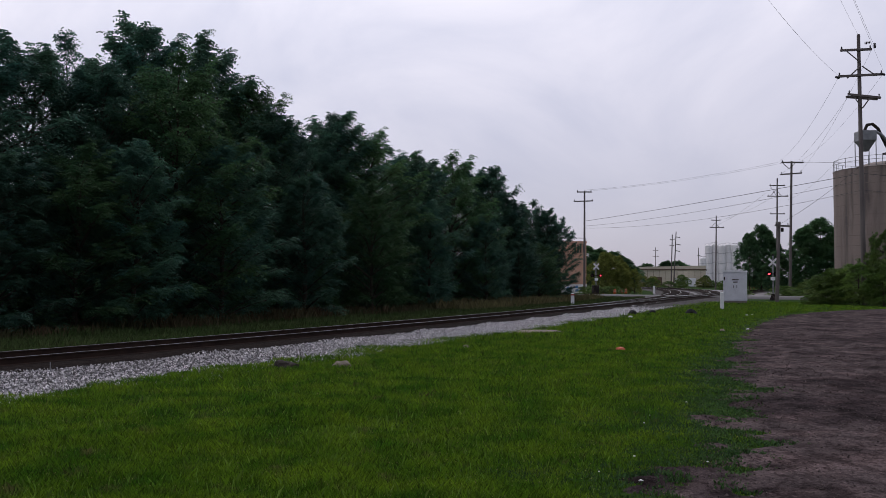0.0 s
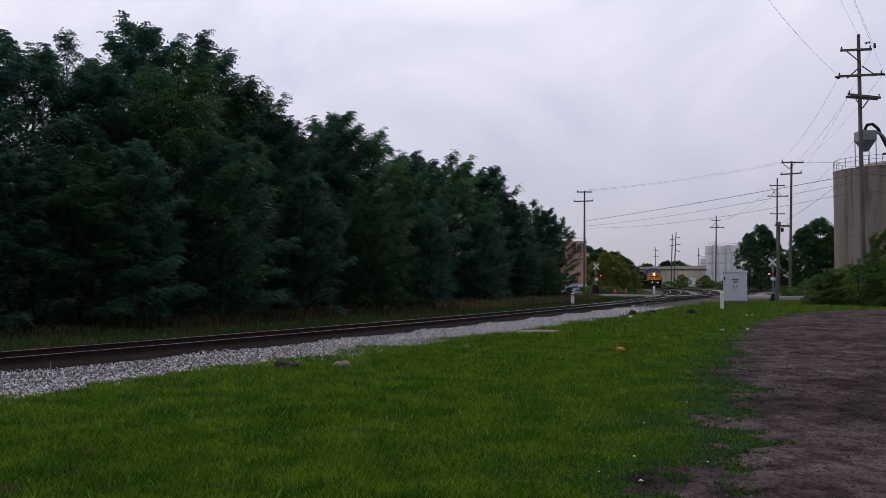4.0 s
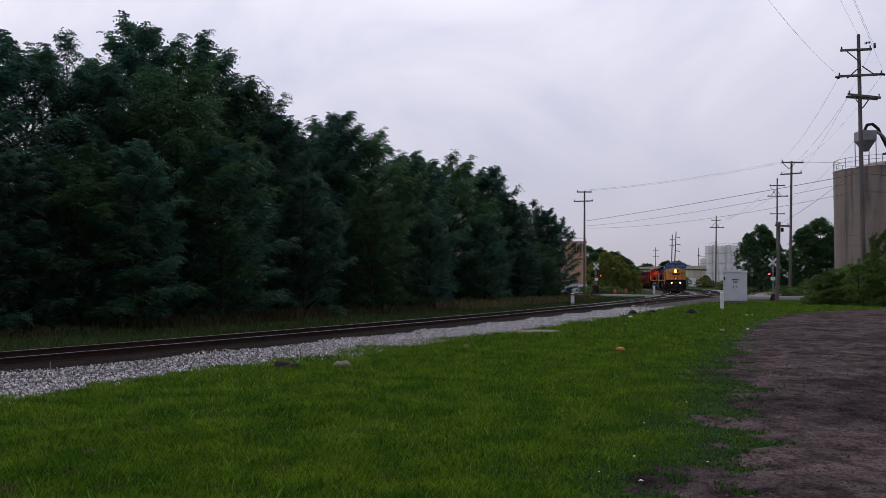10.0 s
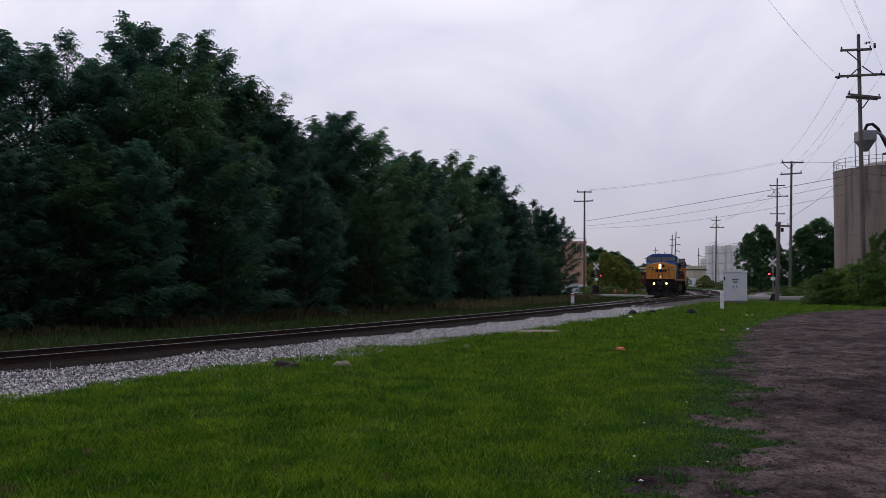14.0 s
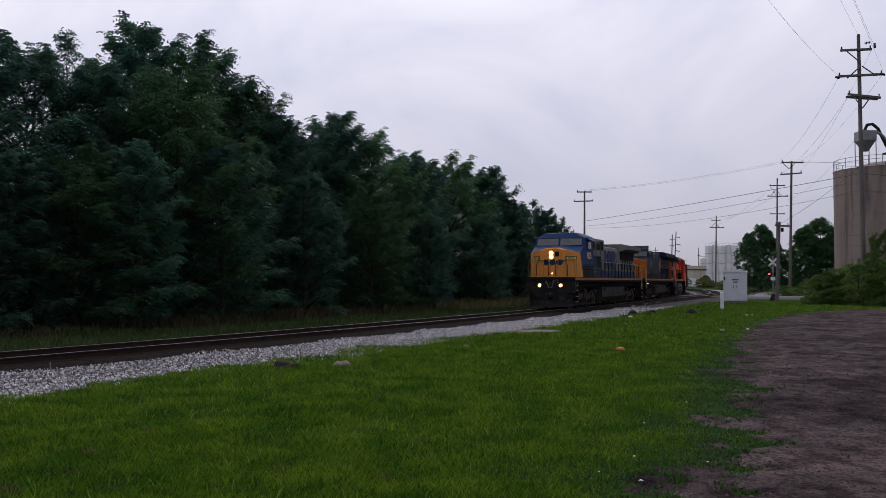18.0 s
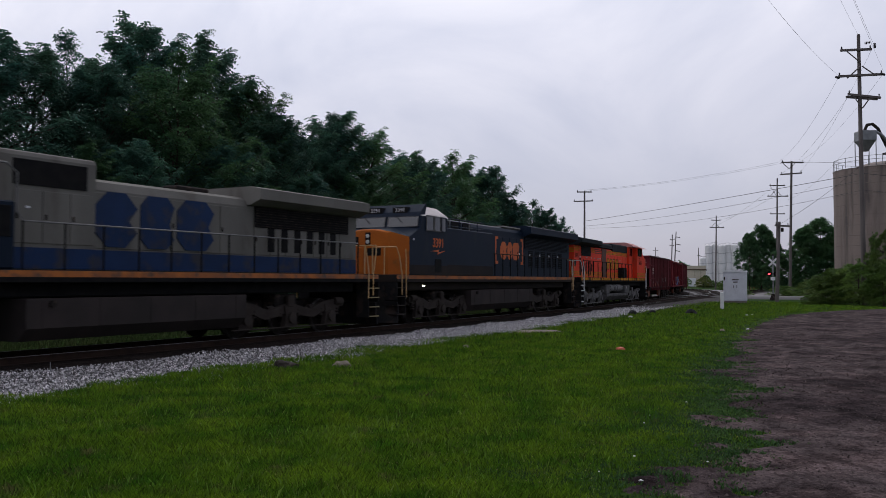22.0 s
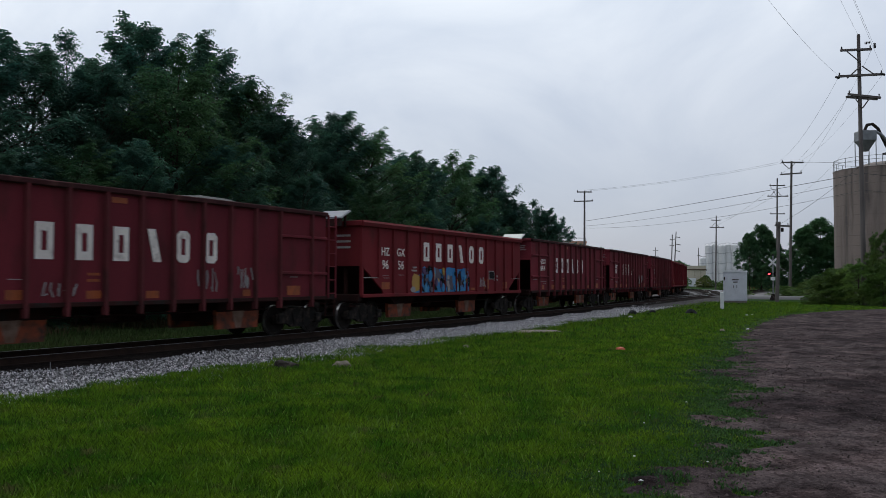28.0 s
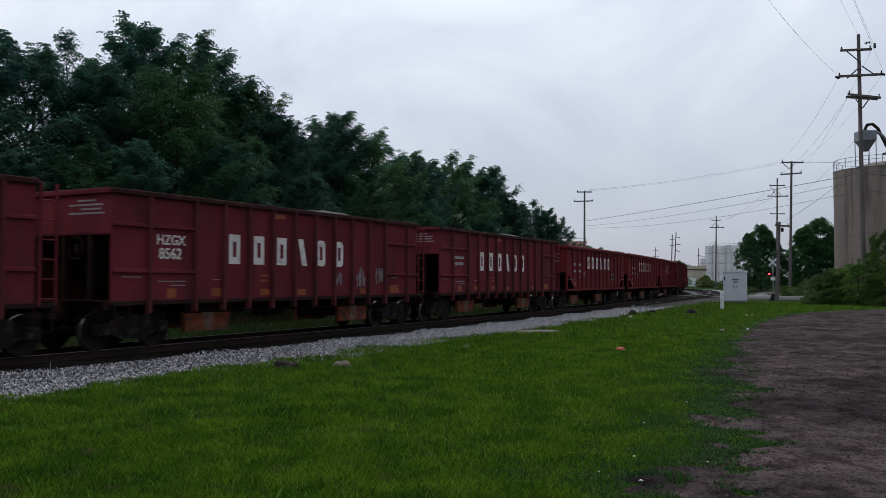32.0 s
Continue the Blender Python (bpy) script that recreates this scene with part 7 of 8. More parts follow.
def hopper():
    """Smoother ballast hopper with open sloping ends."""
    car = thing("hopper_wagon", "oxide red ballast hopper with open sloping ends", "freight wagon", "train")
    half = 7.15
    underframe(car, half)
    for sg in (1, -1):
        y = sg * 1.56
        side = part("side_sheet", Shape().prism([(-half, 3.55), (-half, 2.15), (-5.75, 1.3), (-5.75, 1.15), (5.75, 1.15), (5.75, 1.3), (half, 2.15), (half, 3.55)], y - sg * 0.06, y, "y"), OXIDE_B, car)
        part("top_chord", Shape().prism([(sg * 1.48, 3.48), (sg * 1.66, 3.50), (sg * 1.68, 3.62), (sg * 1.60, 3.70), (sg * 1.48, 3.70)], -half - 0.04, half + 0.04, "x"), OXIDE_B, car)
        part("bottom_chord", Shape().box(-half, half, min(sg * 1.48, sg * 1.62), max(sg * 1.48, sg * 1.62), 1.08, 1.20, 0.015), OXIDE_B, car)
        for k in range(13):
            x = -6.12 + 1.02 * k
            z0 = 1.18 if abs(x) < 5.7 else 1.75
            part("rib", Shape().prism([(x - 0.04, y), (x - 0.03, y + sg * 0.075), (x + 0.03, y + sg * 0.075), (x + 0.04, y)], z0, 3.50, "z"), OXIDE_B, side)
        for e in (1, -1):
            part("corner_post", Shape().box(min(e * (half - 0.12), e * half), max(e * (half - 0.12), e * half), min(y - sg * 0.1, y), max(y - sg * 0.1, y), 1.15, 2.2), OXIDE_B, car)
            part("grab_bar", Shape().tube([(e * (half - 0.1), y, 1.75), (e * 6.0, y, 1.75)], 0.014, 5), TAG_WHITE, car)
        for k, xc in enumerate((2.53, 1.51, 0.49, -0.53, -1.55, -2.57)):
            xc = xc if sg > 0 else -xc
            block(k, xc, 0.23, 2.40, 3.12, y, side)
        for x0, x1, z0, z1 in ((5.35, 5.8, 1.82, 1.86), (5.35, 5.75, 1.74, 1.78), (4.25, 4.7, 1.85, 1.9), (3.3, 3.7, 2.0, 2.18), (3.3, 3.6, 1.85, 1.9), (-4.4, -4.0, 1.65, 1.9)):
            decal("small_lettering", x0, x1, z0, z0 + (z1 - z0) * 0.36, y, TAG_WHITE, side)
            decal("small_lettering", x0, x1 - 0.1, z0 + (z1 - z0) * 0.64, z1, y, TAG_WHITE, side) if z1 - z0 > 0.1 else None
        f_ = Shape()
        for a, b, p, q in ((-4.0, -3.4, 1.72, 1.75), (-4.0, -3.4, 2.07, 2.10), (-4.0, -3.97, 1.75, 2.07), (-3.43, -3.4, 1.75, 2.07)):
            f_.box(a, b, min(y, y + sg * 0.012), max(y, y + sg * 0.012), p, q)
        part("routing_frame", f_, TAG_WHITE, side, "pale routing board frame")
        part("routing_card", Shape().box(-3.97, -3.43, min(y, y + sg * 0.008), max(y, y + sg * 0.008), 1.75, 2.07), BLACK, side)
        for x0, x1, z0, z1 in ((5.3, 5.85, 1.35, 1.6), (-3.4, -2.9, 1.3, 1.75), (-5.5, -5.0, 1.3, 1.6), (-1.9, -1.5, 1.26, 1.36)):
            decal("orange_mark", x0, x1, z0, z1, y, DECALO, side)
    for e in (1, -1):
        part("end_sheet", Shape().box(min(e * (half - 0.06), e * half), max(e * (half - 0.06), e * half), -1.5, 1.5, 2.15, 3.6), OXIDE_B, car)
        part("end_chord", Shape().box(min(e * half, e * (half + 0.09)), max(e * half, e * (half + 0.09)), -1.58, 1.58, 3.50, 3.68, 0.02), OXIDE_B, car)
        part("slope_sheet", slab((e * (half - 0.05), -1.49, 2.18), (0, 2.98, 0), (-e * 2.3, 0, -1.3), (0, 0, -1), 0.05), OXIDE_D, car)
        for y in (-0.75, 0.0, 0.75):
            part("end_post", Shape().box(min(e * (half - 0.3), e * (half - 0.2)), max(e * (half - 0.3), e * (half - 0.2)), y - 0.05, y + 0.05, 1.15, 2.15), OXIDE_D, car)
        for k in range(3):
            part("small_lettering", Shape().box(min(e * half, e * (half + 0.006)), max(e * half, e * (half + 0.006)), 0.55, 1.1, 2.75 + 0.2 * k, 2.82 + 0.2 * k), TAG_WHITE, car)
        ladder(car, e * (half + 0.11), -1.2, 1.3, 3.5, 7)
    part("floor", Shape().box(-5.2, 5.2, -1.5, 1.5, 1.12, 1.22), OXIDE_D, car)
    for x in (3.5, -2.4):
        chute(car, x)
    load(car, -half + 0.1, half - 0.1, ((0.0, 0.25, 4.5),), edge=3.30)
    return car


# ---------------------------------------------------------------- the train made up
train = []           # vehicle, place of its middle along the train, length, facing


def join(v, centre, length, facing=1):
    train.append((v, centre, length, facing))


lead = lead_locomotive()
join(lead, 13.67, 22.3)
join(navy_locomotive(), 35.97, 22.3)
join(orange_locomotive(), 58.27, 22.3, -1)
gon, hop = gondola(), hopper()
ORDER = "ABAAABBBABAABAAB"
NUMBERS = {0: "8509", 2: "8414", 3: "8562"}
for k, c in enumerate(ORDER):
    centre = 69.42 + 7.98 + 15.96 * k
    first = (k == 0 and c == "A") or (k == 1)
    v = (gon if c == "A" else hop) if first else copy_thing(gon if c == "A" else hop, pose(0, 0, 0))
    join(v, centre, 15.96)
for k, (v, centre, length, facing) in enumerate(train[3:]):
    for x in (6.15, -6.15):
        car_truck(x, v, True)
    c = ORDER[k]
    if k in NUMBERS:
        lettering("wagon_number", NUMBERS[k], 0.38, 5.5, 1.566, 2.30, 1, LETTER, v, 0.006, "white wagon number")
        lettering("reporting_mark", "HZGX", 0.34, 5.48, 1.566, 2.64, 1, LETTER, v, 0.006, "white reporting mark")
    elif c == "A":
        decal("small_lettering", 5.05, 5.95, 2.56, 2.66, 1.56, TAG_WHITE, v)
        decal("small_lettering", 5.1, 5.9, 2.30, 2.42, 1.56, TAG_WHITE, v)
    elif k > 1:
        for x0 in (5.35, 4.25):
            decal("small_lettering", x0, x0 + 0.5, 2.55, 2.68, 1.56, TAG_WHITE, v)
            decal("small_lettering", x0, x0 + 0.45, 2.16, 2.30, 1.56, TAG_WHITE, v)
    if k == 0:
        for a, z, w, h, sd in ((2.35, 1.28, 0.9, 0.35, 3), (-2.0, 1.28, 0.75, 0.75, 4), (-3.4, 1.35, 0.7, 0.7, 5)):
            scribble(v, a, z, w, h, 1.565, sd, TAG_WHITE)
    if k == 3:
        for a, z, w, h, sd in ((-1.9, 1.3, 0.5, 0.75, 6), (-3.3, 1.4, 0.55, 0.75, 7), (-4.4, 1.5, 0.45, 0.6, 8)):
            scribble(v, a, z, w, h, 1.565, sd, TAG_WHITE)
    if k in (1, 2):
        solar(v, 8.0 if k == 1 else 7.9, 3.72)
    if k == 1:
        lettering("reporting_mark", "HZ", 0.40, 5.62, 1.566, 2.66, 1, LETTER, v, 0.004, "white reporting mark")
        lettering("reporting_mark", "GX", 0.40, 4.52, 1.566, 2.66, 1, LETTER, v, 0.004, "white reporting mark")
        lettering("wagon_number", "96", 0.44, 5.62, 1.566, 2.20, 1, LETTER, v, 0.004, "white wagon number")
        lettering("wagon_number", "56", 0.44, 4.52, 1.566, 2.20, 1, LETTER, v, 0.004, "white wagon number")
        # sprayed mural
        r = random.Random(5)
        y = 1.566
        mural = part("graffiti_mural", Shape().prism([(3.5, 1.2), (3.3, 1.75), (2.9, 2.05), (2.3, 2.15), (1.5, 2.1), (0.6, 2.2), (-0.4, 2.12), (-1.2, 2.2), (-1.3, 1.22)], y, y + 0.004, "y"), TAG_BLUE, v, "bright blue and grey sprayed mural")
        def blob(cx, cz, rx, rz, paint, depth, sides=11):
            ring = [(cx + rx * (1 + r.uniform(-0.28, 0.28)) * math.cos(2 * math.pi * j / sides), min(max(cz + rz * (1 + r.uniform(-0.28, 0.28)) * math.sin(2 * math.pi * j / sides), 1.22), 2.24)) for j in range(sides)]
            part("sprayed_patch", Shape().prism(ring, y, y + depth, "y"), paint, mural)
        for j, (cx, cz, rx, rz, paint) in enumerate(((3.35, 1.55, 0.32, 0.34, TAG_YELLOW), (3.6, 1.32, 0.18, 0.12, TAG_WHITE), (2.75, 1.72, 0.42, 0.44, BLACK), (2.75, 1.74, 0.36, 0.38, TAG_BLUE), (2.7, 1.7, 0.12, 0.26, OXIDE_D), (2.3, 1.86, 0.2, 0.3, TAG_GREY),
                                                     (1.75, 1.75, 0.46, 0.42, BLACK), (1.75, 1.85, 0.40, 0.30, TAG_GREY), (1.55, 1.48, 0.22, 0.2, TAG_BLUE), (1.6, 1.66, 0.16, 0.10, TAG_YELLOW), (1.05, 1.7, 0.14, 0.44, BLACK), (0.75, 1.85, 0.30, 0.32, TAG_BLUE), (0.45, 1.55, 0.34, 0.30, TAG_GREY),
                                                     (0.15, 1.8, 0.16, 0.34, TAG_BLUE), (-0.05, 1.6, 0.10, 0.3, TAG_YELLOW), (-0.5, 1.72, 0.34, 0.36, OXIDE_D), (-0.55, 1.42, 0.13, 0.10, TAG_BLUE), (-0.85, 2.0, 0.35, 0.14, TAG_GREY), (-1.1, 1.55, 0.12, 0.3, TAG_BLUE))):
            blob(cx, cz, rx, rz, paint, 0.008 + 0.001 * j)
        for j in range(44):
            paint = (TAG_BLUE, BLACK, TAG_GREY, TAG_SKY, TAG_WHITE, TAG_BLUE, BLACK, TAG_PURPLE, TAG_YELLOW)[j % 9]
            blob(r.uniform(-1.25, 3.4), r.uniform(1.3, 2.1), r.uniform(0.04, 0.15), r.uniform(0.06, 0.26), paint, 0.028 + 0.0006 * j, 8)
        scribble(v, -3.1, 1.35, 0.7, 0.5, 1.565, 9, TAG_WHITE)

# ---------------------------------------------------------------- surroundings: materials
POLEWOOD = mat("weathered_pole_wood", (0.105, 0.090, 0.085), (0.155, 0.135, 0.125), rough=0.95, scale=2, fine=30, bump=0.4, streak=0.15)
CONCRETE = mat("stained_concrete", (0.250, 0.200, 0.170), (0.170, 0.136, 0.118), rough=0.9, scale=0.55, fine=12, bump=0.3, grime=(0.105, 0.088, 0.080), grime_at=(0.50, 0.68), streak=0.12)
SEAM = mat("concrete_seam", (0.150, 0.122, 0.106), (0.20, 0.162, 0.140), rough=0.95, scale=1, bump=0.2)
GALV = mat("galvanised_steel", (0.26, 0.265, 0.27), (0.20, 0.205, 0.21), rough=0.5, metal=0.5, scale=2, bump=0.05)
CABINET = mat("pale_grey_cabinet", (0.66, 0.66, 0.70), (0.58, 0.58, 0.62), rough=0.55, metal=0.0, scale=1.5, fine=30, bump=0.04)
PORCELAIN = mat("dark_insulator", (0.025, 0.022, 0.024), rough=0.3, bump=0.0)
WIRE = mat("dark_wire", (0.03, 0.03, 0.032), rough=0.6, bump=0.0)
PEACH = mat("peach_wall", (0.60, 0.35, 0.24), (0.52, 0.30, 0.21), rough=0.85, scale=0.5, bump=0.1, grime=(0.40, 0.24, 0.17), grime_at=(0.55, 0.8))
SIGNDARK = mat("dark_sign", (0.045, 0.026, 0.024), (0.06, 0.035, 0.03), rough=0.7, bump=0.05)
BEIGE = mat("beige_cladding", (0.56, 0.50, 0.38), (0.48, 0.43, 0.33), rough=0.8, scale=0.2, fine=4, bump=0.1)
BROWNTRIM = mat("brown_trim", (0.10, 0.065, 0.045), (0.12, 0.08, 0.055), rough=0.8, bump=0.05)
TANKWHITE = mat("white_silo_paint", (0.88, 0.86, 0.85), (0.80, 0.78, 0.77), rough=0.7, scale=0.3, fine=4, bump=0.05)
SIGNWHITE = mat("white_sign_sheet", (0.80, 0.80, 0.80), (0.70, 0.70, 0.70), rough=0.6, scale=5, bump=0.03)
REDLAMP = mat("lit_red_lamp", (1.0, 0.06, 0.08), glow=2.2, bump=0)
DARKLAMP = mat("unlit_lamp", (0.05, 0.01, 0.01), rough=0.4, bump=0)
REDBAND = mat("red_band", (0.42, 0.05, 0.04), rough=0.6, bump=0.02)
BARREL = mat("orange_barrel_plastic", (0.60, 0.12, 0.03), (0.52, 0.10, 0.03), rough=0.6, bump=0.02)
RUBBER = mat("old_rubber", (0.016, 0.016, 0.017), (0.028, 0.027, 0.027), rough=0.85, scale=5, bump=0.3)
CORAL = mat("coral_plastic", (0.75, 0.20, 0.12), (0.68, 0.16, 0.09), rough=0.6, scale=6, bump=0.1)
ROTTEN = mat("rotten_wood", (0.028, 0.021, 0.017), (0.05, 0.038, 0.03), rough=0.95, scale=6, bump=0.6)
PALESTONE = mat("pale_broken_concrete", (0.30, 0.25, 0.19), (0.20, 0.17, 0.13), rough=0.95, scale=4, fine=25, bump=0.6)
PAPER = mat("white_litter", (0.68, 0.68, 0.66), (0.6, 0.6, 0.58), rough=0.8, bump=0.1)


# ---------------------------------------------------------------- poles and wires
def arm(parent, x0, x1, z, t=0.06, y=0.0, skew=0.0, name="crossarm"):
    a = Shape()
    a.add([(x0, y - t, z - t), (x1, y - t, z - t + skew), (x1, y + t, z - t + skew), (x0, y + t, z - t), (x0, y - t, z + t), (x1, y - t, z + t + skew), (x1, y + t, z + t + skew), (x0, y + t, z + t)],
          [(0, 1, 2, 3), (4, 5, 6, 7), (0, 1, 5, 4), (1, 2, 6, 5), (2, 3, 7, 6), (3, 0, 4, 7)])
    return part(name, a, POLEWOOD, parent)


def insulator(parent, p, axis=(0, 0, 1), size=1.0):
    p, ax = Vector(p), Vector(axis).normalized()
    s = Shape()
    for k in range(4):
        s.tube([p + ax * (0.09 * k * size), p + ax * ((0.09 * k + 0.05) * size)], 0.09 * size, 8)
    s.tube([p, p + ax * (0.36 * size)], 0.03 * size, 6)
    return part("insulator", s, PORCELAIN, parent)


def pole(x, y, height, radius, arms, label, lean=0.0, braces=(), group="utility poles"):
    """A wooden pole. arms: (left, right, height, skew)."""
    p = thing("utility_pole", label, "utility pole", group, at=pose(x, y, 0))
    part("mast", Shape().tube([(0, 0, -0.3), (-lean * 0.5, 0, height * 0.5), (-lean, 0, height)], radius, 12, radius * 0.62), POLEWOOD, p, smooth=True)
    for k, (a, b, z, sk) in enumerate(arms):
        o = -lean * z / height
        arm(p, o + a, o + b, z, radius * 0.42, -radius * 0.9, sk)
        for q in (a + 0.12, b - 0.12):
            insulator(p, (o + q, -radius * 0.9, z + sk * (q > 0) + radius * 0.4), size=radius * 3.2)
    for x0, z0, x1, z1 in braces:
        part("brace", Shape().tube([(x0, -radius, z0), (x1, -radius, z1)], radius * 0.25, 6), POLEWOOD, p)
    return p


p1 = pole(37.4, 76, 24.2, 0.23, [(-1.75, 1.05, 22.7, 0.12), (-2.0, 2.0, 20.35, 0.22), (-1.15, 1.75, 18.75, -0.3)], "tall weathered pole with three crossarms beside the silo",
          0.15, [(-1.3, 22.6, -0.1, 21.6), (-1.3, 20.2, -0.1, 21.3), (1.3, 20.4, 0, 21.3), (-0.8, 18.6, 0, 17.5), (0.8, 18.6, 0, 17.5)])
arm(p1, -1.2, 1.6, 18.62, 0.09, 0.3, -0.2)
for q, ax in (((1.15, -0.3, 22.9), (0, 0, 1)), ((-2.1, -0.3, 20.2), (-1, -0.6, 0.1)), ((1.95, -0.3, 20.5), (-1, -0.5, 0.15)), ((0.2, -0.4, 23.3), (1, -0.5, 0.1))):
    insulator(p1, q, ax, 1.3)
p2 = pole(52.7, 130, 20.4, 0.24, [(-1.6, 1.75, 20.15, 0.0), (-1.75, 1.5, 18.3, 0.25)], "utility pole with two crossarms beyond the road", -0.5, [(-0.9, 20.0, 0, 19.2), (0.9, 20.0, 0, 19.2)])
p3 = pole(54.6, 140, 19.0, 0.17, [(-1.3, 1.2, 17.75, 0.0), (-1.65, 1.75, 16.0, 0.0), (-1.2, 1.2, 13.1, 0.0)], "slim utility pole with three crossarms", -0.3, [(-0.9, 17.6, 0, 16.2), (-0.9, 16.0, 0, 17.1), (0.9, 16.0, 0, 17.1)])
p3b = pole(32.75, 84, 7.9, 0.20, [(-0.5, 0.9, 7.55, -0.1)], "short weathered pole near the crossing", -0.35)
part("meter_can", Shape().tube([(0.5, -0.3, 6.9), (0.5, -0.3, 7.3)], 0.14, 10), STEEL, p3b)
p4 = pole(22.3, 135, 16.3, 0.2, [(-1.25, 1.1, 16.1, 0.0), (-1.75, 1.3, 14.6, 0.1)], "utility pole at the end of the wood", -0.1)
p5 = pole(63.7, 200, 17.4, 0.2, [(-1.2, 0.9, 16.3, 0.0), (-1.6, 1.7, 14.6, 0.0)], "distant utility pole by the silos", -0.35, [(-0.9, 14.7, 0, 15.7), (0.9, 14.7, 0, 15.7)])
p6 = pole(69.3, 260, 16.2, 0.22, [(-0.7, 0.7, 14.6, 0.0), (-0.8, 0.6, 12.8, 0.0)], "distant leaning utility pole", -0.5)
p7 = pole(70.6, 262, 17.2, 0.22, [(0.0, 1.3, 15.6, -0.3), (0.0, 1.5, 13.4, -0.3), (0, 1.3, 11.4, -0.3)], "distant leaning utility pole", -0.9)
p8 = pole(94.5, 380, 17.0, 0.2, [(-1.2, 1.2, 15.6, 0), (-1.3, 1.3, 13.0, 0)], "far thin utility pole")
p9 = pole(119.6, 400, 17.6, 0.22, [(-0.8, 0.8, 14.0, 0)], "far thin utility pole")


def cable(a, b, sag, r=0.016, name="wire", label="thin dark overhead power wire"):
    a, b = Vector(a), Vector(b)
    pts = [a.lerp(b, u) - Vector((0, 0, sag * 4 * u * (1 - u))) for u in np.linspace(0, 1, 21)]
    return tagged(part(name, Shape().tube(pts, r, 5), WIRE), label, "wire", "overhead wires")


cable((35.3, 75.7, 20.4), (-13, -3, 20.4), 2.4, 0.009)
cable((37.25, 76, 24.1), (-11, -3, 24.4), 1.0, 0.008)
cable((38.6, 75.7, 22.9), (-9.5, -3, 23.3), 0.8, 0.009)
cable((39.3, 75.7, 20.8), (-9, -3, 22.8), 1.0, 0.008)
for k, (a, b) in enumerate((((-2.0, 20.3), (-1.5, 20.3)), ((1.9, 20.5), (1.6, 20.3)), ((1.0, 22.8), (1.5, 18.4)), ((-1.1, 18.7), (-1.6, 18.2)), ((0.1, 15.6), (-0.1, 14.5)))):
    cable((37.4 + a[0], 76, a[1]), (52.7 + b[0], 130, b[1]), 1.0, 0.010)
for k, (z0, z1, sg) in enumerate(((11.5, 11.7, 0.15), (10.7, 11.1, 0.5), (10.4, 10.2, 0.9))):
    cable((22.4, 135, z0), (37.4, 76, z1), sg, 0.026 if k == 0 else 0.016)
cable((37.4, 76, 11.7), (60, 74, 10.5), 0.4, 0.026)
cable((37.4, 76, 10.2), (60, 74, 9.2), 0.4, 0.016)
for k, zz in enumerate((16.4, 16.3)):
    cable((22.3 + 0.8 * k, 135, zz), (51.6 + 1.2 * k, 130, 20.3), 0.5, 0.012)
    cable((52.0 + 1.5 * k, 130, 20.3), (95, 128, 21), 0.5, 0.014)
cable((54.6, 140, 16.2), (63.7, 200, 16.3), 0.8, 0.012)
cable((54.4, 140, 17.8), (63.0, 200, 14.7), 0.8, 0.012)
cable((33.0, 84, 7.6), (37.4, 76, 12.5), 0.3, 0.014)

# ---------------------------------------------------------------- concrete silo
silo = thing("concrete_silo", "tall stained concrete silo with a railed top", "silo", at=pose(58.15, 112, 0))
part("drum", Shape().tube([(0, 0, -0.5), (0, 0, 16.6)], 6.25, 56), CONCRETE, silo, smooth=True)
for k in range(12):
    part("seam", Shape().tube([(0, 0, 1.3 + 1.32 * k), (0, 0, 1.36 + 1.32 * k)], 6.27, 56), SEAM, silo)
part("cap", Shape().tube([(0, 0, 16.6), (0, 0, 16.9), (0, 0, 17.6)], 6.35, 40, 2.2), CONCRETE, silo, smooth=True)
for z in (17.5, 18.0):
    part("guard_rail", Shape().tube([(6.2 * math.cos(a), 6.2 * math.sin(a), z) for a in np.linspace(0, 2 * math.pi, 49)], 0.03, 5), GALV, silo)
for k in range(24):
    a = k * math.pi / 12
    part("rail_post", Shape().tube([(6.2 * math.cos(a), 6.2 * math.sin(a), 16.7), (6.2 * math.cos(a), 6.2 * math.sin(a), 18.0)], 0.035, 5), GALV, silo)
part("ladder", Shape().box(-2.25, -2.15, -6.15, -5.8, 0, 17.8).box(-1.75, -1.65, -6.15, -5.8, 0, 17.8), STEEL, silo)
hopper_bin = part("hopper_bin", Shape().box(-5.0, -3.0, -3.9, -1.9, 20.0, 21.3, 0.06).loft([[(-4.9, -3.8, 20.0), (-3.1, -3.8, 20.0), (-3.1, -2.0, 20.0), (-4.9, -2.0, 20.0)], [(-4.25, -3.15, 18.7), (-3.75, -3.15, 18.7), (-3.75, -2.65, 18.7), (-4.25, -2.65, 18.7)]]), GALV, silo, "small steel hopper on legs")
for lx in (-4.9, -3.1):
    for lyy in (-3.8, -2.0):
        part("leg", Shape().tube([(lx, lyy, 16.9), (lx, lyy, 20.2)], 0.06, 6), GALV, hopper_bin)
part("feed_pipe", Shape().tube([(-3.4, -2.8, 21.0), (-2.6, -2.8, 21.3), (-1.9, -2.8, 20.9), (0.4, -2.8, 18.3), (1.6, -2.8, 16.9)], 0.2, 10), GALV, silo, smooth=True)
part("feed_pipe", Shape().tube([(-4.0, -2.6, 21.3), (-3.6, -2.6, 22.2), (-2.9, -2.6, 22.3), (-2.2, -2.6, 21.7), (-1.2, -2.6, 19.6), (0.1, -2.6, 17.0)], 0.2, 10), STEEL, silo, smooth=True)
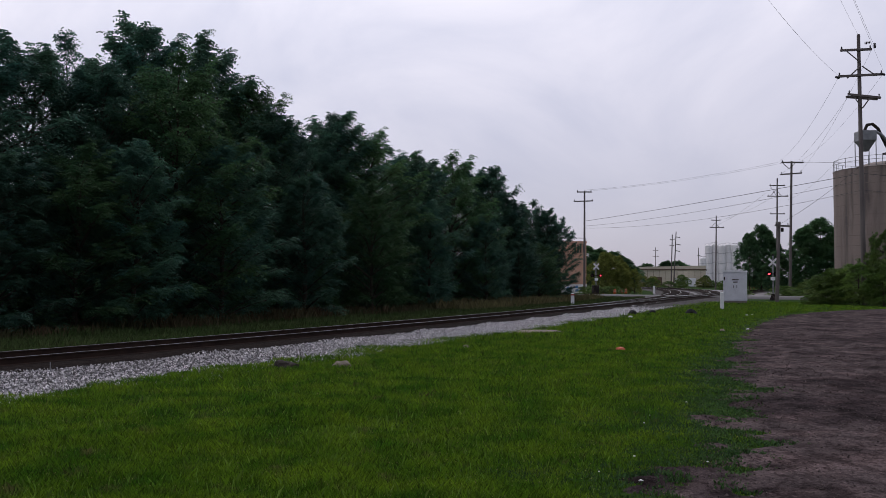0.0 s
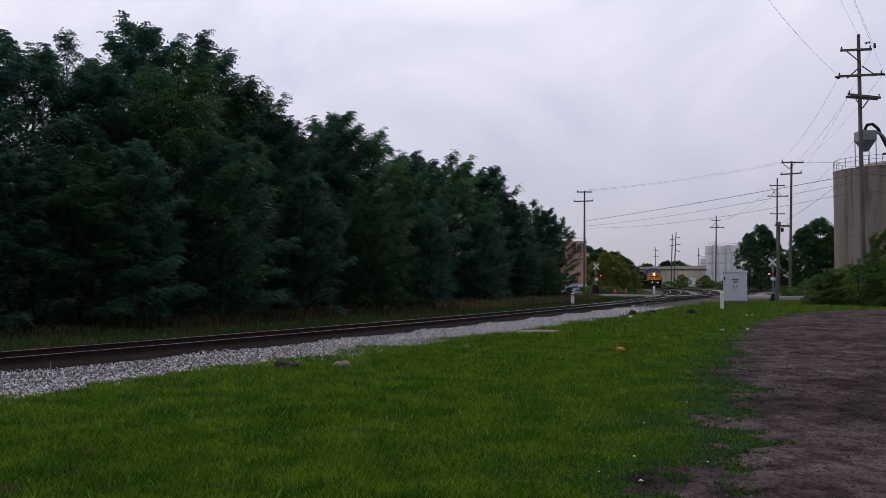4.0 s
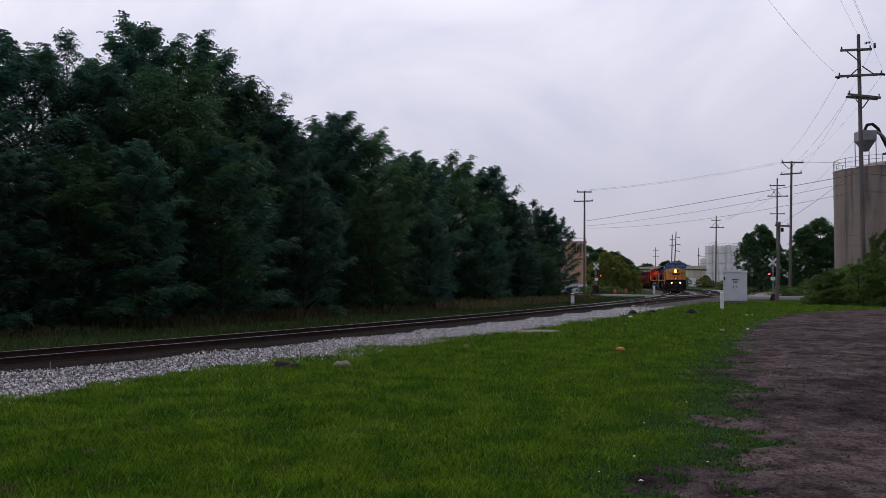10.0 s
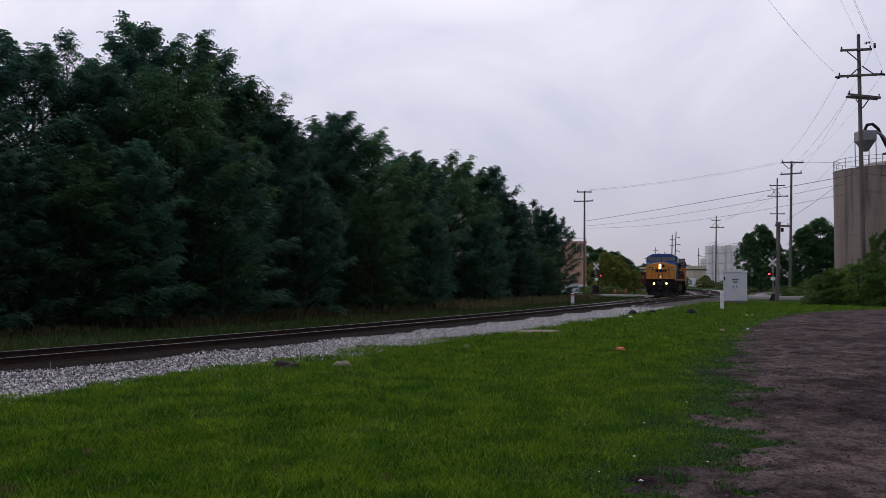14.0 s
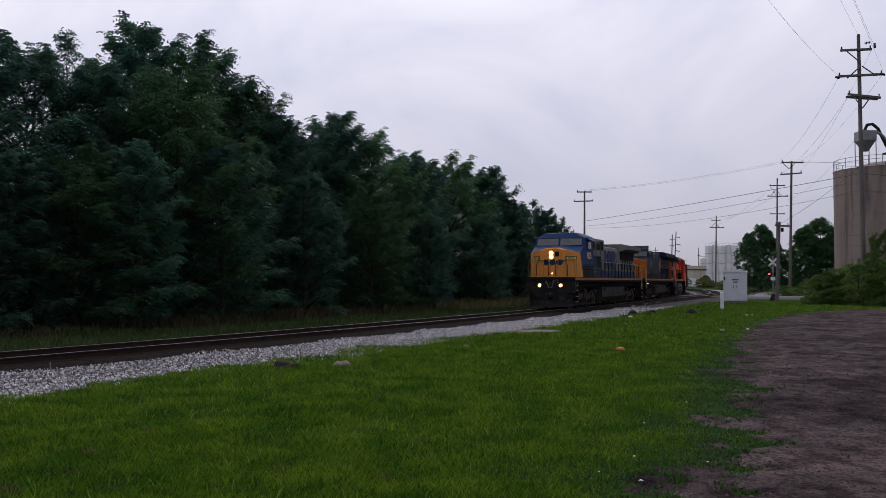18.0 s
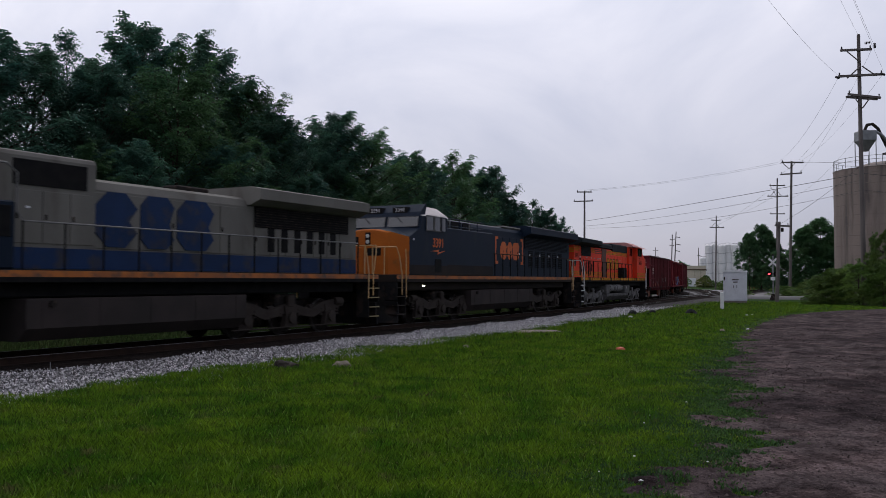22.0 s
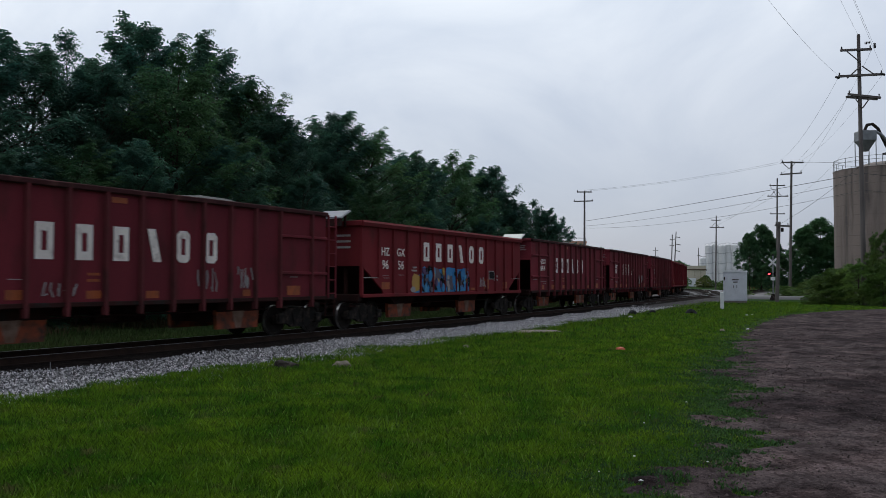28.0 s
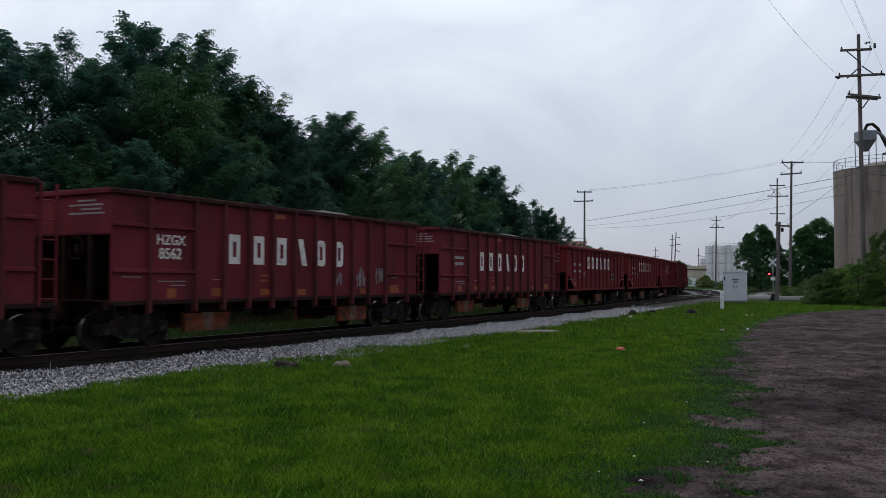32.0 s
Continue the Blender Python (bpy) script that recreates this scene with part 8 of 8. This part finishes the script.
part("roof_fan", Shape().tube([(-1.5, -4, 17.0), (-1.5, -4, 18.2)], 0.5, 12, 0.3).box(-2.1, -0.9, -4.6, -3.4, 18.2, 18.4), STEEL, silo)

# ---------------------------------------------------------------- signal cabinet, marker posts, crossing signals
cabn = thing("relay_cabinet", "pale grey metal signal cabinet beside the track", "cabinet", at=pose(27.62, 80.9, 0.02, 0, 0, -18.8))
part("plinth", Shape().box(-1.02, 1.02, -0.9, 0.9, 0, 0.18), CONCRETE, cabn)
body_ = part("cabinet_body", Shape().box(-1.06, 1.06, -0.92, 0.92, 0.18, 2.92, 0.02), CABINET, cabn)
part("cabinet_roof", Shape().prism([(-1.12, 2.90), (1.12, 2.90), (1.12, 2.98), (0, 3.10), (-1.12, 2.98)], -0.99, 0.99, "y"), SIGNWHITE, cabn)
for x0, x1 in ((-1.0, -0.02), (0.02, 1.0)):
    d = part("cabinet_door", Shape().box(x0, x1, -0.945, -0.92, 0.26, 2.82, 0.008), CABINET, cabn)
    part("handle", Shape().tube([((x0 if x0 > 0 else x1) + (0.12 if x0 > 0 else -0.12), -0.99, 1.4), ((x0 if x0 > 0 else x1) + (0.12 if x0 > 0 else -0.12), -0.99, 1.65)], 0.02, 6), STEEL, d)
for k, (a, b) in enumerate(((-0.28, 0.32), (-0.18, 0.22))):
    part("lettering_bar", Shape().box(a, b, -0.953, -0.945, 2.12 - 0.22 * k, 2.22 - 0.22 * k), SIGNDARK, cabn)
part("hasp", Shape().box(-1.0, -0.9, -0.97, -0.945, 2.1, 2.45), STEEL, cabn)
for k in range(7):
    part("roof_bolt", Shape().tube([(-1.0 + 0.33 * k, -1.0, 2.97), (-1.0 + 0.33 * k, -1.0, 3.08)], 0.03, 6), SIGNWHITE, cabn)


def marker(x, y, h, z=0.0, red=False, w=0.075):
    m = thing("marker_post", "white marker post with a red band" if red else "white concrete marker post beside the track", "post", "marker posts", at=pose(x, y, z))
    part("shaft", Shape().prism([(-w, -w), (w, -w), (w, w), (-w, w)], -0.1, h - 0.06, "z").loft([[(-w, -w, h - 0.06), (w, -w, h - 0.06), (w, w, h - 0.06), (-w, w, h - 0.06)], [(-w * 0.6, -w * 0.6, h), (w * 0.6, -w * 0.6, h), (w * 0.6, w * 0.6, h), (-w * 0.6, w * 0.6, h)]]), SIGNWHITE, m)
    if red:
        part("band", Shape().box(-w - 0.006, w + 0.006, -w - 0.006, w + 0.006, h - 0.22, h - 0.1), REDBAND, m)
    return m


marker(20.85, 64, 1.2, 0.05, w=0.11)
marker(10.9, 72, 1.05, 0.0, True, w=0.13)
marker(33.3, 135, 1.15, 0.1, w=0.13)
marker(41.5, 118, 1.1, 0.1, w=0.1)


def crossing_signal(x, y, z, turn, lit, label, reach=0.6):
    s = thing("crossing_signal", label, "crossing signal", "crossing signals", at=pose(x, y, z, 0, 0, turn))
    part("mast", Shape().tube([(0, 0, -0.2), (0, 0, 4.6)], 0.08, 10), GALV, s)
    part("base", Shape().loft([[(-0.35, -0.35, -0.2), (0.35, -0.35, -0.2), (0.35, 0.35, -0.2), (-0.35, 0.35, -0.2)], [(-0.14, -0.14, 0.5), (0.14, -0.14, 0.5), (0.14, 0.14, 0.5), (-0.14, 0.14, 0.5)]]), STEEL, s)
    for a in (45, -45):
        part("crossbuck_board", Shape().box(-0.56, 0.56, -0.02, 0.02, -0.10, 0.10), WHITE, s, at=pose(0, -0.12 - (0.045 if a > 0 else 0), 3.9, 0, a, 0))
    part("lamp_arm", Shape().tube([(-reach, -0.1, 2.65), (reach, -0.1, 2.65)], 0.04, 6), STEEL, s)
    for k, q in enumerate((-reach, reach)):
        disc = part("lamp_disc", Shape().tube([(q, -0.14, 2.65), (q, -0.18, 2.65)], 0.28, 16), BLACK, s)
        part("lens", Shape().tube([(q, -0.18, 2.65), (q, -0.21, 2.65)], 0.13, 12), REDLAMP if k == lit else DARKLAMP, disc)
        part("hood", Shape().prism([(q - 0.17, 2.72), (q + 0.17, 2.72), (q + 0.12, 2.86), (q - 0.12, 2.86)], -0.42, -0.18, "y"), BLACK, disc)
    part("sign_plate", Shape().box(-0.24, 0.24, -0.14, -0.11, 1.95, 2.3), SIGNWHITE, s)
    part("bell", Shape().tube([(0, 0, 4.6), (0, 0, 4.75)], 0.12, 10), STEEL, s)
    return s


crossing_signal(21.1, 118, 0.15, 12, 1, "crossing signal with white crossbuck and lit red lamp")
part("gate_box", Shape().box(-0.5, 0.35, -0.3, 0.3, 0.1, 1.3, 0.04), STEEL, bpy.data.objects["crossing_signal"])
crossing_signal(35.5, 92, 0.2, -30, 0, "crossing signal with a glowing red lamp by the road", 0.36)

# ---------------------------------------------------------------- buildings
b = thing("corner_building", "peach rendered building with a dark sign band", "building", at=pose(23.85, 172, 0.45))
part("wall", Shape().box(-7, 5.0, 0, 14, -1.2, 9.2), PEACH, b)
part("sign_band", Shape().box(2.2, 4.85, -0.12, 0.0, 7.1, 9.1), PEACH, b)
for k in range(4):
    part("sign_bar", Shape().box(2.6 + 0.55 * k, 2.9 + 0.55 * k, -0.15, -0.12, 7.3, 8.9), SIGNDARK, b)
part("parapet", Shape().box(-7.1, 5.1, -0.1, 14.1, 9.2, 9.6), PEACH, b)
part("roof_rail", Shape().tube([(-2, 0.5, 10.4), (5, 0.5, 10.2)], 0.06, 5).tube([(5, 0.5, 9.6), (5, 0.5, 10.2)], 0.06, 5), GALV, b)
part("upper_window", Shape().box(-5, -2, -0.05, 0.0, 3.0, 5.0), BLACK, b)
w = thing("low_wall", "low concrete wall covered with blue and white sprays", "wall", at=pose(23.2, 150, 0))
part("wall_body", Shape().box(-2.6, 2.0, 0, 0.3, -0.2, 1.45), SIGNWHITE, w)
r = random.Random(3)
for k in range(14):
    a, z = r.uniform(-2.5, 1.4), r.uniform(0.1, 0.9)
    part("sprayed_patch", Shape().prism([(a, z), (a + 0.5, z + 0.1), (a + 0.4, z + 0.5), (a + 0.1, z + 0.4)], -0.012 - 0.002 * k, 0, "y"), (TAG_BLUE, TAG_GREY, TAG_BLUE, TAG_WHITE)[k % 4], w)

wh = thing("warehouse", "long beige metal warehouse with brown eaves", "building", at=pose(88, 332, 0))
part("wall", Shape().box(-12, 14, 0, 40, -0.5, 6.3), BEIGE, wh)
part("eaves", Shape().box(-12.2, 14.2, -0.3, 40, 6.3, 6.75), BROWNTRIM, wh)
part("roof", Shape().prism([(-12.2, 6.75), (14.2, 6.75), (14.2, 8.1), (-12.2, 7.5)], 0.5, 40, "y"), BEIGE, wh)
for k in range(11):
    part("panel_joint", Shape().box(-11 + 2.3 * k, -10.9 + 2.3 * k, -0.06, 0, 0, 6.2), BROWNTRIM, wh)
part("lean_to", Shape().box(2, 9, -4, 0, -0.5, 3.2), SIGNWHITE, wh)
part("door_opening", Shape().box(-6, -3, -0.08, 0, 0, 3.6), BROWNTRIM, wh)

for k, (sx, sy, rad, hgt) in enumerate(((126.2, 415, 1.65, 13.0), (130.4, 420, 1.7, 19.4), (133.7, 421, 1.7, 20.0), (137.0, 420, 1.7, 19.4), (140.3, 421, 1.7, 19.9), (143.6, 420, 1.7, 19.6))):
    s_ = thing("storage_silo", "tall white cylindrical storage silo", "silo", "far white silos", at=pose(sx, sy, 0))
    part("drum", Shape().tube([(0, 0, -0.5), (0, 0, hgt)], rad, 24), TANKWHITE, s_, smooth=True)
    part("cap", Shape().tube([(0, 0, hgt), (0, 0, hgt + 0.9)], rad, 24, 0.4), TANKWHITE, s_)
    for zz in (0.3, 0.55, 0.8):
        part("band", Shape().tube([(0, 0, hgt * zz), (0, 0, hgt * zz + 0.12)], rad + 0.03, 24), GALV, s_)
    part("roof_rail", Shape().tube([(rad * math.cos(a), rad * math.sin(a), hgt + 0.9) for a in np.linspace(0, 6.283, 17)], 0.06, 4), GALV, s_)

# ---------------------------------------------------------------- small things on the ground


def ring_tyre(x, y, z, R, r, tilt, turn):
    s = Shape()
    prof = [(R - r * 0.9, -0.09), (R - r * 0.2, -0.12), (R + r * 0.55, -0.11), (R + r * 0.75, -0.06), (R + r * 0.75, 0.06), (R + r * 0.55, 0.11), (R - r * 0.2, 0.12), (R - r * 0.9, 0.09)]
    seg = 26
    rings = []
    for j in range(seg + 1):
        a = 2 * math.pi * j / seg
        rings.append([(q * math.cos(a), w_, q * math.sin(a)) for q, w_ in prof])
    s.loft(rings, False)
    ob = part("old_tyre", s, RUBBER, smooth=True, at=pose(x, y, z, tilt, 0, turn))
    return tagged(ob, "worn black tyre half sunk in the grass", "tyre", "sunken tyres")


ring_tyre(11.5, 52.0, 0.02, 0.20, 0.10, 10, 35)
ring_tyre(13.45, 55.0, -0.05, 0.20, 0.09, 15, 5)
ring_tyre(15.65, 54.0, -0.05, 0.27, 0.13, -25, 0)


def lump(name, x, y, z, sx, sy, sz, seed, material, label, category, sink=0.3, turn=0):
    bm = bmesh.new()
    bmesh.ops.create_icosphere(bm, subdivisions=3, radius=1.0)
    for v in bm.verts:
        d = noise.noise(v.co * 1.3 + Vector((seed * 7.1, seed, 0))) * 0.45 + noise.noise(v.co * 3.7 + Vector((seed, 3, 1))) * 0.2
        v.co *= 1 + d
        v.co = Vector((v.co.x * sx, v.co.y * sy, max(v.co.z, -sink) * sz))
    me = bpy.data.meshes.new(name)
    bm.to_mesh(me)
    bm.free()
    me.materials.append(material)
    ob = new(name, me)
    ob.matrix_basis = pose(x, y, z, 0, 0, turn)
    return tagged(ob, label, category)


lump("rotten_stump", -3.62, 19.8, 0.03, 0.30, 0.16, 0.17, 2, ROTTEN, "dark rotten lump of wood in the grass", "stump", turn=-8)
lump("concrete_lump", -2.38, 20.3, 0.05, 0.24, 0.13, 0.12, 4, PALESTONE, "pale broken lump of concrete in the grass", "rubble")
lump("concrete_slab", 3.6, 34.3, 0.0, 1.05, 0.42, 0.08, 6, PALESTONE, "flat pale slab lying in the grass", "rubble", turn=4)
lump("plastic_scrap", 5.12, 24.75, 0.10, 0.12, 0.07, 0.06, 8, CORAL, "crumpled coral-orange plastic scrap on the lawn", "litter")
# the lump at (11.4, 35.0) stands in for a pale dried plant
for k, (x, y, s_) in enumerate(((17.9, 50.5, 0.10), (18.6, 51.5, 0.07), (12.8, 36.0, 0.07), (10.5, 48.0, 0.14), (4.05, 14.3, 0.018), (2.85, 12.2, 0.016), (2.2, 9.9, 0.020), (1.65, 9.1, 0.016), (2.95, 9.6, 0.014), (2.0, 8.7, 0.022), (3.1, 12.9, 0.014), (-0.9, 26.5, 0.06), (0.7, 26.0, 0.12), (-2.6, 24.0, 0.05), (11.4, 35.0, 0.12), (11.2, 62, 0.2))):
    lump("litter_scrap", x, y, 0.05, s_, s_ * 0.7, s_ * 0.5, k + 11, PAPER if k < 11 else PALESTONE, "small pale litter scrap or dried plant in the grass", "litter", turn=k * 40)["group"] = "litter scraps"
st = thing("rail_stake", "thin metal stake beside the rail", "stake", at=pose(-8.05, 17.6, 0.12))
part("rod", Shape().tube([(0, 0, -0.1), (0.01, 0, 0.26)], 0.010, 6), GALV, st)
for k, (x, y) in enumerate(((25.9, 129), (24.4, 130), (27.3, 131), (28.2, 132), (23.5, 131), (71.9, 200), (73.0, 201))):
    br = thing("traffic_barrel", "orange plastic traffic barrel beside the road", "traffic barrel", "traffic barrels", at=pose(x, y, 0.15))
    br.scale = (0.72, 0.72, 0.72)
    part("drum", Shape().tube([(0, 0, 0), (0, 0, 0.5), (0, 0, 1.0)], 0.32, 14, 0.24), BARREL, br, smooth=True)
    for z in (0.35, 0.65):
        part("band", Shape().tube([(0, 0, z), (0, 0, z + 0.12)], 0.31 - 0.07 * z, 14), SIGNWHITE, br)
fence = thing("wire_fence", "rusty wire fence among the shrubs", "fence", at=pose(40, 92, 0))
for k in range(6):
    part("fence_post", Shape().tube([(k * 1.6, -0.4 * k, -0.2), (k * 1.6, -0.4 * k, 1.7)], 0.035, 6), GALV, fence)
for z in (0.5, 1.0, 1.6):
    part("fence_wire", Shape().tube([(0, 0, z), (8, -2.0, z)], 0.012, 4), GALV, fence)

# ---------------------------------------------------------------- bushes and further trees
BUSH = "dense green bush with round leaves"
SHADE = "dark green broadleaf tree beyond the road"
shrub = [tree("bush", BUSH, 3.0, 2.1, 0.0, 31, LEAF_C, clumps=26, per=70, size=0.30, flat=0.8, pairs=3, droop=0.3, wide=0.42, category="bush"),
         tree("bush", BUSH, 3.0, 1.8, 0.0, 32, LEAF_C, clumps=22, per=70, size=0.34, flat=0.7, pairs=3, droop=0.4, wide=0.42, category="bush")]
shrub.append(tree("bush", "olive green bush with yellowish leaves by the crossing", 3.0, 2.0, 0.0, 33, OLIVE, clumps=26, per=70, size=0.30, flat=0.8, pairs=3, droop=0.3, wide=0.42, category="bush"))
broad = [tree("tree", SHADE, 12.0, 4.4, 1.0, 41, LEAF_B, clumps=66, per=80, size=0.6, flat=0.8, pairs=3, droop=0.3, wide=0.45),
         tree("tree", SHADE, 12.0, 3.2, 0.8, 42, LEAF_B, clumps=60, per=80, size=0.6, flat=0.9, pairs=3, droop=0.4, wide=0.45)]


def plant(sets, rows, group, base):
    seen = set()
    for k, (x, y, h, w_, kind) in enumerate(rows):
        m = pose(x, y, -0.05, 0, 0, (k * 67 + 20) % 360)
        t = copy_thing(sets[kind], m) if (kind in seen) else sets[kind]
        seen.add(kind)
        t.matrix_basis = m
        t.scale = (w_, w_, h / base)
        tagged(t, group=group)


plant(shrub, [(34.9, 78.0, 2.4, 0.75, 0), (35.0, 76.8, 3.0, 1.0, 1), (36.2, 74.6, 3.3, 1.1, 0), (38.3, 74.0, 6.0, 0.85, 1), (39.8, 73.4, 4.6, 1.1, 0), (42.5, 73, 4.4, 1.3, 1), (37.4, 72.6, 2.6, 0.9, 0), (40.6, 71.6, 2.6, 1.0, 1), (34.3, 75.6, 1.3, 0.7, 0), (33.0, 76.5, 0.8, 0.6, 1),
              (46, 74, 4.2, 1.3, 0), (39.5, 83, 3.4, 1.2, 1), (43, 86, 4, 1.3, 0),
              (26.8, 140, 6.0, 1.5, 2), (28.9, 142, 5.6, 1.2, 2), (30.7, 146, 4.6, 0.9, 2), (31.2, 140, 3.6, 0.72, 2), (26.4, 139, 5.2, 0.95, 2), (22.4, 128, 1.4, 1.1, 1), (25.8, 131, 1.2, 1.0, 0),
              (41, 118, 0.9, 0.8, 1), (47, 118, 1.3, 1.0, 0), (45.5, 112, 1.1, 0.9, 1), (52, 120, 2.2, 1.2, 0),
              (66, 200, 2.2, 0.9, 1), (68, 198, 1.7, 0.8, 2), (70, 190, 2.4, 0.95, 0), (72, 192, 1.5, 0.8, 2), (60, 172, 1.8, 0.8, 1), (58.5, 170, 1.1, 0.6, 2), (57, 262, 5, 1.3, 0), (60, 260, 4.2, 1.2, 2)]
      + [(63 + 2.3 * k, 258 + 8 * math.sin(k * 1.7), 2.7 + 0.9 * math.sin(k * 2.6), 1.05 + 0.25 * math.sin(k * 1.3), (0, 2, 1, 0, 1)[k % 5]) for k in range(24)], "bushes round the crossing", 3.0)
plant(broad, [(57.4, 160, 10.4, 0.56, 0), (60.3, 162, 12.0, 0.76, 0), (62.6, 163, 10.0, 0.8, 1), (57.2, 135, 10.2, 0.85, 1), (60.6, 137, 11.4, 0.9, 0), (62.5, 138, 9.0, 1.0, 1), (53.6, 137, 6.5, 0.7, 1),
              (35.5, 215, 10.3, 1.1, 0), (39.8, 216, 9.8, 1.0, 1), (43.6, 218, 9.0, 1.0, 0), (47.0, 220, 7.4, 0.9, 1), (31.5, 212, 10.0, 1.1, 1), (50, 228, 6.0, 0.8, 0),
              (100, 420, 10.0, 1.4, 0), (111, 425, 11.5, 1.6, 1), (118, 430, 11.5, 1.6, 0), (92, 415, 8.5, 1.2, 1), (68, 142, 10, 1.0, 0), (72, 150, 12, 1.1, 1)], "trees beyond the road", 12.0)


# ---------------------------------------------------------------- movement
def motions():
    """The train runs along the line; its wheels roll."""
    for v, centre, length, facing in train:
        rows = []
        for i in range(65):
            t = i * 0.5
            s = centre - travelled(t)
            ax, ay, _ = line(s - length * 0.29)
            bx_, by_, _ = line(s + length * 0.29)
            h = math.degrees(math.atan2(ay - by_, ax - bx_)) + (180 if facing < 0 else 0)
            rows.append((t, pose((ax + bx_) / 2, (ay + by_) / 2, RAIL, 0, 0, h)))
        walk(v, rows)
    for w, place, radius, facing in spinning:
        rows, step = [], 2 / 30
        for i in range(481):
            t = min(32.0, i * step)
            rows.append((t, Matrix.Translation(place) @ Matrix.Rotation(facing * travelled(t) / radius, 4, "Y")))
        walk(w, rows)


motions()
